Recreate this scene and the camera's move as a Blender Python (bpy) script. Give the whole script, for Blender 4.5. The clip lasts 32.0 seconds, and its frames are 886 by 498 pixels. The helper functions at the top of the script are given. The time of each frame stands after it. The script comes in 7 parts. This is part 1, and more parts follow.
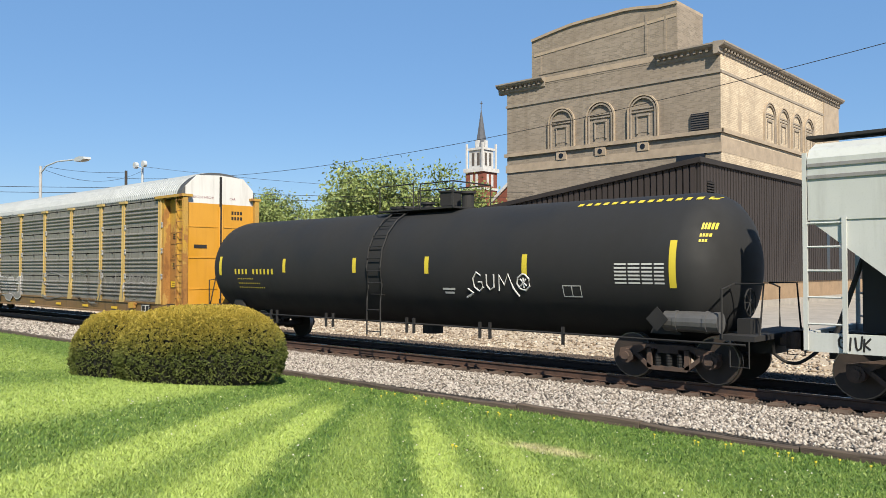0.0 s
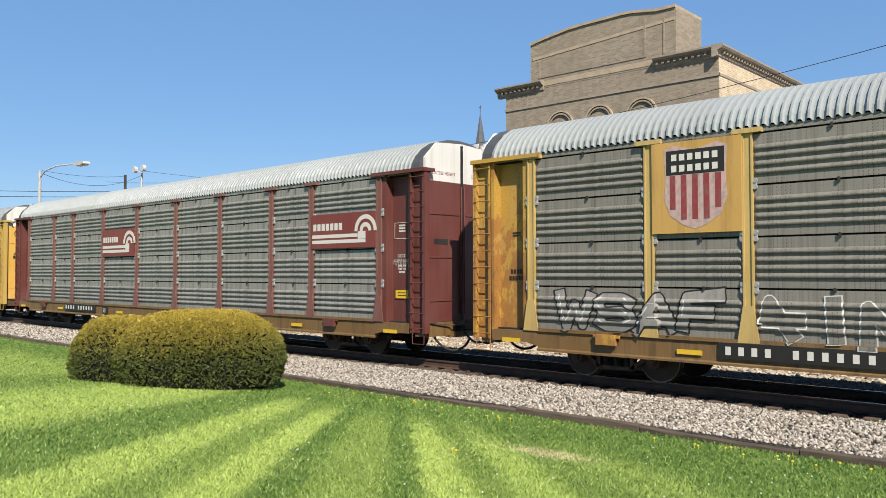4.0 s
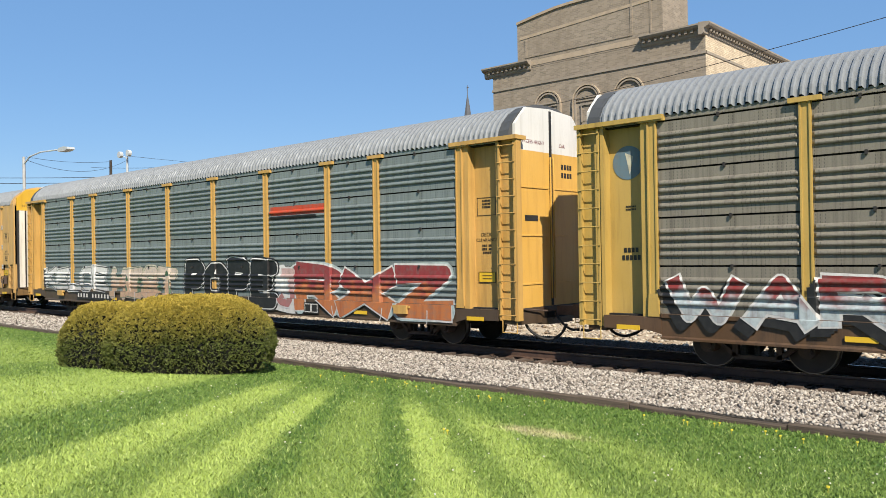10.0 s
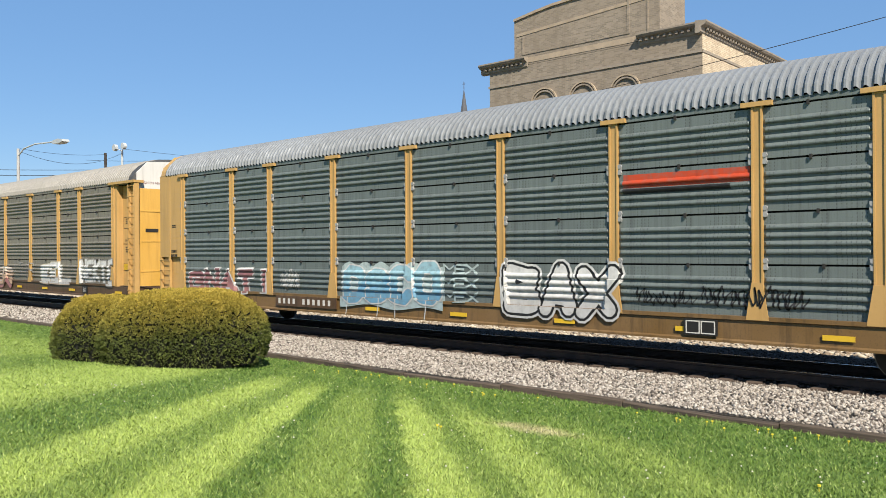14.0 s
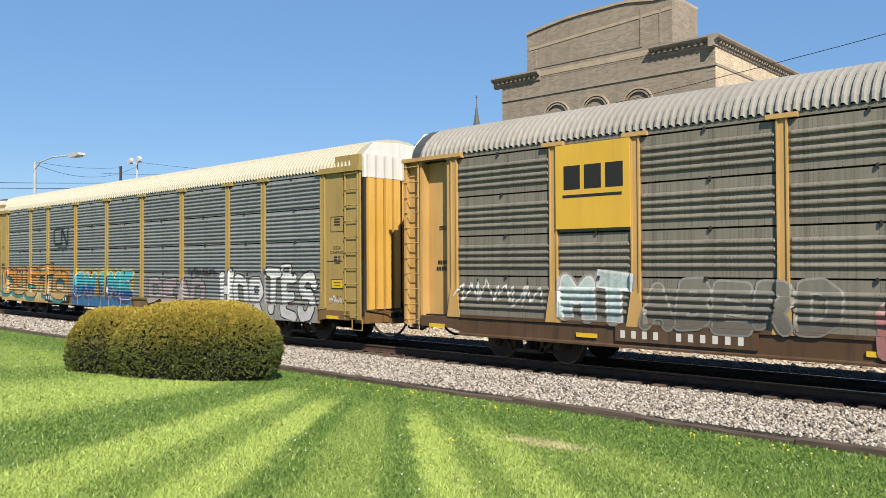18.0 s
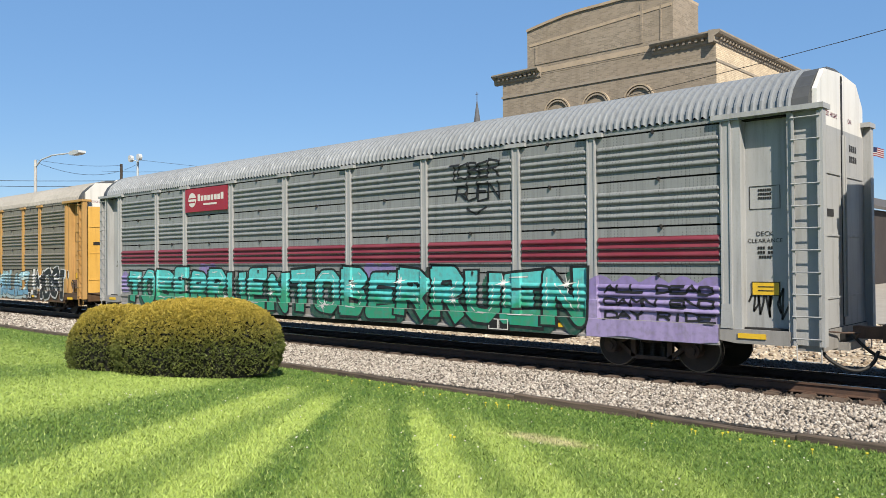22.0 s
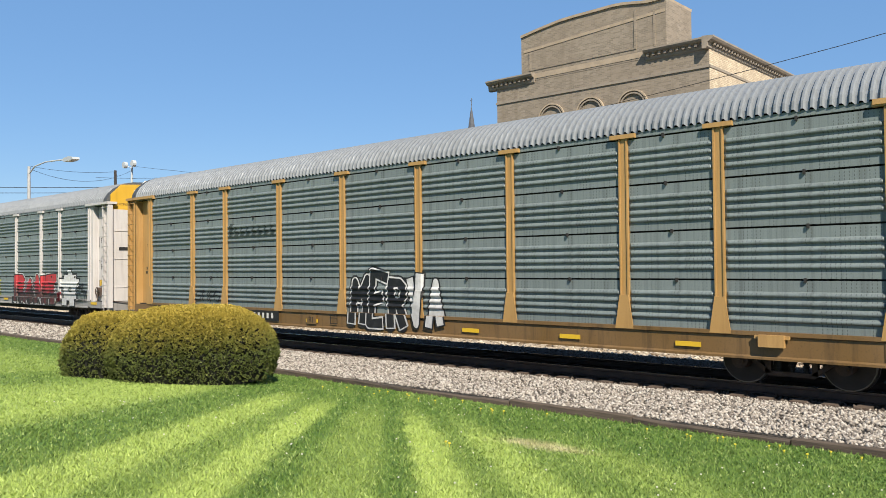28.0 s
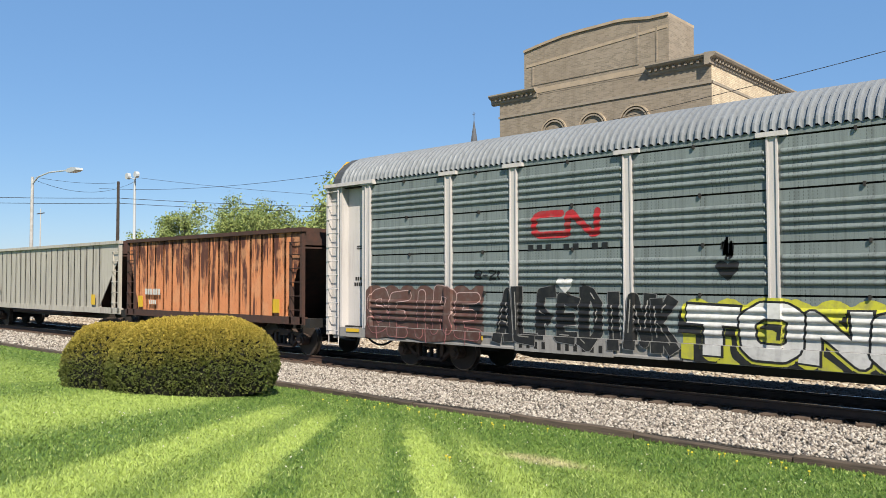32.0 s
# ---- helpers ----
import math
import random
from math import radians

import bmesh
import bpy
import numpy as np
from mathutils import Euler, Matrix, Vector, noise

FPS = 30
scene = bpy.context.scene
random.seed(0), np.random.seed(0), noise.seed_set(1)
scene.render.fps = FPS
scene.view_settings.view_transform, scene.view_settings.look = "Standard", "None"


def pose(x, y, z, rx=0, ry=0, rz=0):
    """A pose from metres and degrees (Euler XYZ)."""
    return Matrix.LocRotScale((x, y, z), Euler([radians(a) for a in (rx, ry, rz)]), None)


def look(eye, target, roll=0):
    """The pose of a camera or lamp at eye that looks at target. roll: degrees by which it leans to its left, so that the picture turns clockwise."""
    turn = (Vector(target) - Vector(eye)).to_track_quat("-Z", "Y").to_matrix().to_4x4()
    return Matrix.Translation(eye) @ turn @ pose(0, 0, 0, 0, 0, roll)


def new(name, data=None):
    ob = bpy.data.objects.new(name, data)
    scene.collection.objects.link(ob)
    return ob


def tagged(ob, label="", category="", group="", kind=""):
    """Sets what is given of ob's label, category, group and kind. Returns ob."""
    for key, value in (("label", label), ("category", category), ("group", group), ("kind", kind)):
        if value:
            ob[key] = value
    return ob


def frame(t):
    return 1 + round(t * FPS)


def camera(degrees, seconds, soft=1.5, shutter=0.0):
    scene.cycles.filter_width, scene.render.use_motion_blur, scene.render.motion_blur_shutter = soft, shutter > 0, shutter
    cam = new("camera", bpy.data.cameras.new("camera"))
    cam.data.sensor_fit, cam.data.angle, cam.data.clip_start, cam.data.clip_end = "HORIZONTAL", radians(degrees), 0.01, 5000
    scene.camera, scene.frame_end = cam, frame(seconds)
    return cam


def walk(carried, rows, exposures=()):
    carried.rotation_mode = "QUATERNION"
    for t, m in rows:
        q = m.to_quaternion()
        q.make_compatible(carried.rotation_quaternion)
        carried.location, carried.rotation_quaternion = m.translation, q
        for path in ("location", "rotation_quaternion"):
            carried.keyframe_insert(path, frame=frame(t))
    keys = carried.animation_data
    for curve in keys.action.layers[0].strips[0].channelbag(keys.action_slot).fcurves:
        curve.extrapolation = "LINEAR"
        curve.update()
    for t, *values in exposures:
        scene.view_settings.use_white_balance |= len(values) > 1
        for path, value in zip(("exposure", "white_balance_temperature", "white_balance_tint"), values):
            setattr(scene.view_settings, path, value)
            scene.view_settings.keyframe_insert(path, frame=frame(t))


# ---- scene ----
# the eye stands still; the turn of the hand-held camera, in degrees
EYE = (0.0, 0.0, 2.236)
TURNS = [
    (0, 91.40, 0.01, 42.67), (0.5, 91.33, -0.08, 42.65), (1, 91.29, -0.19, 42.74), (1.5, 91.25, -0.16, 42.77),
    (2, 91.14, -0.15, 42.80), (2.5, 91.14, -0.14, 42.80), (3, 91.26, -0.10, 42.77), (3.5, 91.57, 0.01, 42.71),
    (5.5, 91.76, 0.42, 42.38), (6, 91.48, 0.68, 42.28), (6.5, 91.41, 0.59, 42.13), (7, 91.40, 0.51, 41.89),
    (7.5, 91.52, 0.51, 41.73), (8, 91.31, 0.58, 41.63), (8.5, 90.96, 0.64, 41.68), (9, 90.75, 0.83, 41.76),
    (9.5, 90.42, 0.91, 41.86), (10, 90.33, 0.92, 41.85), (10.5, 90.30, 0.78, 41.74), (11, 90.23, 0.47, 41.72),
    (11.5, 90.28, 0.30, 41.75), (12, 90.19, 0.34, 41.81), (12.5, 90.02, 0.41, 41.71), (13, 89.97, 0.40, 41.68),
    (13.5, 89.98, 0.42, 41.55), (14, 90.05, 0.39, 41.49), (14.5, 90.18, 0.42, 41.53), (16.5, 90.70, 0.24, 41.77),
    (17, 90.92, 0.38, 41.94), (17.5, 91.04, 0.28, 42.20), (18, 90.99, 0.29, 42.38), (18.5, 90.97, 0.31, 42.42),
    (19, 90.83, 0.16, 42.42), (19.5, 90.90, 0.04, 42.62), (20, 91.09, -0.04, 42.67), (20.5, 91.07, 0.24, 42.64),
    (21, 90.92, 0.47, 42.61), (21.5, 90.78, 0.48, 42.41), (22, 90.77, 0.43, 42.44), (22.5, 90.81, 0.42, 42.28),
    (23, 90.78, 0.48, 42.24), (23.5, 90.73, 0.44, 42.18), (24, 90.64, 0.42, 42.25), (24.5, 90.70, 0.53, 42.28),
    (25, 90.88, 0.52, 42.17), (25.5, 90.96, 0.52, 42.30), (27.5, 91.13, 0.59, 42.21), (28, 91.18, 0.58, 42.07),
    (28.5, 91.31, 0.64, 41.92), (29, 91.30, 0.51, 41.88), (29.5, 91.48, 0.43, 41.80), (30, 91.71, 0.37, 41.84),
    (30.5, 91.97, 0.29, 41.85), (31, 92.11, 0.22, 41.93), (31.5, 92.14, 0.16, 42.06), (32, 92.14, 0.14, 42.18),
]
cam = camera(58.10, 32.0, soft=0.7)
walk(cam, [(t, pose(*EYE, rx, ry, rz)) for t, rx, ry, rz in TURNS])



# ---- daylight: clear sky, sun high behind the camera, towards +x ----
SUN_DIR = Vector((1.0, -0.68, 1.06)).normalized()
world = bpy.data.worlds.new("sky")
scene.world = world
world.use_nodes = True
wn = world.node_tree.nodes
sky = wn.new("ShaderNodeTexSky")
sky.sky_type = "NISHITA"
sky.sun_disc = False
sky.sun_elevation = math.asin(SUN_DIR.z)
sky.sun_rotation = math.atan2(SUN_DIR.x, SUN_DIR.y)
sky.altitude = 200
sky.air_density, sky.dust_density, sky.ozone_density = 1.0, 0.15, 2.6
tint = wn.new("ShaderNodeHueSaturation")
tint.inputs["Saturation"].default_value = 1.12
world.node_tree.links.new(sky.outputs[0], tint.inputs["Color"])
even = wn.new("ShaderNodeMix")
even.data_type = "RGBA"
even.inputs[0].default_value = 0.55
even.inputs[7].default_value = (1.72, 3.55, 6.75, 1.0)      # the plain blue of a clear spring sky
world.node_tree.links.new(tint.outputs[0], even.inputs[6])
world.node_tree.links.new(even.outputs[2], wn["Background"].inputs[0])
wn["Background"].inputs[1].default_value = 0.064
sun_data = bpy.data.lights.new("sun", "SUN")
sun_data.energy, sun_data.angle, sun_data.color = 5.0, radians(0.53), (1.0, 0.905, 0.755)
sun = new("sun", sun_data)
sun.matrix_world = look(SUN_DIR * 100, (0, 0, 0))
scene.view_settings.exposure = 0.90



# ---- materials ----
def rgb(r, g, b):
    """Base colour, linear, from a sunlit swatch of 0 to 255 values."""
    return tuple(0.60 * (((c / 255 + 0.055) / 1.055) ** 2.4 if c > 10 else c / 255 / 12.92) for c in (r, g, b))


class Nodes:
    """A short way to write a node material."""

    def __init__(self, name, rough=0.7, metal=0.0):
        self.mat = bpy.data.materials.new(name)
        self.mat.use_nodes = True
        self.tree = self.mat.node_tree
        self.bsdf = self.tree.nodes["Principled BSDF"]
        self.bsdf.inputs["Roughness"].default_value = rough
        self.bsdf.inputs["Metallic"].default_value = metal
        self.coord = self.add("ShaderNodeTexCoord")

    def add(self, kind):
        return self.tree.nodes.new(kind)

    def put(self, socket, value):
        if hasattr(value, "is_output"):
            self.tree.links.new(value, socket)
        else:
            socket.default_value = (*value, 1.0) if isinstance(value, tuple) and len(value) == 3 and socket.type == "RGBA" else value

    def place(self, scale=(1, 1, 1), turn=(0, 0, 0), space="Object"):
        m = self.add("ShaderNodeMapping")
        self.put(m.inputs[0], self.coord.outputs[space])
        m.inputs["Scale"].default_value = scale
        m.inputs["Rotation"].default_value = turn
        return m.outputs[0]

    def noise(self, scale, detail=4.0, where=None, rough=0.55):
        n = self.add("ShaderNodeTexNoise")
        self.put(n.inputs["Vector"], where if where is not None else self.coord.outputs["Object"])
        n.inputs["Scale"].default_value, n.inputs["Detail"].default_value, n.inputs["Roughness"].default_value = scale, detail, rough
        return n.outputs[0]

    def span(self, value, lo, hi, to_lo=0.0, to_hi=1.0):
        n = self.add("ShaderNodeMapRange")
        self.put(n.inputs[0], value)
        for k, x in zip((1, 2, 3, 4), (lo, hi, to_lo, to_hi)):
            self.put(n.inputs[k], x)
        return n.outputs[0]

    def math(self, op, a, b=0.0):
        n = self.add("ShaderNodeMath")
        n.operation = op
        self.put(n.inputs[0], a)
        self.put(n.inputs[1], b)
        return n.outputs[0]

    def mix(self, fac, a, b, how="MIX"):
        n = self.add("ShaderNodeMix")
        n.data_type, n.blend_type = "RGBA", how
        self.put(n.inputs[0], fac)
        self.put(n.inputs[6], a)
        self.put(n.inputs[7], b)
        return n.outputs[2]

    def bump(self, height, strength=0.3, distance=0.01):
        n = self.add("ShaderNodeBump")
        n.inputs["Strength"].default_value, n.inputs["Distance"].default_value = strength, distance
        self.put(n.inputs["Height"], height)
        self.put(self.bsdf.inputs["Normal"], n.outputs[0])

    def color(self, value):
        self.put(self.bsdf.inputs["Base Color"], value)
        return self.mat

    def random(self):
        return self.add("ShaderNodeObjectInfo").outputs["Random"]

    def island(self):
        return self.add("ShaderNodeNewGeometry").outputs["Random Per Island"]


def paint(name, base, dirt=(0.06, 0.05, 0.04), amount=0.45, rough=0.5, metal=0.0, streak=6.0, fade=0.25):
    """Weathered paint: faded patches, vertical dirt streaks, fine grime."""
    n = Nodes(name, rough, metal)
    big = n.noise(0.7, 5)
    fine = n.noise(35, 3)
    runs = n.noise(1.0, 5, n.place((streak, streak, 0.45)), 0.65)
    light = tuple(min(1.0, c * 1.18 + 0.02) for c in base)
    c = n.mix(n.span(big, 0.35, 0.7, 0, fade * 2), base, light)
    c = n.mix(n.span(runs, 0.5, 0.8, 0, amount), c, dirt)
    c = n.mix(n.span(fine, 0.55, 0.8, 0, amount * 0.5), c, dirt)
    n.put(n.bsdf.inputs["Roughness"], n.span(big, 0.3, 0.7, rough - 0.1, min(1.0, rough + 0.2)))
    n.bump(fine, 0.12, 0.004)
    return n.color(c)


# ---- meshes ----
def box(bm, x0, x1, y0, y1, z0, z1):
    v = [bm.verts.new((x, y, z)) for x in (x0, x1) for y in (y0, y1) for z in (z0, z1)]
    for f in ((0, 1, 3, 2), (4, 6, 7, 5), (0, 4, 5, 1), (2, 3, 7, 6), (0, 2, 6, 4), (1, 5, 7, 3)):
        bm.faces.new([v[i] for i in f])


def prism(bm, outline, axis, a, b):
    """A solid: an outline of 2D points (in the two other axes, in order) drawn from a to b along an axis."""
    def at(p, s):
        q = list(p)
        q.insert("xyz".index(axis), s)
        return q
    n = len(outline)
    v = [bm.verts.new(at(p, a)) for p in outline] + [bm.verts.new(at(p, b)) for p in outline]
    bm.faces.new(v[:n])
    bm.faces.new(v[:n - 1:-1])
    for i in range(n):
        bm.faces.new((v[i], v[n + i], v[n + (i + 1) % n], v[(i + 1) % n]))


def tube(bm, points, radius, sides=6, closed=False, radii=None):
    """A round bar along points."""
    points = [Vector(p) for p in points]
    rings = []
    for i, p in enumerate(points):
        a, b = points[max(i - 1, 0)], points[min(i + 1, len(points) - 1)]
        if closed:
            a, b = points[i - 1], points[(i + 1) % len(points)]
        q = (b - a).to_track_quat("Z", "Y")
        r = radii[i] if radii else radius
        rings.append([bm.verts.new(p + q @ Vector((r * math.cos(2 * math.pi * s / sides), r * math.sin(2 * math.pi * s / sides), 0))) for s in range(sides)])
    pairs = list(zip(rings, rings[1:])) + ([(rings[-1], rings[0])] if closed else [])
    for r0, r1 in pairs:
        for s in range(sides):
            bm.faces.new((r0[s], r0[(s + 1) % sides], r1[(s + 1) % sides], r1[s]))
    if not closed:
        bm.faces.new(rings[0][::-1])
        bm.faces.new(rings[-1])


def bent(points, times=2):
    """The same line with its corners rounded."""
    pts = [Vector(p) for p in points]
    for _ in range(times):
        mid = [q for a, b in zip(pts, pts[1:]) for q in (a.lerp(b, 0.25), a.lerp(b, 0.75))]
        pts = [pts[0]] + mid + [pts[-1]]
    return pts


def disc(bm, c, axis, radius, a, b, sides=20):
    """A round slab about the point c, from a to b along an axis through it."""
    ring = [(radius * math.cos(2 * math.pi * i / sides), radius * math.sin(2 * math.pi * i / sides)) for i in range(sides)]
    k = "xyz".index(axis)
    two = [c[i] for i in range(3) if i != k]
    prism(bm, [(two[0] + p, two[1] + q) for p, q in ring], axis, c[k] + a, c[k] + b)


def mesh_of(name, bm, material, smooth=False):
    bmesh.ops.recalc_face_normals(bm, faces=bm.faces)
    me = bpy.data.meshes.new(name)
    bm.to_mesh(me)
    bm.free()
    me.materials.append(material)
    if smooth:
        me.shade_smooth()
    return me


def part(name, bm, material, parent=None, label="", smooth=False, at=None):
    """One mesh object, under a thing or under a part."""
    return piece(name, mesh_of(name, bm, material, smooth), parent, label, at)


def piece(name, me, parent=None, label="", at=None):
    ob = new(name, me)
    if parent is not None:
        ob.parent = parent
    if at is not None:
        ob.matrix_basis = at
    if label:
        ob["label"] = label
    return ob


def soup(name, verts, faces, material, parent=None, smooth=False):
    """A mesh from arrays of corners and faces."""
    me = bpy.data.meshes.new(name)
    verts, faces = np.asarray(verts, np.float32), np.asarray(faces, np.int32)
    me.vertices.add(len(verts))
    me.vertices.foreach_set("co", verts.ravel())
    n, k = faces.shape
    me.loops.add(n * k)
    me.loops.foreach_set("vertex_index", faces.ravel())
    me.polygons.add(n)
    me.polygons.foreach_set("loop_start", np.arange(0, n * k, k, dtype=np.int32))
    me.update(calc_edges=True)
    me.materials.append(material)
    if smooth:
        me.shade_smooth()
    ob = new(name, me)
    if parent is not None:
        ob.parent = parent
    return ob


def thing(name, label, category, at=None, group=""):
    ob = tagged(new(name), label, category, group)
    if at is not None:
        ob.matrix_basis = at
    return ob



# ---- glyphs of the built-in font, made once as meshes ----
def make_glyphs():
    """For each character and weight: corners and triangles in a box of height 1, and its width."""
    made, todo = {}, []
    for weight in (0.0,):
        for ch in "ABCDEFGHIJKLMNOPRSTUVWXYZ0123456789+!":
            cu = bpy.data.curves.new("glyph", "FONT")
            cu.body, cu.offset, cu.resolution_u, cu.size = ch, weight, 3, 1.4
            todo.append((ch, weight, new("glyph", cu)))
    deps = bpy.context.evaluated_depsgraph_get()
    for ch, weight, ob in todo:
        me = bpy.data.meshes.new_from_object(ob.evaluated_get(deps))
        me.calc_loop_triangles()
        co = np.array([tuple(v.co) for v in me.vertices]).reshape(-1, 3)
        tri = np.array([tuple(t.vertices) for t in me.loop_triangles]).reshape(-1, 3)
        made[ch, weight] = (co, tri)
        bpy.data.meshes.remove(me)
    for _, _, ob in todo:
        cu = ob.data
        bpy.data.objects.remove(ob)
        bpy.data.curves.remove(cu)
    return made


GLYPHS = make_glyphs()



# ---- the plan, in metres: x along the track, y away from the camera, z = 0 on top of the rails ----
TRACK = 15.68          # centre line of the track
EDGE = 11.40           # lawn side of the timber edging


def lawn_z(y):
    return 0.75 - 0.092 * max(-12.0, y)


def make_soil():
    n = Nodes("bare_soil_and_gravel", 0.95)
    spots, big, fine = n.noise(5, 6), n.noise(0.5, 4), n.noise(17, 6)
    c = n.mix(n.span(big, 0.35, 0.65), rgb(212, 194, 168), rgb(186, 164, 136))
    c = n.mix(n.span(spots, 0.5, 0.62), c, rgb(210, 194, 172))
    c = n.mix(n.span(fine, 0.5, 0.7, 0, 0.75), c, rgb(104, 88, 72))
    n.bump(spots, 0.35, 0.04)
    return n.color(c)


def make_ballast():
    n = Nodes("ballast_bed", 0.95)
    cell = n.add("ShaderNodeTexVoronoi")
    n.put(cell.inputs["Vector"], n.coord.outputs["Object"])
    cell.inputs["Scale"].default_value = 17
    # shade in the gaps and below the train is put into these dark tones
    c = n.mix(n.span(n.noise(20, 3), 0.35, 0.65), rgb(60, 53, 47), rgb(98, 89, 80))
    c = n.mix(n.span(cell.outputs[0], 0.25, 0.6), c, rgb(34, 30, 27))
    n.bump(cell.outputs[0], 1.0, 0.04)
    return n.color(c)


def make_stone():
    n = Nodes("ballast_stone", 0.9)
    r = n.island()
    ramp = n.mix(n.span(r, 0.0, 0.5), rgb(78, 72, 68), rgb(184, 174, 162))
    ramp = n.mix(n.span(r, 0.55, 0.95), ramp, rgb(226, 220, 209))
    ramp = n.mix(n.span(r, 0.95, 1.0), ramp, rgb(86, 74, 70))
    return n.color(n.mix(n.span(n.noise(40, 3), 0.4, 0.7, 0, 0.35), ramp, rgb(105, 92, 82)))


# mowing bands: degrees about the far corner of the lawn, and how light the grass lies there
BANDS = ((14, 0.5), (19, 0.2), (24, 0.6), (29.5, 0.85), (32.5, 0.6), (34.6, 0.08), (36.6, 0.1), (37.9, 0.85), (38.8, 0.9), (39.8, 0.35), (40.5, 0.3), (41.2, 0.85), (41.9, 0.95), (42.5, 0.5), (42.9, 0.02), (43.4, 0.08), (44.0, 0.4), (45.0, 0.45),
         (45.6, 0.1), (46.0, 0.06), (46.5, 0.8), (47.1, 1.0), (47.7, 0.6), (48.2, 0.3), (48.8, 0.5), (49.5, 0.8), (50.3, 0.4), (51.2, 0.25), (53.3, 0.5), (54.9, 0.15), (58, 0.2))


def stripes(n):
    """Light and dark mowing bands that fan out from one corner of the lawn, as a factor."""
    s = n.add("ShaderNodeSeparateXYZ")
    n.put(s.inputs[0], n.coord.outputs["Object"])
    dx, dy = n.math("ADD", s.outputs[0], 20.6), n.math("SUBTRACT", 20.0, s.outputs[1])
    angle = n.math("MULTIPLY", n.math("ARCTAN2", dx, dy), 180 / math.pi)
    wob = n.math("MULTIPLY", n.math("SUBTRACT", n.noise(2.2, 4), 0.5), 0.9)
    ramp = n.add("ShaderNodeFloatCurve")
    curve = ramp.mapping.curves[0]
    lo, hi = BANDS[0][0], BANDS[-1][0]
    for i, (deg, light) in enumerate(BANDS):
        u = (deg - lo) / (hi - lo)
        if i == 0 or i == len(BANDS) - 1:
            curve.points[0 if i == 0 else -1].location = (u, light)
        else:
            curve.points.new(u, light)
    ramp.mapping.update()
    n.put(ramp.inputs["Value"], n.span(n.math("ADD", angle, wob), lo, hi))
    # along the edging the bands fade into plain green
    near_edge = n.span(n.math("ADD", s.outputs[1], n.noise(0.9, 3)), 8.3, 9.8, 1.0, 0.12)
    return n.math("MULTIPLY", ramp.outputs[0], near_edge)


def make_lawn(name, blade):
    n = Nodes(name, 0.75)
    band = stripes(n)
    fine, big = n.noise(26, 4), n.noise(1.3, 4)
    dark = n.mix(fine, rgb(42, 78, 8), rgb(92, 138, 30))
    light = n.mix(fine, rgb(144, 176, 62), rgb(206, 224, 122))
    c = n.mix(band, dark, light)
    c = n.mix(n.span(big, 0.5, 0.75, 0, 0.3), c, rgb(150, 174, 84))
    # a bald straw-coloured patch
    far = n.add("ShaderNodeVectorMath")
    far.operation = "DISTANCE"
    n.put(far.inputs[0], n.place((0.5, 1.0, 0.0), (0, 0, radians(20))))
    spot = Euler((0, 0, radians(20))).to_matrix() @ Vector((-5.75 * 0.5, 8.12, 0))
    far.inputs[1].default_value = spot
    bald = n.math("ADD", far.outputs["Value"], n.math("MULTIPLY", n.noise(4, 6), 0.62))
    c = n.mix(n.span(bald, 0.42, 0.72, 0.85, 0.0), c, rgb(208, 196, 152))
    if blade:
        c = n.mix(n.span(n.island(), 0.0, 1.0, 0.0, 0.28), c, rgb(190, 212, 110))
        c = n.mix(n.span(n.island(), 0.4, 0.0, 0.0, 0.6), c, rgb(34, 56, 10))
        c = n.mix(n.span(n.island(), 0.90, 0.94, 0.0, 0.35), c, rgb(222, 232, 160))
    else:
        n.bump(fine, 0.8, 0.03)
    return n.color(c)


def make_timber():
    n = Nodes("weathered_timber", 0.9)
    grain = n.noise(3.0, 5, n.place((0.6, 12, 12)))
    c = n.mix(n.span(grain, 0.3, 0.7), rgb(52, 45, 38), rgb(104, 91, 78))
    c = n.mix(n.span(n.random(), 0, 1, 0, 0.35), c, rgb(120, 104, 90))
    n.bump(grain, 0.6, 0.012)
    return n.color(c)


def make_rust(name, a, b, rough=0.85, metal=0.0):
    n = Nodes(name, rough, metal)
    c = n.mix(n.span(n.noise(4, 6), 0.35, 0.65), a, b)
    c = n.mix(n.span(n.noise(45, 3), 0.5, 0.75, 0, 0.5), c, tuple(x * 0.45 for x in a))
    n.bump(n.noise(45, 3), 0.25, 0.004)
    return n.color(c)


SOIL, BALLAST, STONE, TIMBER = make_soil(), make_ballast(), make_stone(), make_timber()
# dirty track stone, darkened further: the train's shade is put into its colour
DIRTY_SHADED_STONE = make_rust("dirty_shaded_stone", rgb(80, 70, 63), rgb(110, 97, 87), 0.95)
LAWN, BLADE = make_lawn("mown_lawn", False), make_lawn("grass_blade", True)
RAIL = make_rust("rusty_rail_steel", rgb(98, 72, 58), rgb(72, 55, 46), 0.7)
RAIL_TOP = Nodes("polished_rail_head", 0.25, 1.0).color(rgb(176, 172, 168))
TIE = make_rust("creosoted_tie", rgb(80, 67, 58), rgb(112, 94, 81), 0.9)
PLATE = make_rust("rusty_tie_plate", rgb(104, 76, 60), rgb(80, 62, 52), 0.85)


def strip(name, xs, rows, material, kind="structure"):
    """A sheet: rows of (y, z), drawn along xs."""
    bm = bmesh.new()
    grid = [[bm.verts.new((x, y, z)) for y, z in rows] for x in xs]
    for a, b in zip(grid, grid[1:]):
        for i in range(len(rows) - 1):
            bm.faces.new((a[i], b[i], b[i + 1], a[i + 1]))
    ob = part(name, bm, material)
    ob["kind"] = kind
    return ob


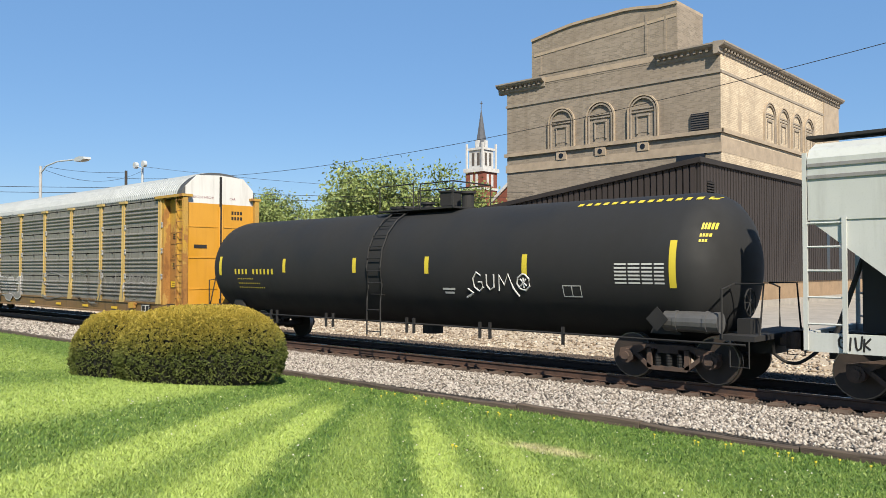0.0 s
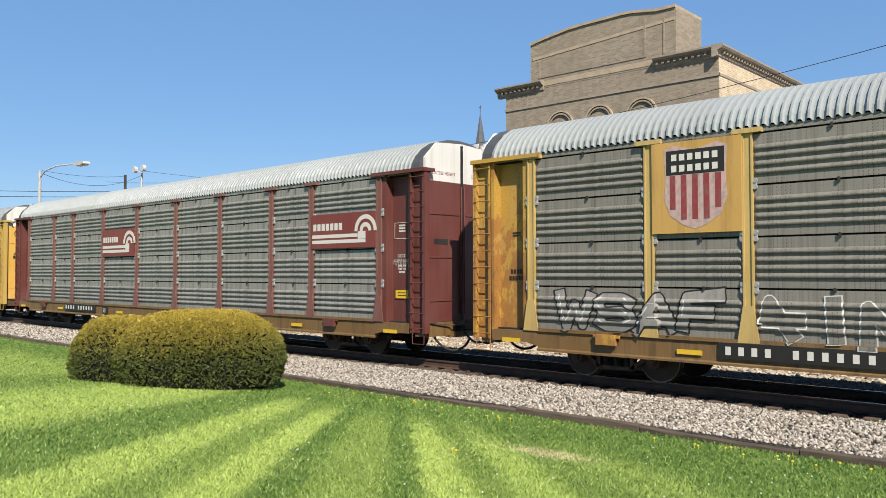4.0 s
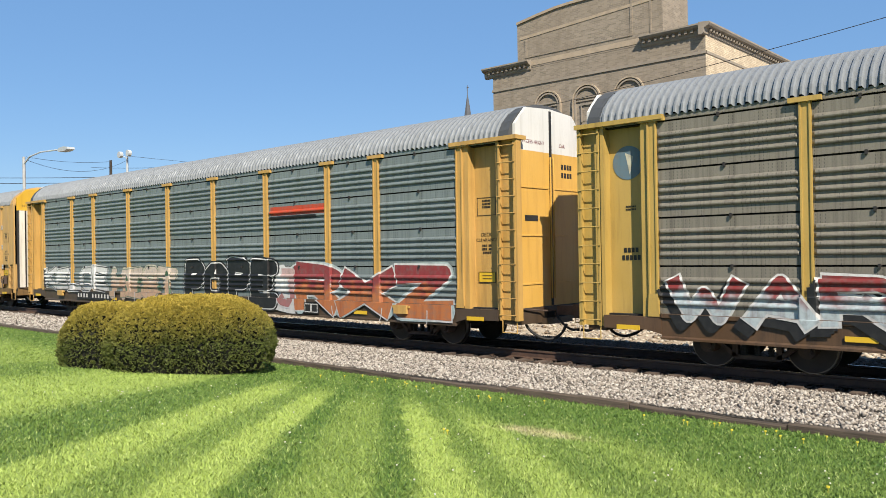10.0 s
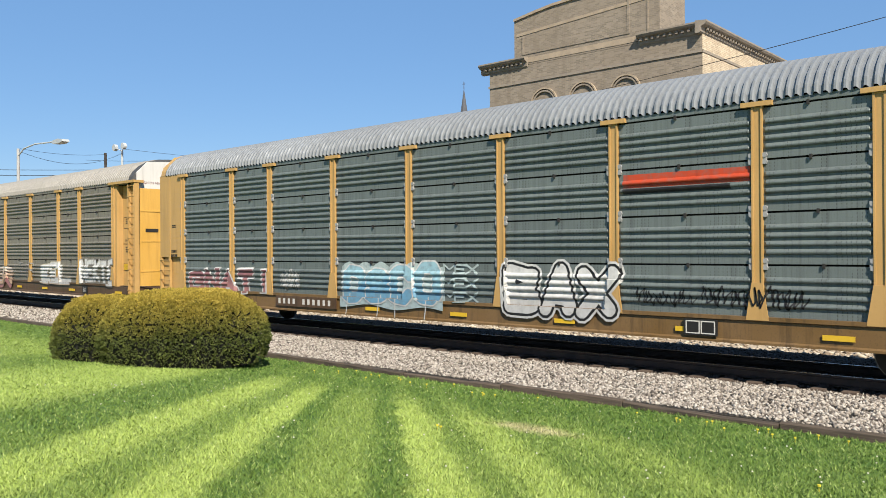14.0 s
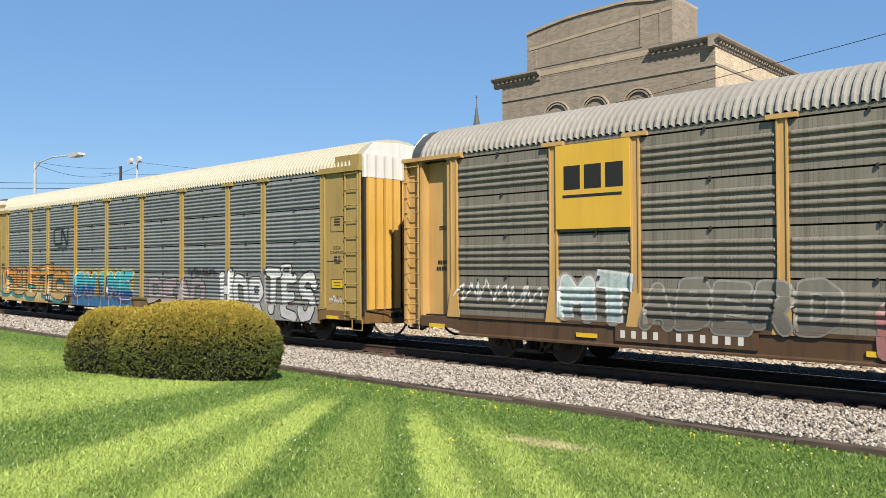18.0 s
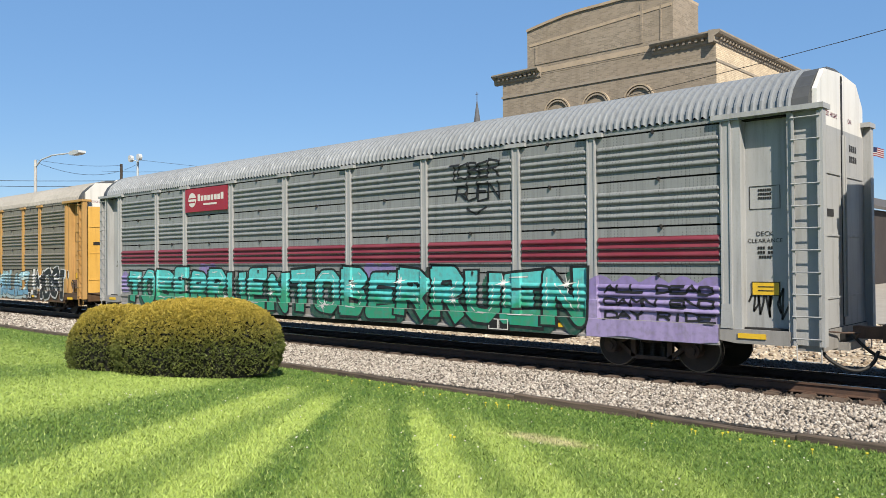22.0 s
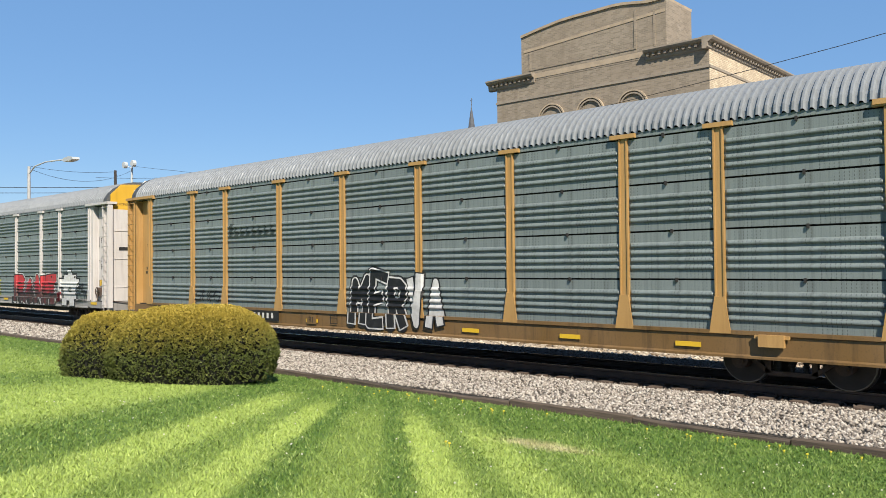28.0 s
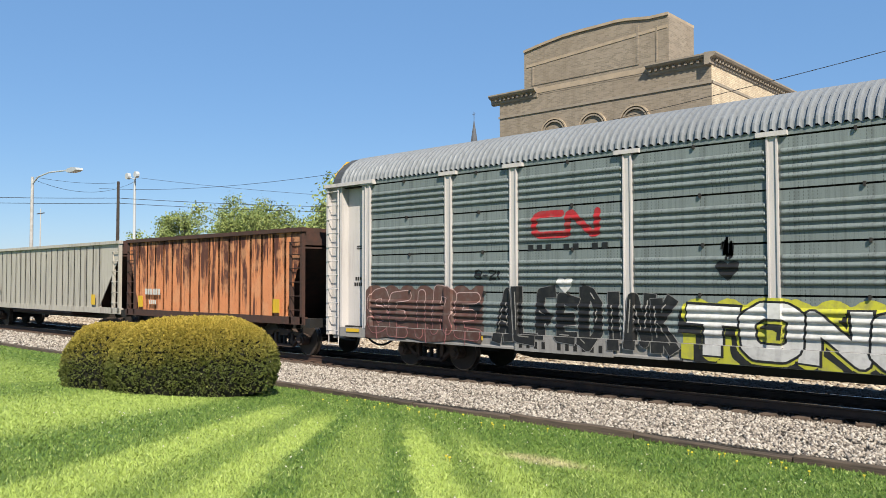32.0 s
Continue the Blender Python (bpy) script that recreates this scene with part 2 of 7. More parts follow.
def build_ground():
    ground = strip("ground", (-2000, -400, -120, -60, -30, 0, 30, 120, 400, 2000),
                   [(-2000, 1.6), (-60, 1.6), (-12, 1.6), (EDGE, -0.52), (12.4, -0.50), (19.2, -0.42), (30, -0.36), (60, -0.36), (300, -0.4), (2400, -0.6)], SOIL)
    tagged(ground, "bare brown soil and gravel around the track", "ground")
    lawn = strip("lawn", (-300, -90, -60, -40, -30, -20, -10, 0, 10, 30, 300), [(-200, lawn_z(-12)), (-12, lawn_z(-12)), (0, lawn_z(0)), (6, lawn_z(6)), (EDGE, lawn_z(EDGE))], LAWN)
    tagged(lawn, "mown green lawn with light and dark stripes", "lawn")
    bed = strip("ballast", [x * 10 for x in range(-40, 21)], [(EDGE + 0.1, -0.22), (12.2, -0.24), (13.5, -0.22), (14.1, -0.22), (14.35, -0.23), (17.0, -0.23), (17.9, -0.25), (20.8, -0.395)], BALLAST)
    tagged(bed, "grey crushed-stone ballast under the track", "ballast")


def build_track():
    track = tagged(new("railway_track"), "railway track with rusty rails on dark wooden ties", "track", kind="structure")
    head = [(-0.036, 0.0), (0.036, 0.0), (0.036, -0.035), (0.009, -0.05), (0.009, -0.15), (0.07, -0.165), (0.07, -0.18), (-0.07, -0.18), (-0.07, -0.165), (-0.009, -0.15), (-0.009, -0.05), (-0.036, -0.035)]
    for side in (-1, 1):
        bm = bmesh.new()
        prism(bm, [(TRACK + side * 0.753 + p, q - 0.004) for p, q in head], "x", -400, 200)
        rail = part("rail", bm, RAIL, track)
        bm = bmesh.new()
        box(bm, -400, 200, TRACK + side * 0.753 - 0.03, TRACK + side * 0.753 + 0.03, -0.02, 0.0)
        part("rail_head", bm, RAIL_TOP, rail, "polished running surface")
    bm = bmesh.new()
    box(bm, -0.115, 0.115, -1.3, 1.3, -0.36, -0.185)
    tie = mesh_of("tie", bm, TIE)
    bm = bmesh.new()
    box(bm, -0.1, 0.1, -0.19, 0.19, -0.19, -0.172)
    for dx in (-0.07, 0.07):
        for dy in (-0.11, 0.11):
            box(bm, dx - 0.012, dx + 0.012, dy - 0.012, dy + 0.012, -0.175, -0.15)
    plate = mesh_of("tie_plate", bm, PLATE)
    for i in range(150):
        x = 6 - i * 0.54
        t = piece("tie", tie, track, at=pose(x, TRACK + random.uniform(-0.06, 0.06), random.uniform(-0.008, 0.006), 0, 0, random.uniform(-1.5, 1.5)))
        piece("tie_plate", plate, t, at=pose(0, -0.753, 0))
    # ties farther along, joined
    bm = bmesh.new()
    for i in range(150, 560):
        x = 6 - i * 0.54
        box(bm, x - 0.115, x + 0.115, TRACK - 1.3, TRACK + 1.3, -0.36, -0.185)
    for i in range(1, 60):
        x = 6 + i * 0.54
        box(bm, x - 0.115, x + 0.115, TRACK - 1.3, TRACK + 1.3, -0.36, -0.185)
    part("far_ties", bm, TIE, track)["kind"] = "stuff"
# darkened stones reach as far as the train's shadow falls


def build_edging():
    for i in range(30):
        x = -3.86 - 2.44 * (i - 5)
        bm = bmesh.new()
        seg = 6
        rings = []
        for s in range(seg + 1):
            u = -1.21 + 2.42 * s / seg
            w = random.uniform(-0.008, 0.008)
            rings.append([bm.verts.new((u, p + w * 0.5, q + w)) for p, q in ((-0.07, -0.12), (-0.075, 0.085), (-0.055, 0.105), (0.055, 0.105), (0.075, 0.085), (0.07, -0.12))])
        for a, b in zip(rings, rings[1:]):
            for k in range(6):
                bm.faces.new((a[k], a[(k + 1) % 6], b[(k + 1) % 6], b[k]))
        bm.faces.new(rings[0])
        bm.faces.new(rings[-1][::-1])
        ob = part("edging_timber", bm, TIMBER, at=pose(x - 1.22, EDGE + 0.08 + random.uniform(-0.015, 0.015), lawn_z(EDGE) + random.uniform(-0.03, 0.015), random.uniform(-4, 4), random.uniform(-0.6, 0.6), random.uniform(-0.7, 0.7)))
        tagged(ob, "weathered dark timber edging between lawn and ballast", "edging", "timber edging along the lawn")


build_ground()
build_track()
build_edging()



# ---- the train ----
LENGTH = 28.6          # from coupler to coupler of a car carrier
SPEED = 10.053         # metres a second


def travelled(t):
    """How far the train has come along x at t seconds, as the clip shows it: nearly steady."""
    slow = ((0, 18.46), (6, 18.44), (9, 18.45), (12, 18.56), (14.5, 18.65), (17, 18.59), (20, 18.45), (23, 18.40), (25.5, 18.32), (28, 18.11), (30, 17.99), (32, 17.87))
    return SPEED * t + float(np.interp(t, [a for a, _ in slow], [b for _, b in slow]))


MOVING = []            # (car, x at travelled = 0)
WHEELS = []            # (wheel set, radius, its rest pose in the truck)

YELLOW = paint("faded_yellow_paint", rgb(204, 162, 88), rgb(98, 68, 42), 0.5)
MUSTARD = paint("mustard_paint", rgb(194, 162, 84), rgb(92, 70, 42), 0.45)
ORANGE = paint("ochre_orange_paint", rgb(188, 148, 88), rgb(104, 66, 38), 0.45)
TAN = paint("tan_yellow_paint", rgb(202, 162, 98), rgb(108, 76, 46), 0.35)
OLIVE = paint("olive_yellow_paint", rgb(172, 146, 82), rgb(88, 66, 40), 0.35)
MAROON = paint("maroon_paint", rgb(104, 52, 46), rgb(48, 30, 26), 0.45)
FADED_YELLOW = paint("chalky_yellow_paint", rgb(200, 172, 106), rgb(108, 74, 48), 0.6)
FADED_MAROON = paint("chalky_maroon_paint", rgb(126, 84, 76), rgb(72, 38, 34), 0.6)
DOOR_YELLOW = paint("sunny_yellow_door_paint", rgb(224, 176, 82), rgb(140, 98, 50), 0.4)
PALE = paint("pale_grey_paint", rgb(170, 172, 174), rgb(88, 80, 72), 0.45)
PINKISH = paint("chalky_white_paint", rgb(210, 206, 205), rgb(116, 96, 88), 0.4)
WHITE = paint("dirty_white_paint", rgb(230, 229, 226), rgb(130, 120, 108), 0.3)
GOLD = paint("bright_yellow_paint", rgb(214, 154, 38), rgb(150, 100, 34), 0.25)
LEMON = paint("lemon_yellow_paint", rgb(224, 176, 46), rgb(150, 108, 40), 0.3)
CREAM = paint("cream_roof_paint", rgb(186, 180, 160), rgb(126, 116, 98), 0.3)
STREAKED = paint("rust_streaked_white_paint", rgb(238, 231, 220), rgb(110, 80, 58), 0.6, streak=9.0)
SILL_DARK = paint("dark_dirty_sill_paint", rgb(78, 62, 46), rgb(34, 28, 24), 0.6)
SILL_OCHRE = paint("dirty_ochre_sill_paint", rgb(124, 95, 54), rgb(42, 32, 24), 0.8)
SILL_BROWN = paint("rusty_brown_sill_paint", rgb(90, 65, 41), rgb(30, 24, 20), 0.85)
SILL_GREY = paint("grey_sill_paint", rgb(150, 148, 146), rgb(70, 64, 60), 0.5)
REFLECT = paint("yellow_reflector", rgb(232, 190, 40), rgb(120, 96, 40), 0.3)
BLACK = paint("black_steel", rgb(22, 21, 21), rgb(44, 38, 34), 0.5, 0.7)
TRUCK = make_rust("truck_casting", rgb(74, 61, 54), rgb(100, 80, 69), 0.85)
WHEEL = make_rust("wheel_steel", rgb(66, 54, 47), rgb(50, 43, 39), 0.7)
TREAD = Nodes("polished_wheel_rim", 0.4, 1.0).color(rgb(150, 142, 136))
# near-black that puts the shade of closed spaces into the colour
INSIDE = Nodes("unlit_inside", 0.95).color(rgb(16, 16, 16))


def peeling():
    """Yellow paint that has come off in flakes over rust-brown steel."""
    n = Nodes("peeling_yellow_paint", 0.6)
    c = n.mix(n.span(n.noise(0.8, 5), 0.35, 0.65), rgb(204, 160, 58), rgb(190, 152, 84))
    p = n.add("ShaderNodeSeparateXYZ")
    n.put(p.inputs[0], n.coord.outputs["Object"])
    flakes = n.math("ADD", n.noise(1.5, 7, n.place((1.3, 1.3, 0.8)), 0.62), n.span(p.outputs[2], 2.2, 4.2, 0.10, -0.05))
    c = n.mix(n.span(flakes, 0.53, 0.57), c, rgb(172, 122, 62))
    c = n.mix(n.span(flakes, 0.66, 0.74, 0, 0.7), c, rgb(128, 84, 44))
    c = n.mix(n.span(n.noise(30, 3), 0.5, 0.75, 0, 0.5), c, rgb(90, 60, 36))
    n.bump(flakes, 0.3, 0.006)
    return n.color(c)


PEELED = peeling()


def sheet_metal(name, base, dirt, amount, metal, rough, holes=True):
    """Painted or galvanised steel sheet with vertical washes and rows of small perforations."""
    n = Nodes(name, rough, metal)
    big, runs, fine = n.noise(0.5, 5), n.noise(1.0, 6, n.place((9, 9, 0.25)), 0.7), n.noise(50, 3)
    tone = n.mix(n.random(), base, tuple(min(1.0, c * 1.14) for c in base))
    c = n.mix(n.span(big, 0.3, 0.7, 0, 0.4), tone, tuple(c * 0.72 for c in base))
    c = n.mix(n.span(runs, 0.48, 0.75, 0, amount), c, dirt)
    c = n.mix(n.span(fine, 0.5, 0.8, 0, amount * 0.6), c, dirt)
    # rows of small punched slots
    if holes:
        p = n.add("ShaderNodeSeparateXYZ")
        n.put(p.inputs[0], n.coord.outputs["Object"])
        cols = n.math("LESS_THAN", n.math("FRACT", n.math("MULTIPLY", p.outputs[0], 13.0)), 0.16)
        rows = n.math("LESS_THAN", n.math("FRACT", n.math("MULTIPLY", p.outputs[2], 17.0)), 0.55)
        some = n.math("GREATER_THAN", n.noise(1.0, 1, n.place((2.6, 0.0, 0.7))), 0.52)
        c = n.mix(n.math("MULTIPLY", n.math("MULTIPLY", cols, rows), n.math("MULTIPLY", some, 0.6)), c, rgb(40, 40, 38))
    n.put(n.bsdf.inputs["Roughness"], n.span(runs, 0.3, 0.7, rough - 0.08, rough + 0.2))
    n.bump(fine, 0.1, 0.003)
    return n.color(c)


PANEL_GREEN = sheet_metal("grey_green_panel", rgb(136, 147, 147), rgb(46, 50, 50), 0.55, 0.12, 0.45)
PANEL_SLATE = sheet_metal("slate_grey_panel", rgb(120, 130, 129), rgb(44, 48, 48), 0.5, 0.12, 0.45)
PANEL_DARK = sheet_metal("grimy_brown_grey_panel", rgb(142, 136, 124), rgb(44, 40, 35), 0.6, 0.12, 0.5)
PANEL_GREY = sheet_metal("weathered_grey_panel", rgb(144, 140, 132), rgb(46, 42, 38), 0.6, 0.12, 0.48)
PANEL_STREAKED = sheet_metal("streaked_pale_grey_panel", rgb(162, 160, 154), rgb(40, 37, 34), 0.85, 0.12, 0.45)
PANEL_LIGHT = sheet_metal("pale_grey_panel", rgb(149, 153, 154), rgb(72, 70, 68), 0.45, 0.12, 0.48)
ROOF_ZINC = sheet_metal("galvanised_roof", rgb(142, 148, 155), rgb(88, 88, 90), 0.4, 0.2, 0.6, False)
ROOF_BLUE = sheet_metal("bright_galvanised_roof", rgb(162, 169, 173), rgb(140, 140, 138), 0.3, 0.12, 0.55, False)
ROOF_PALE = sheet_metal("dusty_galvanised_roof", rgb(160, 157, 151), rgb(120, 112, 102), 0.35, 0.12, 0.6, False)
HOOD = paint("grey_roof_hood", rgb(84, 86, 88), rgb(48, 46, 44), 0.4, 0.6, 0.2)
STRIPE_RED = paint("faded_red_stripe", rgb(128, 46, 62), rgb(70, 46, 48), 0.4)

POSTS = (-11.85, -9.02, -7.08, -4.25, -1.42, 1.42, 4.25, 7.08, 9.02, 11.85)
SILL_TOP, EAVE = 1.02, 4.76
ROWS = 4
PANEL_H = (EAVE - 0.04 - SILL_TOP) / ROWS


def panel_profile(ribs, pitch, first, deep):
    """(z, out) of one wall sheet, from its bottom: rolled ribs between two flats."""
    pts, k = [(0.0, 0.0)], pitch / 0.145
    for r in [first + pitch * i for i in range(ribs)]:
        pts += [(r + u * k, deep * v) for u, v in ((0.0, 0.0), (0.010, 0.55), (0.026, 0.9), (0.045, 1.0), (0.066, 0.86), (0.088, 0.5), (0.104, 0.0))]
    return pts + [(PANEL_H - 0.034, 0.0)]


PROFILES = {False: panel_profile(4, 0.145, 0.160, 0.050), True: panel_profile(7, 0.118, 0.050, 0.040)}


def panel_out(z, fine):
    """How far the ribbed wall stands out at the height z."""
    q = (z - SILL_TOP) % PANEL_H
    return float(np.interp(q, [a for a, _ in PROFILES[fine]], [b for _, b in PROFILES[fine]]))


def panel_mesh(width, material, fine):
    bm = bmesh.new()
    profile = PROFILES[fine]
    h = width / 2 - 0.10
    xs = (-h, -h + 0.05, h - 0.05, h)
    cols = [[bm.verts.new((x, -(o if 0 < i < 3 else 0.0), z)) for z, o in profile] for i, x in enumerate(xs)]
    for a, b in zip(cols, cols[1:]):
        for i in range(len(profile) - 1):
            bm.faces.new((a[i], b[i], b[i + 1], a[i + 1]))
    # folded top edge
    a = [bm.verts.new((x, 0.03, profile[-1][0])) for x in xs]
    for i in range(3):
        bm.faces.new((cols[i][-1], cols[i + 1][-1], a[i + 1], a[i]))
    return mesh_of("wall_panel", bm, material)


ROOF_LINE = [(1.50, 4.80), (1.47, 4.95), (1.34, 5.16), (1.10, 5.38), (0.82, 5.54), (0.45, 5.63), (0.0, 5.66)]
ROOF_LINE = ROOF_LINE + [(-y, z) for y, z in ROOF_LINE[-2::-1]]


def roof_mesh(length, material):
    """A length of corrugated roof over the whole width."""
    bm = bmesh.new()
    pitch = 2.6 / 17
    xs = []
    for i in range(round(length / pitch)):
        x = -length / 2 + i * pitch
        xs += [(x, 0.0), (x + 0.055, 0.0), (x + 0.064, 0.021), (x + 0.082, 0.042), (x + 0.12, 0.042), (x + 0.140, 0.021)]
    xs.append((length / 2, 0.0))
    rows = [[bm.verts.new((x, y * (1 + o / 1.5), z + o)) for y, z in ROOF_LINE] for x, o in xs]
    for a, b in zip(rows, rows[1:]):
        for i in range(len(ROOF_LINE) - 1):
            bm.faces.new((a[i], b[i], b[i + 1], a[i + 1]))
    return mesh_of("roof_sheet", bm, material)


def hinge_mesh():
    """Two knuckles on a plate."""
    bm = bmesh.new()
    box(bm, -0.04, 0.04, -0.035, 0.0, -0.1, 0.1)
    for dz in (-0.06, 0.06):
        disc(bm, (0.01, 0, dz), "y", 0.045, -0.05, 0.0, 8)
    return mesh_of("hinge", bm, PALE)


def post_mesh(material):
    """A post of channel section, its two lips forward."""
    bm = bmesh.new()
    w = 0.085
    prism(bm, [(-w - 0.012, -0.06), (-w + 0.02, -0.06), (-w + 0.02, -0.035), (w - 0.02, -0.035), (w - 0.02, -0.06), (w + 0.012, -0.06), (w + 0.012, 0.04), (-w - 0.012, 0.04)], "z", SILL_TOP - 0.02, EAVE - 0.052)
    return mesh_of("post", bm, material)


def post_cap_mesh(material):
    bm = bmesh.new()
    box(bm, -0.27, 0.27, -0.09, 0.02, EAVE - 0.05, EAVE + 0.035)
    return mesh_of("post_cap", bm, material)


def post_foot_mesh(material, flare):
    """The foot of a post: broad and flared, or narrow."""
    bm = bmesh.new()
    top, wide, out = (1.62, 0.2, -0.085) if flare else (1.4, 0.12, -0.07)
    prism(bm, [(-0.095, top), (0.095, top), (wide, SILL_TOP - 0.06), (-wide, SILL_TOP - 0.06)], "y", out, -0.062)
    return mesh_of("post_foot", bm, material)


def ladder(parent, at, material, height, rungs, width=0.42):
    bm = bmesh.new()
    box(bm, -width / 2 - 0.02, -width / 2 + 0.02, -0.05, -0.02, 0, height)
    box(bm, width / 2 - 0.02, width / 2 + 0.02, -0.05, -0.02, 0, height)
    lad = part("ladder", bm, material, parent, at=at)
    bm = bmesh.new()
    tube(bm, [(-width / 2 - 0.03, -0.06, 0), (width / 2 + 0.03, -0.06, 0)], 0.014, 6)
    rung = mesh_of("rung", bm, material)
    for i in range(rungs):
        piece("rung", rung, lad, at=pose(0, 0, 0.12 + i * (height - 0.2) / (rungs - 1)))
    return lad


def wheelset_mesh(radius):
    bm = bmesh.new()
    for s in (-1, 1):
        disc(bm, (0, s * 0.753, 0), "y", radius, -0.065, 0.065, 28)
        disc(bm, (0, s * 0.70, 0), "y", radius + 0.025, -0.02, 0.015, 28)
        disc(bm, (0, s * 0.82, 0), "y", radius * 0.34, -0.02, 0.05, 14)
        # lightening ribs, so that the wheel is seen to turn
        for i in range(5):
            a = 2 * math.pi * i / 5
            disc(bm, (radius * 0.62 * math.cos(a), s * 0.815, radius * 0.62 * math.sin(a)), "y", 0.05, -0.015, 0.015, 8)
        disc(bm, (0, s * 0.822, 0), "y", radius * 0.955, -0.012, 0.006, 28)
    disc(bm, (0, 0, 0), "y", 0.085, -1.0, 1.0, 12)
    me = mesh_of("wheelset", bm, WHEEL)
    me.materials.append(TREAD)
    for p in me.polygons:
        c = p.center
        if (abs(p.normal.y) < 0.3 and math.hypot(c.x, c.z) > radius * 0.95) or (p.area > 0.4 and abs(abs(c.y) - 0.818) < 0.002):
            p.material_index = 1
    return me


WHEELSETS = {}


def truck(car, x, radius, base=1.78):
    """A two-axle truck with cast side frames."""
    bm = bmesh.new()
    z = radius
    for s in (-1, 1):
        y0, y1 = sorted((s * 0.95, s * 1.06))
        # arched side frame with its two windows left open round the spring nest
        prism(bm, [(-base / 2 - 0.17, z + 0.02), (-base / 2 - 0.17, z + 0.15), (-0.45, z + 0.27), (0.45, z + 0.27), (base / 2 + 0.17, z + 0.15), (base / 2 + 0.17, z + 0.02), (base / 2 - 0.17, z + 0.04), (0.46, z + 0.18), (-0.46, z + 0.18), (-base / 2 + 0.17, z + 0.04)], "y", y0, y1)
        prism(bm, [(-base / 2 + 0.14, z + 0.04), (-0.40, z - 0.24), (0.40, z - 0.24), (base / 2 - 0.14, z + 0.04), (base / 2 - 0.24, z + 0.06), (0.36, z - 0.16), (-0.36, z - 0.16), (-base / 2 + 0.24, z + 0.06)], "y", y0, y1)
        for c in (-0.40, 0.40):
            box(bm, c - 0.05, c + 0.05, y0, y1, z - 0.2, z + 0.2)
        for c in (-base / 2, base / 2):
            disc(bm, (c, s * 1.0, z), "y", 0.15, -0.13, 0.13, 12)
            disc(bm, (c, s * 1.14, z), "y", 0.09, -0.04, 0.04, 8)
    box(bm, -0.22, 0.22, -1.05, 1.05, z + 0.1, z + 0.26)
    box(bm, -0.12, 0.12, -0.3, 0.3, z + 0.26, z + 0.38)
    tr = part("truck", bm, TRUCK, car, "cast steel truck, dark with grime", at=pose(x, 0, 0))
    for s in (-1, 1):
        bm = bmesh.new()
        for c in (-0.24, 0.0, 0.24):
            for k in range(5):
                disc(bm, (c, s * 0.99, z - 0.16 + 0.055 * k), "z", 0.066, -0.014, 0.014, 8)
            disc(bm, (c, s * 0.99, z - 0.05), "z", 0.045, -0.13, 0.15, 8)
        part("spring_nest", bm, BLACK, tr, "dark coil springs")["kind"] = "stuff"
    if radius not in WHEELSETS:
        WHEELSETS[radius] = wheelset_mesh(radius)
    for s in (-1, 1):
        w = piece("wheelset", WHEELSETS[radius], tr, at=pose(s * base / 2, 0, radius))
        WHEELS.append((w, radius, s * base / 2))
    return tr


def coupler(car, x, s, z=0.88):
    bm = bmesh.new()
    box(bm, min(0, s * 0.62), max(0, s * 0.62), -0.09, 0.09, -0.11, 0.11)
    prism(bm, [(s * 0.5, -0.16), (s * 0.66, -0.19), (s * 0.78, -0.1), (s * 0.8, 0.05), (s * 0.7, 0.17), (s * 0.5, 0.14)], "z", -0.16, 0.16)
    box(bm, min(s * 0.6, s * 0.68), max(s * 0.6, s * 0.68), 0.08, 0.22, -0.05, 0.03)
    cp = part("coupler", bm, TRUCK, car, "rusty knuckle coupler", at=pose(x, 0, z))
    bm = bmesh.new()
    tube(bm, bent([(s * 0.05, -0.25, -0.05), (s * 0.25, -0.3, -0.25), (s * 0.5, -0.3, -0.42), (s * 0.72, -0.28, -0.4)]), 0.03, 8)
    part("air_hose", bm, BLACK, cp, "black rubber air hose")
    bm = bmesh.new()
    tube(bm, [(-s * 0.1, -1.35, 0.1), (-s * 0.05, -0.6, 0.02), (s * 0.2, -0.4, 0.02), (s * 0.1, -0.3, -0.1)], 0.018, 6)
    part("cut_lever", bm, TRUCK, car, at=pose(x, 0, z))


def marks(parent, rows, material, at, size=0.09, label="", gap=0.35):
    """Writing that cannot be read, or that is a registration: rows of bars, one a character."""
    bm = bmesh.new()
    z = 0.0
    for text, k in rows:
        w = size * k
        x = -len(text) * w * (1 + gap) / 2
        for ch in text:
            if ch != " ":
                box(bm, x, x + w, -0.003, 0.0, z, z + size * k * 1.5)
            x += w * (1 + gap)
        z -= size * k * 2.4
    ob = part("lettering", bm, material, parent, label, at=at)
    ob["kind"] = "stuff"
    return ob


def type_set(parent, text, material, at, height, name="lettering"):
    """A line of plain stencilled words, centred on a pose."""
    bm = bmesh.new()
    x = 0.0
    for ch in text:
        if ch != " ":
            co, tri = GLYPHS[ch, 0.0]
            lo, hi = co.min(0), co.max(0)
            vs = [bm.verts.new((x + (p[0] - lo[0]) * height, 0, (p[1] - lo[1]) * height)) for p in co]
            for t in tri:
                bm.faces.new([vs[i] for i in t])
            x += (hi[0] - lo[0]) * height + 0.16 * height
        else:
            x += 0.5 * height
    for v in bm.verts:
        v.co.x -= x / 2
    ob = part(name, bm, material, parent, at=at)
    ob["kind"] = "stuff"
    return ob


INK = Nodes("black_lettering", 0.6).color(rgb(30, 28, 26))
INK_WHITE = Nodes("white_lettering", 0.6).color(rgb(222, 220, 214))
INK_YELLOW = Nodes("yellow_lettering", 0.6).color(rgb(226, 204, 58))


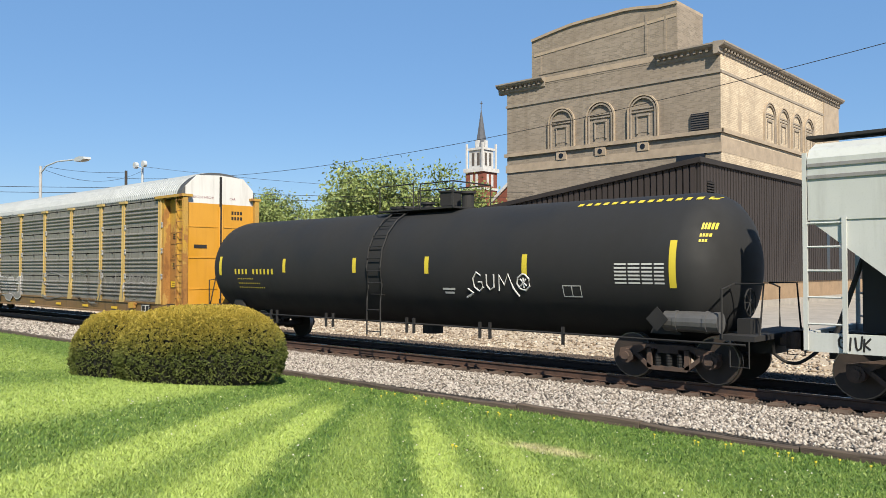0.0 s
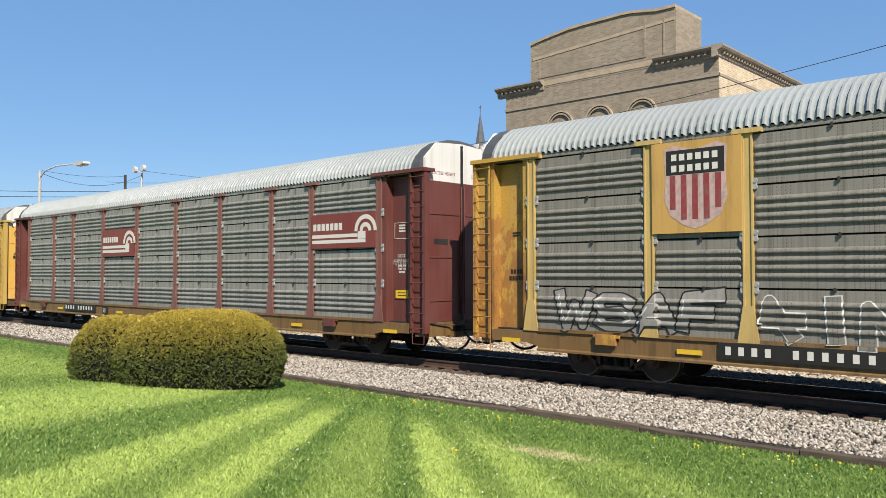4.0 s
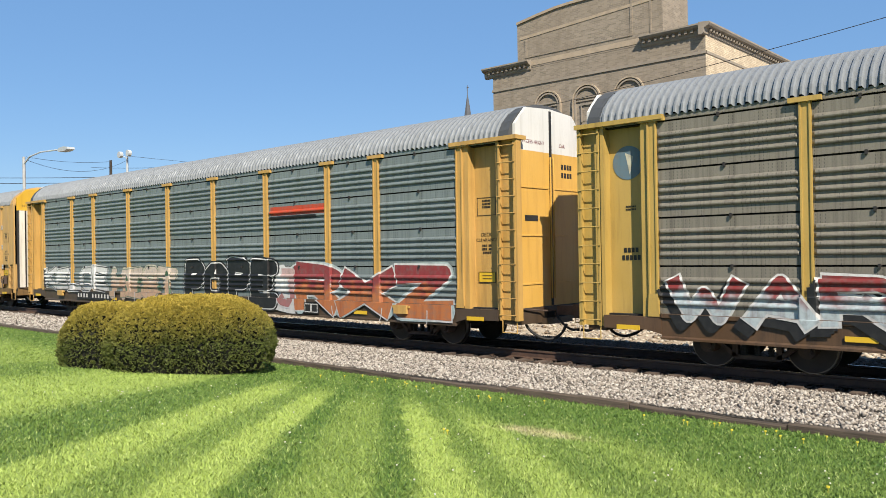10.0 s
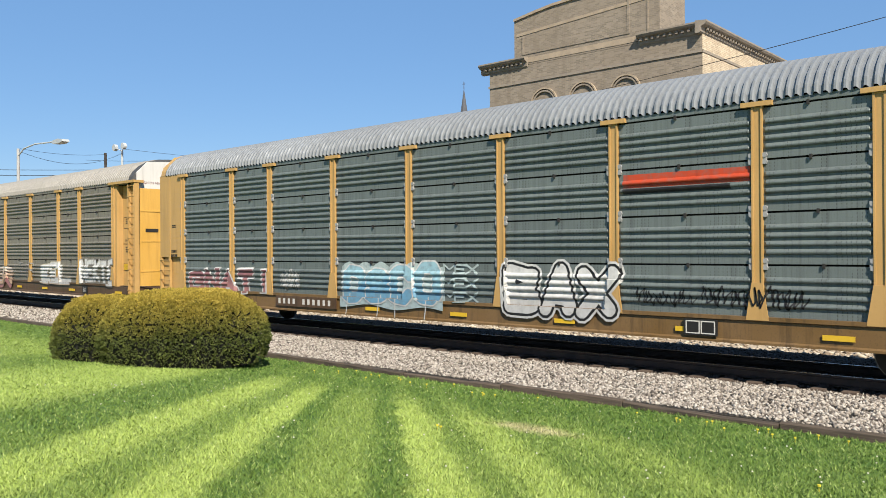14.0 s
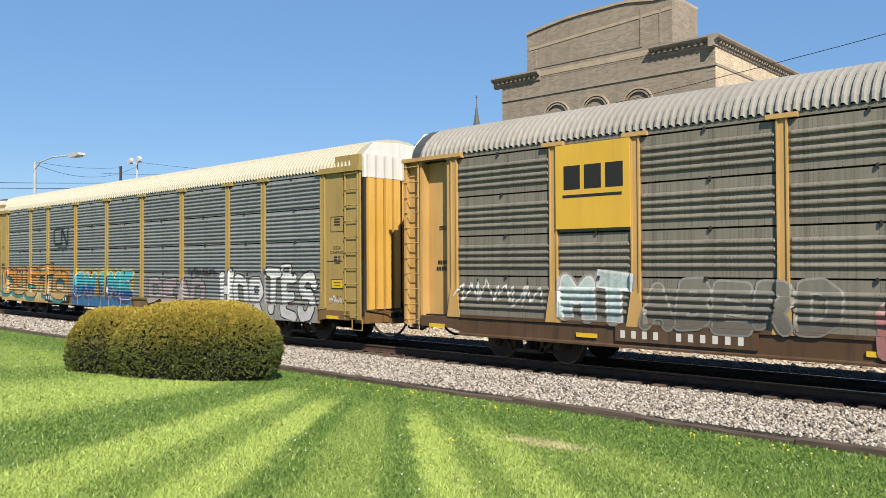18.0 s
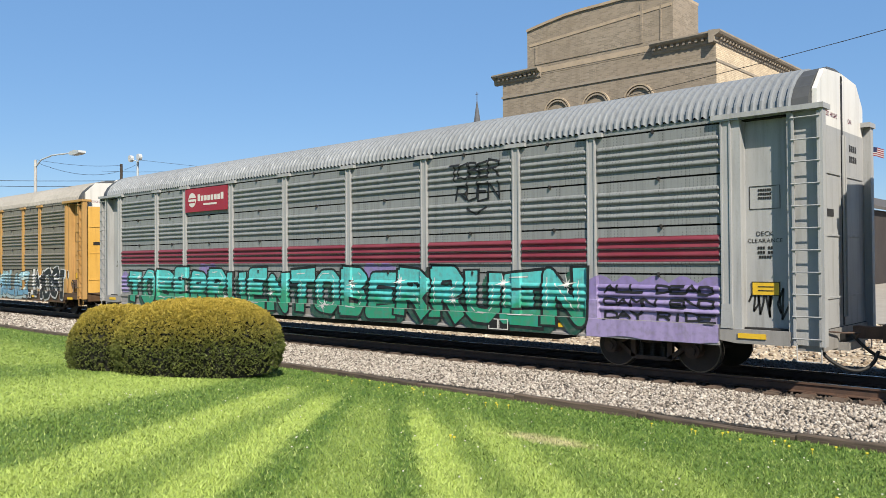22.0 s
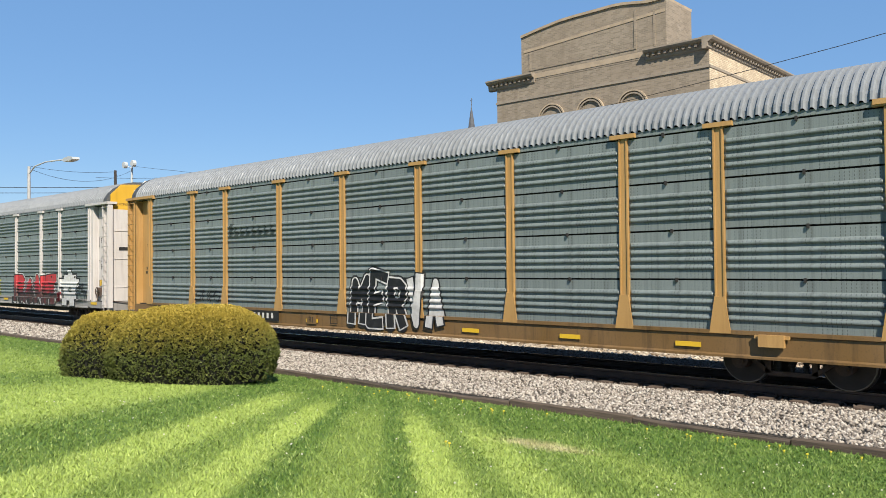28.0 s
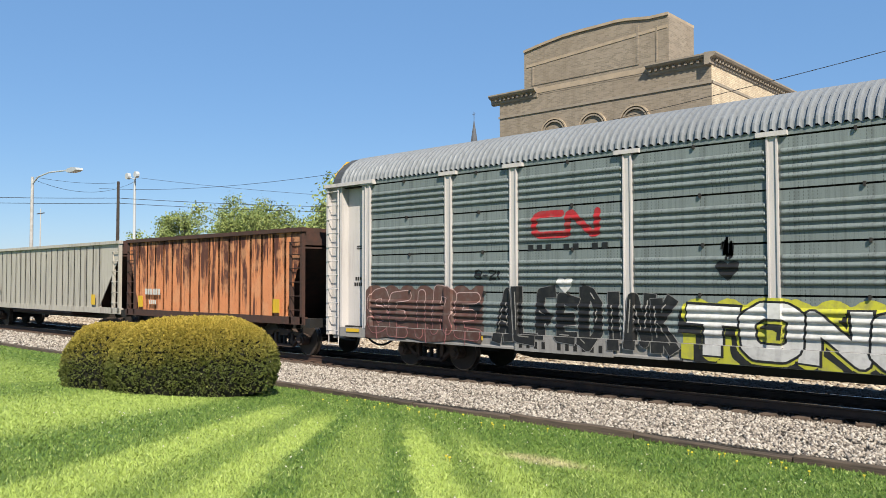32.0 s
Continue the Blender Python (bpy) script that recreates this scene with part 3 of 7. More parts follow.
def frame_box(parent, material, at, w, h, t=0.012):
    bm = bmesh.new()
    for x0, x1, z0, z1 in ((0, w, 0, t), (0, w, h - t, h), (0, t, t, h - t), (w - t, w, t, h - t)):
        box(bm, x0, x1, -0.004, 0, z0, z1)
    return part("stencil_frame", bm, material, parent, at=at)


MESHES = {}


def shared(key, make):
    if key not in MESHES:
        MESHES[key] = make()
    return MESHES[key]


TURNED = Matrix.Rotation(math.pi, 4, "Z")


def car_carrier(index, spec):
    """A covered car carrier. spec: its paints and its style."""
    car = thing("car_carrier", spec["label"], "railcar", group="covered car carriers of the train")
    MOVING.append((car, -LENGTH * index))
    body, sill_m, panel_m, roof_m = spec["body"], spec["sill"], spec["panel"], spec["roof"]
    style = spec.get("style", "open")
    fine = spec.get("fine", False)
    # deck and centre sill
    bm = bmesh.new()
    box(bm, -13.4, 13.4, -1.38, 1.38, 0.84, 0.98)
    prism(bm, [(-13.5, 0.86), (-13.5, 0.6), (-8.6, 0.6), (-7.4, 0.39), (7.4, 0.39), (8.6, 0.6), (13.5, 0.6), (13.5, 0.86)], "y", -0.4, 0.4)
    for i in range(-12, 13, 3):
        box(bm, i - 0.1, i + 0.1, -1.35, 1.35, 0.66, 0.86)
    part("underframe", bm, BLACK, car, "dark grimy steel underframe")
    # solid fill that stands in for the unlit inside of the car
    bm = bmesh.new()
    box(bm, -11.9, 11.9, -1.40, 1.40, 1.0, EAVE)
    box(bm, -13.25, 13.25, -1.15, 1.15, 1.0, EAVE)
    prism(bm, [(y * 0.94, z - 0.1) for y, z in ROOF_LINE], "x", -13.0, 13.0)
    part("interior", bm, INSIDE, car, "solid block, near-black for the unlit interior")
    for s in (-1, 1):
        turn = Matrix.Identity(4) if s < 0 else TURNED
        bm = bmesh.new()
        low = spec.get("deep", 0.53)
        prism(bm, [(-1.52, low), (-1.56, low), (-1.56, low + 0.04), (-1.53, low + 0.07), (-1.53, 0.93), (-1.57, 0.95), (-1.57, SILL_TOP), (-1.38, SILL_TOP), (-1.38, low + 0.08)], "x", -11.7, 11.7)
        sill = part("side_sill", bm, sill_m, car, "dirty deep side sill", at=turn)
        for e in (-1, 1):
            bm = bmesh.new()
            prism(bm, [(e * 11.702, 0.95), (e * 11.702, low + 0.1), (e * 12.0, 0.70), (e * 12.95, 0.70), (e * 12.95, 0.95)], "y", -1.545, -1.45)
            part("sill_end", bm, sill_m, sill)
        bm = bmesh.new()
        box(bm, -13.0, 13.0, -1.49, -1.43, EAVE - 0.04, EAVE + 0.06)
        part("top_chord", bm, panel_m, car, at=turn)
        pm = spec.get("post", body)
        post = shared(("post", pm.name), lambda: post_mesh(pm))
        cap = shared(("post_cap", pm.name), lambda: post_cap_mesh(pm))
        foot = shared(("post_foot", pm.name, spec.get("flare")), lambda: post_foot_mesh(pm, spec.get("flare")))
        for x in POSTS:
            stand = piece("post", post, car, at=turn @ pose(x, -1.49, 0))
            piece("post_cap", cap, stand)
            piece("post_foot", foot, stand)
            for r in range(1, ROWS):
                if spec.get("hinges") and s < 0:
                    for e in (-0.12, 0.12):
                        piece("hinge", shared("hinge", hinge_mesh), stand, "pale steel hinge", pose(e, 0, SILL_TOP + r * PANEL_H))
        for a, b in zip(POSTS, POSTS[1:]):
            w = b - a
            me = shared(("panel", panel_m.name, round(w, 2), fine), lambda: panel_mesh(w, panel_m, fine))
            for r in range(ROWS):
                piece("wall_panel", me, car, at=turn @ pose((a + b) / 2, -1.485, SILL_TOP + r * PANEL_H))
        # small latches over the seams between the sheets
        if s < 0:
            latch = shared("latch", latch_mesh)
            for a, b in zip(POSTS, POSTS[1:]):
                for r in range(1, ROWS + 1):
                    piece("latch", latch, car, at=pose((a + b) / 2 + 0.12 * math.sin(a * 9 + r), -1.485, SILL_TOP + r * PANEL_H - 0.02))
        # yellow reflectors along the sill
        refl = shared("reflector", lambda: reflector_mesh())
        for x in (-12.4, -8.2, -5.4, -2.7, 0.2, 3.1, 5.8, 8.4, 12.3):
            piece("reflector", refl, car, at=turn @ pose(x, -1.564, spec.get("deep", 0.53) + 0.2))
    # roof
    me = shared(("roof", roof_m.name), lambda: roof_mesh(2.6, roof_m))
    for i in range(10):
        piece("roof_sheet", me, car, at=pose(-11.7 + 2.6 * i, 0, 0))
    for s in (-1, 1):
        carrier_end(car, spec, s, style)
        truck(car, s * 10.08, 0.44)
        coupler(car, s * 13.55, s)
    return car


def latch_mesh():
    bm = bmesh.new()
    box(bm, -0.018, 0.018, -0.05, 0.0, -0.045, 0.035)
    box(bm, -0.032, 0.032, -0.03, 0.0, 0.0, 0.02)
    return mesh_of("latch", bm, BLACK)


def reflector_mesh():
    bm = bmesh.new()
    box(bm, -0.25, 0.25, -0.004, 0.01, -0.045, 0.045)
    return mesh_of("reflector", bm, REFLECT)


def carrier_end(car, spec, s, style):
    """One end of a car carrier: doors, corner panels, ladders, canopy. s = 1: the front."""
    turn = Matrix.Identity(4) if s > 0 else TURNED
    body, top, low = spec["body"], spec["door_top"], spec["door_low"]
    split = 4.55
    # two door leaves, their upper band in another colour
    bm = bmesh.new()
    box(bm, 0.0, 0.02, -0.56, 0.56, 0.0, 0.035)
    bar = mesh_of("door_bar", bm, low)
    bm = bmesh.new()
    box(bm, 0.0, 0.09, -0.112, 0.112, 0.0, split - 1.0)
    fold = mesh_of("door_fold", bm, low)
    bm = bmesh.new()
    box(bm, 0.0, 0.09, -0.125, 0.125, 0.0, 0.62)
    top_fold = mesh_of("door_fold", bm, top)
    bm = bmesh.new()
    tube(bm, [(0.03, 0, 0.0), (0.03, 0, 3.3)], 0.022, 6)
    rod = mesh_of("lock_rod", bm, low)
    for side in (-1, 1):
        lo = [(0.012 * side, 0.98), (1.36 * side, 0.98), (1.36 * side, split), (0.012 * side, split)]
        bm = bmesh.new()
        prism(bm, lo, "x", 13.30, 13.38)
        door = part("end_door", bm, low if style == "open" else BLACK, car, at=turn)
        if style == "open":
            for z in (1.5, 2.6, 3.7):
                piece("door_bar", bar, door, at=pose(13.38, side * 0.68, z))
        else:
            for i in range(4):
                piece("door_fold", fold, door, at=pose(13.378, side * (0.2 + 0.32 * i), 0.99))
        piece("lock_rod", rod, door, at=pose(13.39, side * 0.06, 1.15))
        up = [(0.012 * side, split), (1.36 * side, split)] + [(1.36 * side, 5.12), (0.94 * side, 5.53), (0.012 * side, 5.59)]
        bm = bmesh.new()
        prism(bm, up, "x", 13.30, 13.38)
        band = part("door_top", bm, top, door, "upper door band in another colour")
        if style == "boxed":
            for i in range(4):
                piece("door_fold", top_fold, band, at=pose(13.378, side * (0.2 + 0.32 * i), split))
    # smooth roof hood over the door
    bm = bmesh.new()
    a = [bm.verts.new((13.0, y * 1.005, z + 0.01)) for y, z in ROOF_LINE]
    b = [bm.verts.new((13.28, y * 1.0, z + 0.03)) for y, z in ROOF_LINE]
    c = [bm.verts.new((13.30, y * 0.93, z - 0.06)) for y, z in ROOF_LINE]
    for r0, r1 in ((a, b), (b, c)):
        for i in range(len(a) - 1):
            bm.faces.new((r0[i], r0[i + 1], r1[i + 1], r1[i]))
    part("roof_hood", bm, spec.get("hood", HOOD), car, at=turn)
    for side in (-1, 1):
        # near side is y < 0
        def y(a):
            return side * a
        if style == "open":
            slabs = (("recessed_panel", 12.1, 12.92, 1.22, 1.26, 0.95, EAVE - 0.02), ("end_post", 11.94, 12.1, 1.2, 1.5, 0.95, EAVE - 0.02), ("corner_column", 12.92, 13.0, 1.2, 1.5, 0.72, EAVE - 0.02),
                     ("corner_panel", 13.0, 13.46, 1.36, 1.40, 0.72, EAVE - 0.02), ("corner_column", 13.46, 13.52, 1.36, 1.54, 0.72, EAVE - 0.02))
        else:
            low_z = 2.05 if style == "flush" else 0.95
            slabs = (("end_panel", 11.95, 12.68, 1.44, 1.50, low_z, EAVE + 0.06), ("corner_panel", 12.73, 13.36, 1.44, 1.50, low_z - (0.0 if style == "flush" else 0.23), EAVE + 0.06))
            if style == "flush":
                slabs += (("recessed_panel", 11.95, 13.34, 1.36, 1.40, 0.9, 2.06), ("step_rail", 12.72, 12.79, 1.42, 1.52, 0.75, 2.05), ("step_rail", 13.27, 13.34, 1.42, 1.52, 0.75, 2.05))
        for name, x0, x1, ya, yb, z0, z1 in slabs:
            bm = bmesh.new()
            box(bm, x0, x1, min(y(ya), y(yb)), max(y(ya), y(yb)), z0, z1)
            part(name, bm, body, car, at=turn)
        if style == "open":
            bm = bmesh.new()
            box(bm, 11.6, 13.55, min(y(1.2), y(1.60)), max(y(1.2), y(1.60)), EAVE - 0.02, EAVE + 0.07)
            part("canopy", bm, body, car, at=turn)
            ladder(car, turn @ (pose(13.24, -1.5, 0.72) if side < 0 else pose(13.24, 1.5, 0.72) @ TURNED), body, 3.98, 11)
        elif style == "flush":
            for q in range(4):
                bm = bmesh.new()
                tube(bm, [(12.7, y(1.53), 0.95 + q * 0.33), (13.34, y(1.53), 0.95 + q * 0.33)], 0.018, 6)
                part("grab_rung", bm, body, car, at=turn)
        else:
            for nm, x0, x1, ya, yb, z0, z1 in (("header_beam", 11.75, 13.40, 1.44, 1.59, EAVE - 0.05, EAVE + 0.10), ("fascia", 12.35, 13.34, 1.40, 1.50, EAVE + 0.10, EAVE + 0.40), ("panel_joint", 12.0, 12.66, 1.50, 1.504, 2.28, 2.305)):
                bm = bmesh.new()
                box(bm, x0, x1, min(y(ya), y(yb)), max(y(ya), y(yb)), z0, z1)
                part(nm, bm, BLACK if nm == "panel_joint" else body, car, at=turn)
            ladder(car, turn @ (pose(13.06, -1.5, 0.72) if side < 0 else pose(13.06, 1.5, 0.72) @ TURNED), body, 4.0, 10, 0.5)
        if side < 0:
            bm = bmesh.new()
            box(bm, 13.0, 13.42, -1.36, 1.36, 0.62, 0.97)
            box(bm, 13.0, 13.6, -0.5, 0.5, 0.58, 0.72)
            part("end_sill", bm, spec["sill"], car, at=turn)
            bm = bmesh.new()
            tube(bm, bent([(13.2, -0.95, 0.75), (13.35, -0.92, 0.45), (13.75, -0.8, 0.24), (14.0, -0.6, 0.36), (14.05, -0.45, 0.6)]), 0.032, 8)
            part("air_hose", bm, BLACK, car, "black rubber air hose", at=turn)
        if side < 0 and style == "open":
            bm = bmesh.new()
            box(bm, 13.37, 13.386, -0.05, 0.05, 0.99, 5.54)
            part("door_seam", bm, BLACK, car, "dark joint between the two door leaves", at=turn)
            bm = bmesh.new()
            box(bm, 13.38, 13.39, -1.05, -0.55, 2.95, 3.08)
            part("door_label", bm, BLACK, car, "small black label", at=turn)
            bm = bmesh.new()
            for q in range(4):
                box(bm, 13.38, 13.386, 0.45 + 0.12 * q, 0.53 + 0.12 * q, 4.2, 4.32)
                box(bm, 13.38, 13.386, 0.45 + 0.12 * q, 0.53 + 0.12 * q, 4.0, 4.12)
            part("lettering", bm, INK, car, at=turn)["kind"] = "stuff"
        if side < 0 and style != "boxed":
            ink = SILL_OCHRE if spec["door_top"] is LEMON else STRIPE_RED
            for words, yy, zz in (("EXCESS HEIGHT", -0.68, 4.72), ("CAR", 0.5, 4.72)):
                type_set(car, words, ink, turn @ pose(13.385, yy, zz, 0, 0, 90), 0.085)
        # grab iron and stirrup below the sill
        bm = bmesh.new()
        tube(bm, [(13.05, y(1.5), 0.75), (13.05, y(1.5), 0.45), (13.45, y(1.5), 0.45), (13.45, y(1.5), 0.75)], 0.014, 6)
        part("stirrup_step", bm, body, car, at=turn)


OPEN = dict(roof=ROOF_ZINC, door_top=WHITE)
CARRIERS = {
    2: dict(OPEN, body=PEELED, post=FADED_YELLOW, sill=SILL_OCHRE, panel=PANEL_GREY, roof=ROOF_BLUE, door_low=GOLD, flare=True, hinges=True, label="covered car carrier, faded yellow posts and grimy grey ribbed walls"),
    3: dict(OPEN, body=MAROON, post=FADED_MAROON, sill=SILL_OCHRE, panel=PANEL_STREAKED, roof=ROOF_BLUE, door_low=MAROON, flare=True, hinges=True, label="covered car carrier, maroon posts and grey ribbed walls"),
    4: dict(OPEN, body=MUSTARD, sill=SILL_BROWN, panel=PANEL_DARK, door_low=DOOR_YELLOW, label="covered car carrier, mustard posts, brownish grey walls, graffiti along its foot"),
    5: dict(OPEN, body=YELLOW, sill=SILL_DARK, panel=PANEL_GREEN, door_low=DOOR_YELLOW, label="covered car carrier, yellow posts, grey-green walls, bold graffiti"),
    6: dict(OPEN, body=TAN, sill=SILL_OCHRE, panel=PANEL_SLATE, door_top=LEMON, door_low=STREAKED, hood=TAN, style="flush", flare=True, hinges=True, label="covered car carrier with flush tan end panels and grey-green walls"),
    7: dict(OPEN, body=TAN, sill=SILL_BROWN, panel=PANEL_DARK, roof=ROOF_PALE, door_low=DOOR_YELLOW, flare=True, label="covered car carrier, ochre posts, brown grimy walls and a yellow sign"),
    8: dict(OPEN, body=OLIVE, sill=SILL_OCHRE, panel=PANEL_LIGHT, roof=CREAM, door_low=DOOR_YELLOW, hood=CREAM, deep=0.56, style="boxed", fine=True, label="covered car carrier, olive-yellow ends, pale grey walls and cream roof"),
    9: dict(OPEN, body=PALE, sill=SILL_GREY, panel=PANEL_LIGHT, door_low=PALE, deep=0.64, label="covered car carrier, pale grey posts, two red stripes, green graffiti"),
    10: dict(OPEN, body=ORANGE, sill=SILL_BROWN, panel=PANEL_DARK, roof=ROOF_PALE, door_low=DOOR_YELLOW, flare=True, label="covered car carrier, ochre posts, dark brown-grey walls and a shield sign"),
    11: dict(OPEN, body=ORANGE, sill=SILL_OCHRE, panel=PANEL_GREEN, door_low=DOOR_YELLOW, flare=True, label="covered car carrier, ochre posts and clean grey-green walls"),
    12: dict(OPEN, body=PINKISH, sill=SILL_GREY, panel=PANEL_GREEN, door_top=LEMON, door_low=PINKISH, deep=0.68, label="covered car carrier, chalky white posts, grey-green walls, red and black graffiti"),
}
CARS = {k: car_carrier(k, spec) for k, spec in CARRIERS.items()}


# ---- paint on the walls: graffiti, signs, stencils ----
KNOTS = {f: sorted({SILL_TOP - 0.008} | {round(SILL_TOP + r * PANEL_H + z, 4) for r in range(ROWS) for z, _ in PROFILES[f]}) for f in PROFILES}


def surface(x, z, fine, flare):
    """How far from the middle the near wall stands at (x, z)."""
    if z < SILL_TOP - 0.004:
        return 1.578
    if abs(x) < 11.95:
        for p in POSTS:
            foot = 0.13 + (1.62 - z) * 0.16 if flare else 0.13
            if z < (1.62 if flare else 1.4) and abs(x - p) < foot:
                return 1.579 if flare else 1.564
            if abs(x - p) < 0.115:
                return 1.558
        return 1.485 + panel_out(z, fine) + 0.004
    return 1.5


def laid(bm, lift, k):
    """Cut a flat drawing in x and z along the ribs and posts of car k, and lay it on the wall; its own y adds to the lift."""
    fine, flare, low = CARRIERS[k].get("fine", False), CARRIERS[k].get("flare"), CARRIERS[k].get("deep", 0.53) + 0.012
    for v in bm.verts:
        v.co.z = max(v.co.z, low)
    zs = [v.co.z for v in bm.verts]
    xs = [v.co.x for v in bm.verts]
    if not zs:
        return
    for z in [q for q in KNOTS[fine] if min(zs) < q < max(zs)]:
        bmesh.ops.bisect_plane(bm, geom=bm.verts[:] + bm.edges[:] + bm.faces[:], plane_co=(0, 0, z), plane_no=(0, 0, 1))
    for p in POSTS:
        for d in (-0.23, -0.18, -0.13, -0.11, 0.11, 0.13, 0.18, 0.23):
            if min(xs) < p + d < max(xs):
                bmesh.ops.bisect_plane(bm, geom=bm.verts[:] + bm.edges[:] + bm.faces[:], plane_co=(p + d, 0, 0), plane_no=(1, 0, 0))
    for v in bm.verts:
        v.co.y = -surface(v.co.x, v.co.z, fine, flare) - lift - v.co.y


# sprayed alphabet: strokes on a grid of 4 by 6, two digits a point
STROKES = {
    "A": "002640 1232", "B": "0006 06364534033342413000", "C": "4536160501103041", "D": "0006 062645412000", "E": "46060040 0333",
    "F": "460600 0333", "G": "45361605011030414323", "H": "0006 4046 0343", "I": "2026", "J": "1646 4641301001", "K": "0006 460340",
    "L": "060040", "M": "0006234640", "N": "00064046", "O": "160501103041453616", "P": "0006 063645443303", "R": "0006 063645443303 2340",
    "S": "453616050413334241301001", "T": "0646 2620", "U": "060110304146", "V": "062046", "W": "0610243046", "X": "0640 4600",
    "Y": "0623 4623 2320", "Z": "06460040", "2": "0516364544000040", "8": "160501103041453616 0343", "4": "300603 0343", "1": "152620",
}


def paths(text, x0, x1, z0, z1, t, rnd, jitter):
    """For each letter of a word its strokes, as lists of (x, z) that fill a box; letters lean, swell and overlap a little by chance."""
    out = []
    pitch = (x1 - x0) / len(text)
    for i, ch in enumerate(text):
        if ch == " ":
            continue
        r = random.Random(rnd * 101 + i)
        lean, up, tall = r.uniform(-0.16, 0.2), r.uniform(-0.06, 0.06), r.uniform(0.94, 1.08)
        wide = pitch * r.uniform(0.98, 1.14)
        c, w, h = x0 + pitch * (i + 0.5), wide - 2 * t, (z1 - z0) * tall - 2 * t
        shift, lines = {}, []
        for run in STROKES[ch].split():
            line = []
            for q in range(0, len(run), 2):
                key = run[q:q + 2]
                if key not in shift:
                    shift[key] = (r.uniform(-jitter, jitter), r.uniform(-jitter, jitter) * 1.2)
                u, v = int(key[0]) / 4 - 0.5 + shift[key][0], int(key[1]) / 6 + shift[key][1]
                line.append((c + u * w + lean * (v - 0.5) * h * 0.5, z0 + t + up * h + v * h))
            lines.append(line)
        out.append((i, lines))
    return out


def fat(bm, lines, half, bubble=False, dx=0.0, dz=0.0, flare=1.25):
    """Broad sprayed strokes: bars with round joints; free ends are flared and square, or round."""
    lay = [0.0]

    def face(pts):
        lay[0] += 0.00015
        bm.faces.new([bm.verts.new((p + dx, lay[0], q + dz)) for p, q in pts])
    for line in lines:
        shut = line[0] == line[-1]
        for j, (a, b) in enumerate(zip(line, line[1:])):
            d = Vector((b[0] - a[0], b[1] - a[1]))
            if d.length < 1e-4:
                continue
            d.normalize()
            n = Vector((-d.y, d.x))
            first, last = j == 0 and not shut, j == len(line) - 2 and not shut
            ea, eb = (0.0 if bubble or not first else 0.8 * half), (0.0 if bubble or not last else 0.8 * half)
            ha, hb = half * (flare if first and not bubble else 1), half * (flare if last and not bubble else 1)
            a2, b2 = Vector(a) - d * ea, Vector(b) + d * eb
            face([tuple(a2 + n * ha), tuple(b2 + n * hb), tuple(b2 - n * hb), tuple(a2 - n * ha)])
        for j, p in enumerate(line):
            if bubble or shut or 0 < j < len(line) - 1:
                face([(p[0] + half * math.cos(math.pi * i / 5), p[1] + half * math.sin(math.pi * i / 5)) for i in range(10)])


SPRAYS = {}


def spray(name, a, b=None, grain=2.5, wear=0.45):
    """Spray paint, patchy between two tones."""
    if name not in SPRAYS:
        n = Nodes("spray_" + name, 0.55)
        p = n.add("ShaderNodeSeparateXYZ")
        n.put(p.inputs[0], n.coord.outputs["Object"])
        level = n.math("ADD", p.outputs[2], n.math("MULTIPLY", n.noise(grain, 3), 1.1))
        c = n.mix(n.span(level, 1.75, 2.05), b or a, a)
        c = n.mix(n.span(n.noise(1.0, 5, n.place((8, 8, 0.4))), 0.48, 0.74, 0, 0.5), c, tuple(x * 0.55 for x in a))
        c = n.mix(n.span(n.noise(9, 5), 0.45, 0.7, 0, wear), c, rgb(118, 116, 110))
        SPRAYS[name] = n.color(c)
    return SPRAYS[name]


S_WHITE = spray("white", rgb(232, 232, 230), rgb(212, 212, 212), wear=0.3)
S_BLACK = spray("black", rgb(20, 20, 22), rgb(28, 28, 31), wear=0.1)
S_GREY = spray("grey", rgb(138, 136, 136), rgb(164, 162, 160))
S_PINK = spray("pink", rgb(206, 176, 172), rgb(172, 112, 112))
S_RED = spray("red", rgb(186, 38, 46), rgb(150, 34, 42))
S_RED_BLACK = spray("red_over_black", rgb(204, 40, 50), rgb(44, 22, 26))
S_DULL_RED = spray("dull_red", rgb(150, 58, 60), rgb(196, 120, 70))
S_RED_ICE = spray("red_over_ice", rgb(134, 48, 46), rgb(190, 204, 210))
S_TEAL = spray("teal", rgb(92, 208, 208), rgb(40, 158, 120))
S_BLUE = spray("blue", rgb(72, 186, 196), rgb(28, 70, 146))
S_SKY = spray("sky", rgb(168, 210, 224), rgb(112, 168, 202))
S_ORANGE = spray("orange", rgb(204, 140, 50), rgb(214, 176, 104))
S_LILAC = spray("lilac", rgb(148, 132, 190), rgb(170, 156, 204))
S_MAROON = spray("maroon", rgb(104, 72, 64), rgb(88, 58, 52))
S_CREAM = spray("cream", rgb(214, 208, 186), rgb(198, 176, 160))
S_YELLOW = spray("lime", rgb(210, 208, 60), rgb(190, 190, 60))
S_FAINT = spray("faded_white", rgb(168, 164, 160), rgb(140, 138, 134))
S_GHOST = spray("ghost", rgb(134, 130, 120), rgb(112, 106, 98))
S_GREEN = spray("moss", rgb(66, 96, 74), rgb(90, 120, 96))
S_PLUM = spray("plum", rgb(142, 92, 98), rgb(186, 130, 130))
S_PEACH = spray("peach", rgb(216, 200, 184), rgb(204, 168, 140))
S_ICE = spray("ice", rgb(196, 214, 214), rgb(176, 196, 200))
S_SAND = spray("sand", rgb(196, 140, 66), rgb(222, 200, 156))
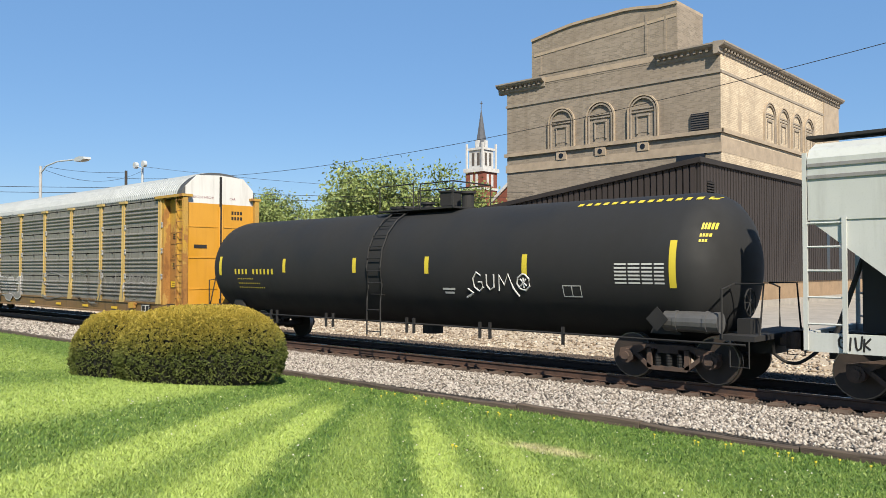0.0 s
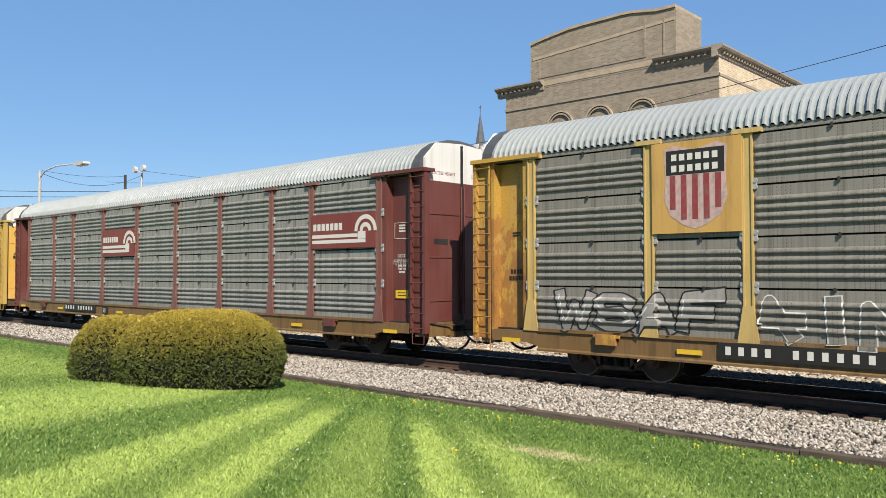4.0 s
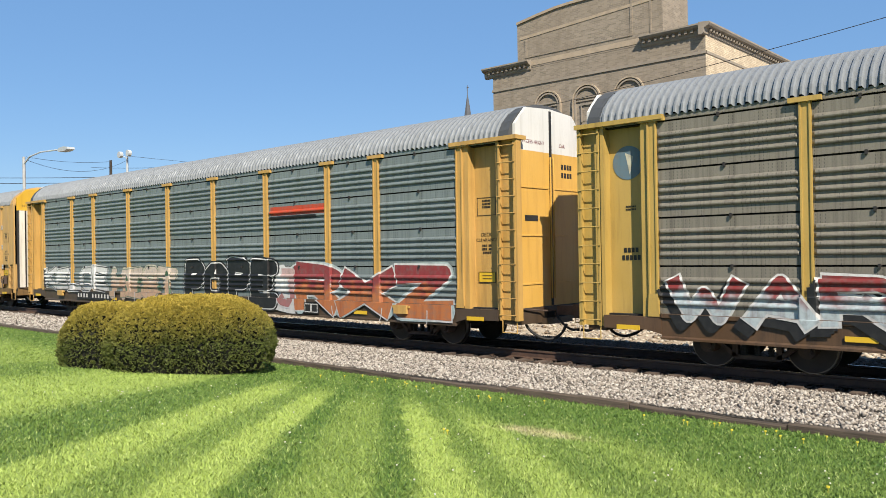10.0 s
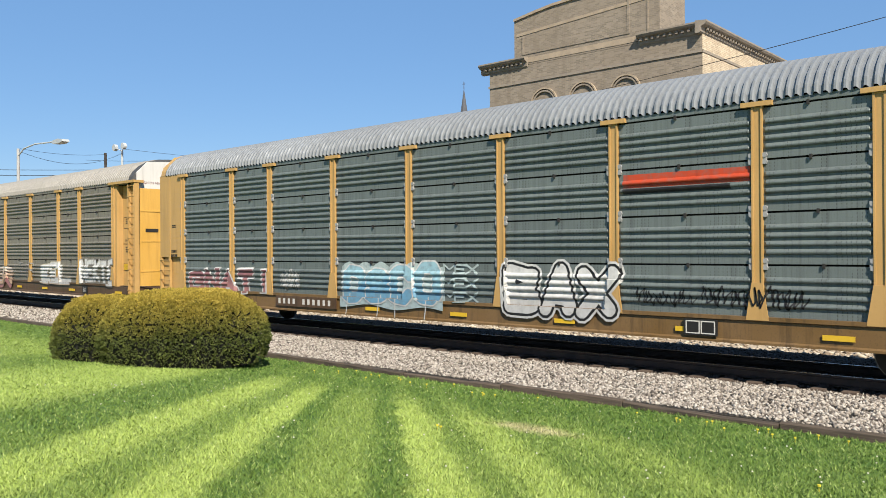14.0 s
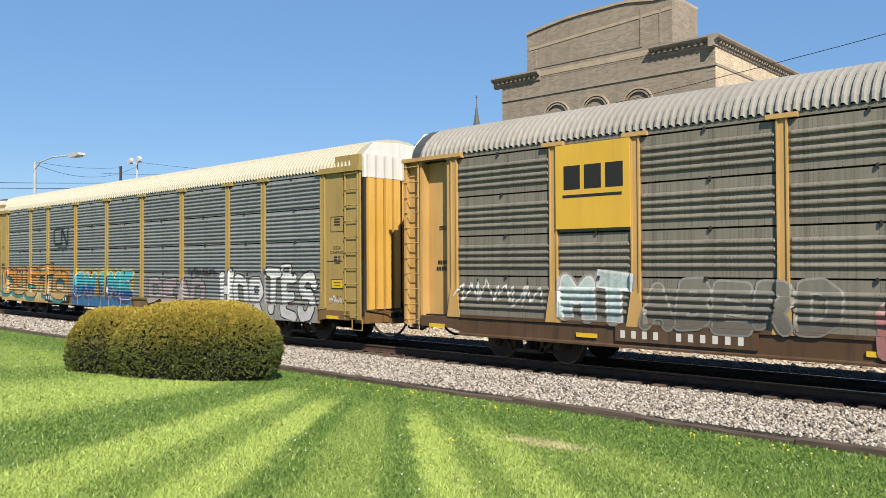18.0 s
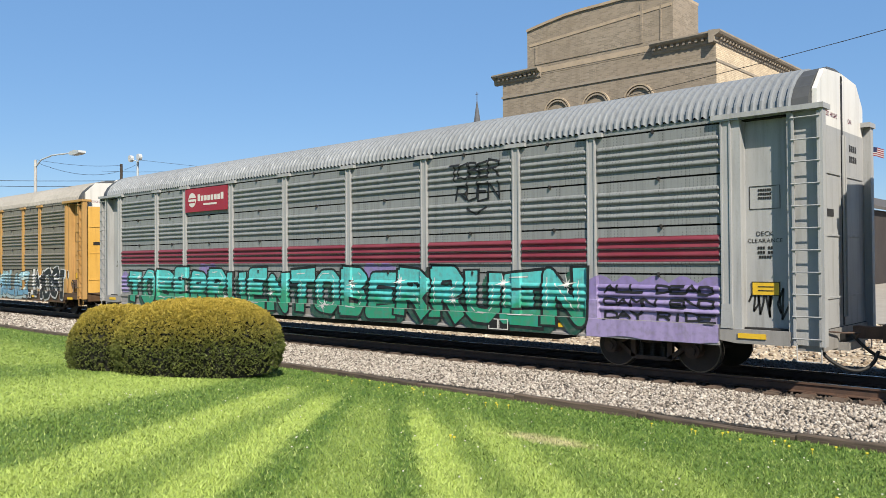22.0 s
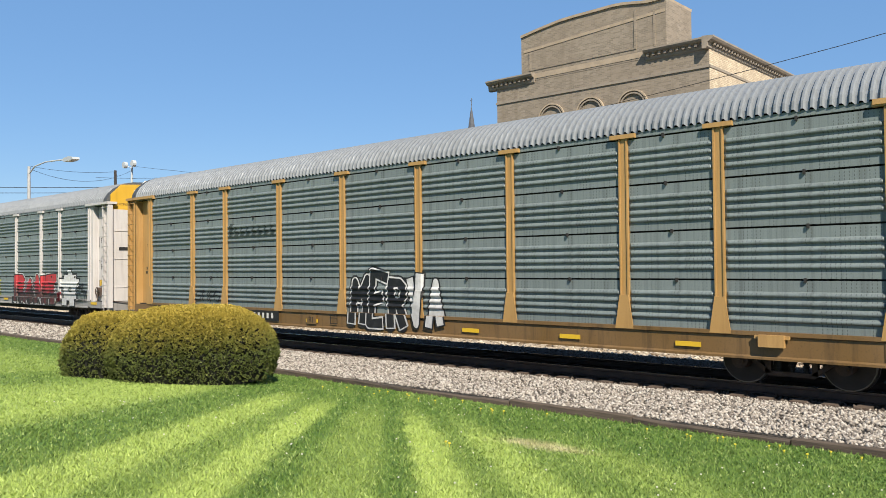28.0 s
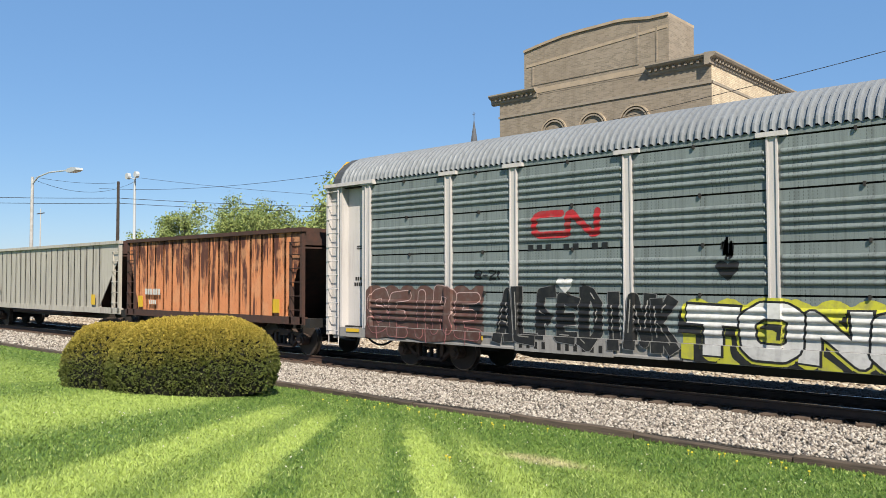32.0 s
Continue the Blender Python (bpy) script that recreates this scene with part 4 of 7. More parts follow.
S_OCHRE = spray("ochre", rgb(196, 170, 60), rgb(176, 146, 50))
S_DEEP_BLUE = spray("deep_blue", rgb(30, 70, 130), rgb(36, 110, 160))
S_MAUVE = spray("mauve", rgb(172, 156, 158), rgb(186, 172, 172))
S_DEEP_TEAL = spray("deep_teal", rgb(34, 104, 112), rgb(60, 138, 140))
S_MOSS = spray("dark_moss", rgb(30, 92, 74), rgb(26, 80, 66))
S_BRIGHT = spray("bright_white", rgb(244, 244, 242), rgb(236, 236, 236))


def cloud(x0, x1, z0, z1, rnd):
    """A bubbly background shape round a box."""
    state = random.Random(rnd)
    bm = bmesh.new()
    n = max(10, round((x1 - x0) * 14))
    top = [(x0 + (x1 - x0) * i / n, z1 + 0.14 * abs(math.sin(math.pi * (i / 14 * 1.7 + rnd))) - 0.05 + 0.012 * state.uniform(-1, 1)) for i in range(n + 1)]
    low = [(x, z0 - 0.06 + 0.05 * math.sin(x * 3.1 + rnd)) for x, _ in top]
    vs = [(bm.verts.new((a[0], 0, a[1])), bm.verts.new((b[0], 0, b[1]))) for a, b in zip(low, top)]
    for p, q in zip(vs, vs[1:]):
        bm.faces.new((p[0], q[0], q[1], p[1]))
    return bm


def piece_of_graffiti(k, text, x0, x1, z0, z1, fill, outline, back=None, rnd=0, shine=None, thin=False, shade=None, halo=None, bubble=False, bold=1.0, line=0.04, drips=None, jitter=0.05):
    """A sprayed word on car k: halo, background, blocks in depth, outline, filling and highlights, layer on layer."""
    car = CARS[k]
    pitch = (x1 - x0) / len(text)
    t = min(0.115 * (z1 - z0), 0.125 * pitch) * (0.5 + 0.5 * bold) * (1.1 if bubble else 1.0)
    if thin:
        t = 0.02
    words = paths(text, x0, x1, z0, z1, t + (0 if thin else line), rnd, jitter)
    if back:
        bm = cloud(x0 - 0.08, x1 + 0.08, z0, z1, rnd)
        laid(bm, 0.002, k)
        part("graffiti_back", bm, back, car, "sprayed background")
    if halo:
        for i, lines in words:
            bm = bmesh.new()
            fat(bm, lines, t + line + 0.05, True)
            laid(bm, 0.0078 + 0.0003 * (i % 2), k)
            part("letter_halo", bm, halo, car, "soft sprayed edge round a letter")
    if shade:
        for i, lines in words:
            bm = bmesh.new()
            for q in (1, 2, 3):
                fat(bm, lines, t + line * 0.6, bubble, -0.05 * q, -0.055 * q)
                for v in bm.verts:
                    v.co.y *= 0.6
            laid(bm, 0.004 + 0.0003 * (i % 2), k)
            part("letter_shadow", bm, shade, car, "sprayed letter shadow")
    under = {}
    if outline:
        for i, lines in words:
            bm = bmesh.new()
            fat(bm, lines, t + line, bubble)
            laid(bm, 0.010 + 0.007 * (i % 2), k)
            under[i] = part("graffiti_letter", bm, outline, car, "sprayed letter")
    if fill:
        for i, lines in words:
            bm = bmesh.new()
            fat(bm, lines, t, bubble)
            laid(bm, 0.0135 + 0.007 * (i % 2), k)
            part("letter_fill", bm, fill, under.get(i, car), "sprayed letter filling")
    if drips:
        r = random.Random(rnd + 5)
        bm = bmesh.new()
        for i, lines in words:
            x = x0 + pitch * (i + r.uniform(0.2, 0.9))
            z, dx, w = z0 + 0.25, r.uniform(-0.1, 0.1), 0.016
            pts = [(x + dx * q * q, z - (z - 0.55) * q) for q in (0, 0.4, 0.7, 1.0)]
            for (xa, za), (xb, zb) in zip(pts, pts[1:]):
                bm.faces.new([bm.verts.new((p, 0, q)) for p, q in ((xa - w, za), (xa + w, za), (xb + w, zb), (xb - w, zb))])
        laid(bm, 0.0245, k)
        part("graffiti_drips", bm, drips, car, "thin sprayed lines below the letters")["kind"] = "stuff"
    if shine:
        bm = bmesh.new()
        for i, lines in words:
            r = random.Random(rnd * 7 + i)
            for ln in lines:
                for a, b in zip(ln, ln[1:]):
                    if r.random() < 0.55:
                        u, w = r.uniform(0.05, 0.3), r.uniform(0.6, 0.95)
                        p, q = Vector(a).lerp(Vector(b), u), Vector(a).lerp(Vector(b), w)
                        off = Vector((-0.35 * t, 0.45 * t))
                        fat(bm, [[tuple(p + off), tuple(q + off)]], 0.013, True)
        laid(bm, 0.0245, k)
        part("graffiti_highlight", bm, shine, car, "sprayed highlights")["kind"] = "stuff"


def star(k, x, z, r, material):
    """A sprayed twinkle: thin rays from one point."""
    bm = bmesh.new()
    for i in range(8):
        a, ln = math.pi / 4 * i + 0.2, r * (1.0 if i % 2 == 0 else 0.6)
        c, q = math.cos(a), math.sin(a)
        lay = 0.0003 * i
        bm.faces.new([bm.verts.new((x + u, lay, z + w)) for u, w in ((-q * 0.025, c * 0.025), (c * ln, q * ln), (q * 0.025, -c * 0.025))])
    laid(bm, 0.027, k)
    part("graffiti_star", bm, material, CARS[k], "white sprayed twinkle")


def worm(k, x0, x1, z0, z1, half, material, label):
    """A mark of two bent bars of even width."""
    w, h = x1 - x0, z1 - z0
    for pts in (((0.44, 1.0), (0.1, 1.0), (0.02, 0.9), (0.0, 0.75), (0.0, 0.25), (0.02, 0.1), (0.1, 0.0), (0.50, 0.0), (0.55, 0.06)),
                ((0.55, 0.06), (0.55, 0.92), (0.60, 1.0), (0.92, 0.0), (0.98, 0.0), (1.0, 0.08), (1.0, 1.0))):
        bm = bmesh.new()
        fat(bm, [[(x0 + p * w, z0 + q * h) for p, q in pts]], half, True)
        laid(bm, 0.008, k)
        part("mark", bm, material, CARS[k], label)


def scribble(k, x0, x1, z0, z1, material, rnd, loops=5, radius=0.016, flat=None):
    """A quick hand tag: one wandering line."""
    state = random.Random(rnd)
    pts = []
    n = loops * 6
    for i in range(n + 1):
        x = x0 + (x1 - x0) * i / n + state.uniform(-0.5, 0.5) * (x1 - x0) / loops * 0.6
        z = (z0 + z1) / 2 + (z1 - z0) / 2 * math.sin(i * 2.1 + state.uniform(-0.5, 0.5)) * state.uniform(0.6, 1.0)
        pts.append((x, z))
    bm = bmesh.new()
    for (xa, za), (xb, zb) in zip(pts, pts[1:]):
        d = Vector((xb - xa, zb - za))
        if d.length < 1e-4:
            continue
        m = Vector((-d.y, d.x)).normalized() * radius
        bm.faces.new([bm.verts.new((x, 0, z)) for x, z in ((xa + m.x, za + m.y), (xb + m.x, zb + m.y), (xb - m.x, zb - m.y), (xa - m.x, za - m.y))])
    laid(bm, 0.008, k)
    if flat:
        for v in bm.verts:
            v.co.y = -flat
    part("graffiti_tag", bm, material, CARS[k], "thin sprayed tag")["kind"] = "stuff"


def tag(k, text, x0, x1, z0, z1, material, out, rnd):
    """A word written in thin lines on a flat panel."""
    bm = bmesh.new()
    for _, lines in paths(text, x0, x1, z0, z1, 0.015, rnd, 0.08):
        fat(bm, lines, 0.013, True)
    for v in bm.verts:
        v.co.y = -out - v.co.y
    part("graffiti_tag", bm, material, CARS[k], "thin written tag")["kind"] = "stuff"


def patch(k, name, x0, x1, z0, z1, material, label="", lift=0.006):
    """A plain painted field that follows the ribs."""
    bm = bmesh.new()
    bm.faces.new([bm.verts.new(p) for p in ((x0, 0, z0), (x1, 0, z0), (x1, 0, z1), (x0, 0, z1))])
    laid(bm, lift, k)
    return part(name, bm, material, CARS[k], label)


def heart(k, x, z, r, material, label):
    bm = bmesh.new()
    pts = []
    for i in range(24):
        a = 2 * math.pi * i / 24
        pts.append((x + r * math.sin(a) ** 3, 0, z + r * (0.81 * math.cos(a) - 0.31 * math.cos(2 * a) - 0.13 * math.cos(3 * a))))
    bm.faces.new([bm.verts.new(p) for p in pts])
    laid(bm, 0.01, k)
    part("heart", bm, material, CARS[k], label)


def sign(k, x0, x1, z0, z1, material, label):
    """A flat sheet fixed over the ribs."""
    bm = bmesh.new()
    box(bm, x0, x1, -1.575, -1.545, z0, z1)
    return part("sign", bm, material, CARS[k], label)


def on_sign(parent, bars, material, name="sign_bar", y=-1.579):
    bm = bmesh.new()
    for x0, x1, z0, z1 in bars:
        box(bm, x0, x1, y, -1.574, z0, z1)
    ob = part(name, bm, material, parent)
    if len(bars) > 3:
        ob["kind"] = "stuff"
    return ob


def number_plate(k, x0, x1, material=None, ink=None, z=0.70):
    """The registration on the sill, as bars on a dark plate."""
    bm = bmesh.new()
    box(bm, x0 - 0.12, x1 + 0.12, -1.582, -1.55, z - 0.04, z + 0.25)
    pl = part("registration_plate", bm, material or INK, CARS[k], "dark plate with pale characters")
    n = 11
    bm = bmesh.new()
    for i in range(n):
        if i != 4:
            a = x0 + (x1 - x0) * i / n
            box(bm, a, a + (x1 - x0) / n * 0.42, -1.586, -1.58, z + 0.03, z + 0.18)
    part("lettering", bm, ink or INK_WHITE, pl)["kind"] = "stuff"


def decorate():
    g = piece_of_graffiti
    # yellow car with the shield
    g(2, "WSAF", -11.2, -7.5, 1.0, 1.85, S_FAINT, S_BLACK, None, 1, S_WHITE, line=0.03)
    g(2, "4INTO", -6.86, -2.9, 0.95, 1.8, PANEL_GREY, S_WHITE, rnd=2, line=0.022)
    g(2, "OJ", -3.2, -1.1, 0.75, 1.85, S_FAINT, S_WHITE, rnd=6, bubble=True)
    g(2, "S", 1.2, 3.4, 0.95, 2.2, S_FAINT, None, rnd=4, thin=True)
    g(2, "S", 1.45, 3.7, 0.95, 2.15, S_FAINT, None, rnd=4, thin=True)
    g(2, "ROVEDS", 9.15, 11.6, 1.05, 1.75, S_FAINT, None, rnd=5, thin=True, jitter=0.1)
    scribble(2, 9.4, 11.0, 1.7, 2.1, S_FAINT, 5, 4, 0.014)
    g(2, "JUN", 4.6, 8.3, 1.0, 2.1, S_FAINT, None, rnd=8, thin=True, jitter=0.1)
    g(2, "JUN", 4.8, 8.5, 0.95, 2.05, S_GHOST, None, rnd=8, thin=True, jitter=0.1)
    sg = sign(2, -8.93, -7.17, 2.96, 4.70, YELLOW, "yellow sign with a faded shield")
    shield(sg, -8.05, 3.85, 0.62, INK, S_DULL_RED, S_PINK)
    number_plate(2, -7.5, -4.9)
    # maroon car with two signs
    for x0, x1, z0, z1 in ((-4.17, -1.55, 2.87, 3.92), (9.1, 11.75, 2.9, 3.85)):
        sg = sign(3, x0, x1, z0, z1, SIGN_RED, "red-brown sign with white bars and an arch")
        w, h = x1 - x0, z1 - z0
        on_sign(sg, [(x0 + w * (0.03 + 0.07 * i), x0 + w * (0.03 + 0.07 * i + 0.05), z0 + h * 0.52, z0 + h * 0.72) for i in range(7)], INK_WHITE)
        on_sign(sg, [(x0 + 0.03, x0 + w * 0.74, z0 + h * 0.30, z0 + h * 0.40), (x0 + 0.03, x0 + w * 0.86, z0 + h * 0.14, z0 + h * 0.24), (x0 + w * 0.745, x0 + w * 0.86, z0 + h * 0.245, z0 + h * 0.455)], INK_WHITE)
        for r in (0.46, 0.24):
            bm = bmesh.new()
            arc = [(math.cos(a), math.sin(a)) for a in [math.pi * i / 12 for i in range(13)]]
            cx, cz = x0 + w * 0.86, z0 + h * 0.46
            prism(bm, [(cx + p * r * h, cz + q * r * h) for p, q in arc] + [(cx + p * (r - 0.12) * h, cz + q * (r - 0.12) * h) for p, q in arc[::-1]], "y", -1.579, -1.574)
            part("sign_arch", bm, INK_WHITE, sg)
    number_plate(3, -7.6, -4.9)
    scribble(3, 12.1, 12.8, 2.3, 2.6, S_FAINT, 9, 4, 0.012, 1.266)
    # mustard car
    g(4, "WARS", -11.5, -6.1, 0.85, 1.75, S_RED_ICE, S_WHITE, None, 11, None, shade=S_BLACK, bold=1.15)
    g(4, "KETUT", -5.1, -1.2, 0.95, 1.65, S_PINK, S_CREAM, None, 12, line=0.03, jitter=0.03)
    g(4, "FRATGE", 0.45, 7.5, 0.7, 1.72, S_PLUM, S_BLACK, S_CREAM, 13, S_WHITE, bold=1.15)
    for x in (1.4, 2.0, 2.6, 5.7, 6.3):
        bm = cloud(x - 0.28, x + 0.28, 1.72, 1.86, round(x * 10))
        laid(bm, 0.001, 4)
        part("graffiti_back", bm, S_CREAM, CARS[4], "cream sprayed bubble")
    g(4, "O", 2.75, 3.4, 1.6, 2.05, S_FAINT, S_BLACK, None, 17, bubble=True, bold=0.5, halo=S_WHITE)
    scribble(4, -0.9, 0.3, 1.0, 1.5, S_BLACK, 14, 5, 0.014)
    scribble(4, -5.9, -5.3, 0.95, 1.5, S_WHITE, 15, 4, 0.014)
    number_plate(4, -7.2, -4.6)
    state = random.Random(77)
    for i in range(9):
        bm = bmesh.new()
        pts, y, z, a = [], -0.95 + state.uniform(-0.2, 0.4), 4.9 - 0.2 * i, state.uniform(0, 6)
        for k in range(9):
            pts.append((13.405, y, z))
            a += state.uniform(0.2, 1.1)
            y, z = y + 0.09 * math.cos(a), z + 0.10 * math.sin(a)
        tube(bm, pts, 0.016, 5)
        part("graffiti_tag", bm, S_BLACK, CARS[4], "black sprayed tag on the end door")
    # bold letters on the yellow car
    g(5, "KELOE", -11.7, -5.95, 1.02, 1.9, S_WHITE, S_BLACK, None, 15, halo=S_WHITE, line=0.03, jitter=0.07)
    g(5, "HEST", -5.6, -0.9, 0.82, 1.9, S_PEACH, S_GREEN, None, 16, None, bold=1.6, drips=S_WHITE, halo=S_CREAM, line=0.02)
    for x, z in ((-4.3, 1.5), (-4.4, 1.18), (-3.4, 1.45), (-3.5, 1.15), (-2.0, 1.25), (-1.4, 1.7)):
        bm = cloud(x - 0.13, x + 0.13, z - 0.04, z + 0.02, round(x * 10))
        laid(bm, 0.025, 5)
        part("graffiti_highlight", bm, S_GREEN, CARS[5], "dark green sprayed patch")
    g(5, "POPE", -0.4, 4.75, 0.68, 2.12, S_BLACK, S_WHITE, None, 17, bubble=True, bold=1.5, line=0.035, halo=S_BLACK, jitter=0.03)
    g(5, "J", 4.75, 5.6, 0.7, 1.9, S_PINK, S_WHITE, S_WHITE, 19)
    g(5, "RXZ", 5.6, 11.6, 0.62, 1.95, S_DULL_RED, S_WHITE, None, 18, bold=1.5, halo=S_ICE, drips=S_WHITE)
    number_plate(5, -8.4, -5.6)
    tag(5, "BOO", -12.75, -12.2, 1.65, 1.98, S_BLACK, 1.264, 201)
    tag(5, "YAH", -12.72, -12.2, 1.25, 1.55, S_BLACK, 1.264, 202)
    scribble(9, 12.2, 12.8, 1.1, 1.9, S_BLACK, 206, 3, 0.018, 1.266)
    scribble(8, 12.1, 12.6, 1.1, 1.4, S_WHITE, 207, 3, 0.014, 1.506)
    for k in (5, 6):
        patch(k, "painted_stripe", 4.45, 6.95, 3.42, 3.68, S_ORANGE_RED, "bright orange stripe")
        patch(k, "painted_stripe", 4.45, 6.6, 3.30, 3.40, S_BLACK, "black line")
    # flush-ended car
    g(6, "GNATI", -11.5, -6.9, 0.9, 1.7, S_PLUM, S_WHITE, None, 21, line=0.05)
    scribble(6, -6.6, -5.7, 1.05, 1.75, S_WHITE, 22, 6, 0.02)
    g(6, "OSCO", -3.85, -0.35, 0.85, 1.85, S_SKY, S_WHITE, S_ICE, 23, bubble=True, bold=1.3, drips=S_WHITE)
    for q in range(3):
        g(6, "MEX", -0.3, 0.75, 1.65 - 0.32 * q, 1.9 - 0.32 * q, S_ICE, None, None, 24 + q, thin=True)
    g(6, "BAX", 1.55, 4.35, 0.8, 1.95, S_WHITE, S_BLACK, None, 25, bubble=True, bold=1.3, halo=S_WHITE, line=0.055, jitter=0.08)
    scribble(6, 4.7, 5.9, 1.1, 1.5, S_BLACK, 26, 6, 0.012)
    scribble(6, 6.1, 7.9, 1.1, 1.6, S_BLACK, 28, 8, 0.014)
    g(6, "AENI", 10.4, 11.8, 1.5, 1.95, S_GREEN, None, None, 27, thin=True)
    number_plate(6, -6.6, -4.2, SILL_BROWN)
    # car with the plain yellow sign
    scribble(7, -11.7, -9.2, 1.2, 1.9, S_WHITE, 31, 5, 0.02)
    g(7, "MT", -8.9, -7.1, 1.0, 1.95, S_ICE, S_WHITE, None, 30, halo=S_FAINT)
    g(7, "ABERD", -7.0, -3.3, 0.95, 1.9, S_GHOST, S_FAINT, None, 32, bubble=True, bold=1.1)
    g(7, "LABER", -2.7, 2.3, 0.75, 1.6, S_PEACH, S_BLACK, None, 33, S_WHITE, line=0.028, bubble=True, shade=S_PINK, jitter=0.08)
    g(7, "LTHOR", 2.5, 4.6, 1.15, 1.75, S_FAINT, None, None, 34, thin=True)
    g(7, "EEL", 5.3, 8.2, 0.95, 1.8, S_WHITE, S_CREAM, None, 35)
    g(7, "NEKTE", 9.1, 11.9, 1.0, 1.95, S_WHITE, S_FAINT, None, 36)
    sg = sign(7, -8.93, -7.17, 2.93, 4.70, SIGN_YELLOW, "plain yellow sign with dark bars")
    on_sign(sg, [(-8.72 + 0.5 * i, -8.32 + 0.5 * i, 3.75, 4.25) for i in range(3)] + [(-8.75, -7.35, 3.58, 3.64)], INK)
    number_plate(7, -7.4, -4.8, SILL_BROWN)
    # pale car with cream roof
    g(8, "CUSTO", -12.5, -4.95, 0.8, 2.1, S_ORANGE, S_BLACK, S_SAND, 41, S_WHITE, shade=S_DEEP_TEAL, line=0.035, bold=1.25, jitter=0.07)
    patch(8, "graffiti_back", -12.4, -6.9, 0.58, 0.95, S_ORANGE, "orange sprayed ground", 0.001)
    g(8, "GWINE", -4.3, 0.75, 0.95, 2.0, S_BLUE, S_WHITE, S_OCHRE, 42, None, shade=S_NAVY, bold=1.5, bubble=True, line=0.035, drips=S_WHITE)
    patch(8, "graffiti_back", -4.4, 0.8, 0.58, 0.98, S_DEEP_BLUE, "deep blue sprayed ground", 0.0035)
    g(8, "DEAD", 2.0, 5.8, 0.85, 1.75, S_MAUVE, S_BLACK, None, 43, line=0.028, bold=1.3, jitter=0.07)
    g(8, "HORTES", 6.6, 11.6, 0.62, 1.95, S_WHITE, S_BLACK, S_GREY, 44, halo=S_GREY, bubble=True, bold=1.35, jitter=0.07)
    g(8, "O", 9.9, 10.45, 1.85, 2.25, S_WHITE, S_BLACK, None, 46, bubble=True, bold=0.8)
    scribble(8, 4.7, 6.4, 1.75, 2.2, S_BLACK, 45, 6, 0.016)
    worm(8, -6.42, -5.02, 3.12, 3.76, 0.055, S_BLACK, "black painted mark")
    for i in range(8):
        patch(8, "mark", -6.0 + 0.12 * i, -5.93 + 0.12 * i, 2.93, 3.0, S_BLACK)
    number_plate(8, -7.1, -4.9)
    # striped grey car with the long green piece
    g(9, "TOBERRUENTOBERRUEN", -11.2, 8.9, 0.72, 2.0, S_TEAL, S_BLACK, None, 51, S_WHITE, bold=1.15, shade=S_MOSS, line=0.06, jitter=0.04)
    for x, z in ((-10.3, 1.65), (-7.2, 1.75), (-4.6, 1.1), (-2.1, 1.3), (0.4, 1.0), (1.6, 1.6), (3.4, 1.7), (5.2, 1.3), (6.7, 1.7), (8.4, 1.7)):
        star(9, x, z, 0.24, S_BRIGHT)
    for x0, x1 in ((8.9, 11.7), (-11.7, -11.15), (-6.2, -5.2), (2.0, 3.2)):
        bm = cloud(x0, x1, 0.7 if x0 > 8 else 1.2, 1.8 if abs(x0) > 8 else 2.1, 53)
        laid(bm, 0.002, 9)
        part("graffiti_back", bm, S_LILAC, CARS[9], "lilac sprayed cloud")
    for i in range(3):
        g(9, ("ALL DEAD", "DAMN END", "DAY RIDE")[i], 9.3, 11.6, 1.54 - 0.26 * i, 1.72 - 0.26 * i, S_BLACK, None, None, 54 + i, thin=True)
    g(9, "TOBER", 5.1, 6.6, 4.12, 4.5, S_BLACK, None, None, 57, thin=True, jitter=0.09)
    g(9, "RUEN", 5.3, 6.6, 3.62, 4.02, S_BLACK, None, None, 58, thin=True, jitter=0.09)
    g(9, "V", 5.6, 6.2, 3.25, 3.45, S_BLACK, None, None, 59, thin=True)
    for a, b in zip(POSTS, POSTS[1:]):
        patch(9, "painted_stripe", a + 0.14, b - 0.14, 2.17, 2.40, STRIPE_RED, "faded red stripe")
        patch(9, "painted_stripe", a + 0.14, b - 0.14, 2.43, 2.66, STRIPE_RED, "faded red stripe")
    sg = sign(9, -6.95, -4.4, 3.90, 4.68, SIGN_CRIMSON, "crimson sign with a white disc and white bars")
    on_sign(sg, [(-6.15 + 0.2 * i, -6.0 + 0.2 * i, 4.25, 4.42 + 0.05 * (i in (0, 7))) for i in range(8)] + [(-5.8, -5.0, 4.1, 4.16)], INK_WHITE)
    bm = bmesh.new()
    disc(bm, (-6.5, -1.577, 4.3), "y", 0.24, -0.003, 0.003, 18)
    part("sign_disc", bm, INK_WHITE, sg)
    on_sign(sg, [(-6.75, -6.3, 4.2, 4.25), (-6.7, -6.25, 4.33, 4.37)], SIGN_CRIMSON, y=-1.583)
    number_plate(9, -6.9, -4.4, SILL_GREY)
    # brown-grey car with the shield
    g(10, "CAAS", -11.8, -8.0, 0.95, 1.75, S_LILAC, S_WHITE, None, 71, line=0.05, bubble=True)
    g(10, "MTC", -6.7, -4.65, 1.15, 1.7, S_GREEN, S_FAINT, None, 72)
    g(10, "STERO", -3.6, -1.5, 1.0, 1.6, S_FAINT, S_CREAM, None, 73, bubble=True)
    g(10, "OLE", 0.0, 2.5, 1.0, 1.7, S_GHOST, S_PINK, None, 74)
    g(10, "KEMOLAEZ", 2.75, 7.9, 0.72, 1.88, S_SKY, S_BLACK, None, 75, S_WHITE, bold=1.3, shade=S_ICE, line=0.028)
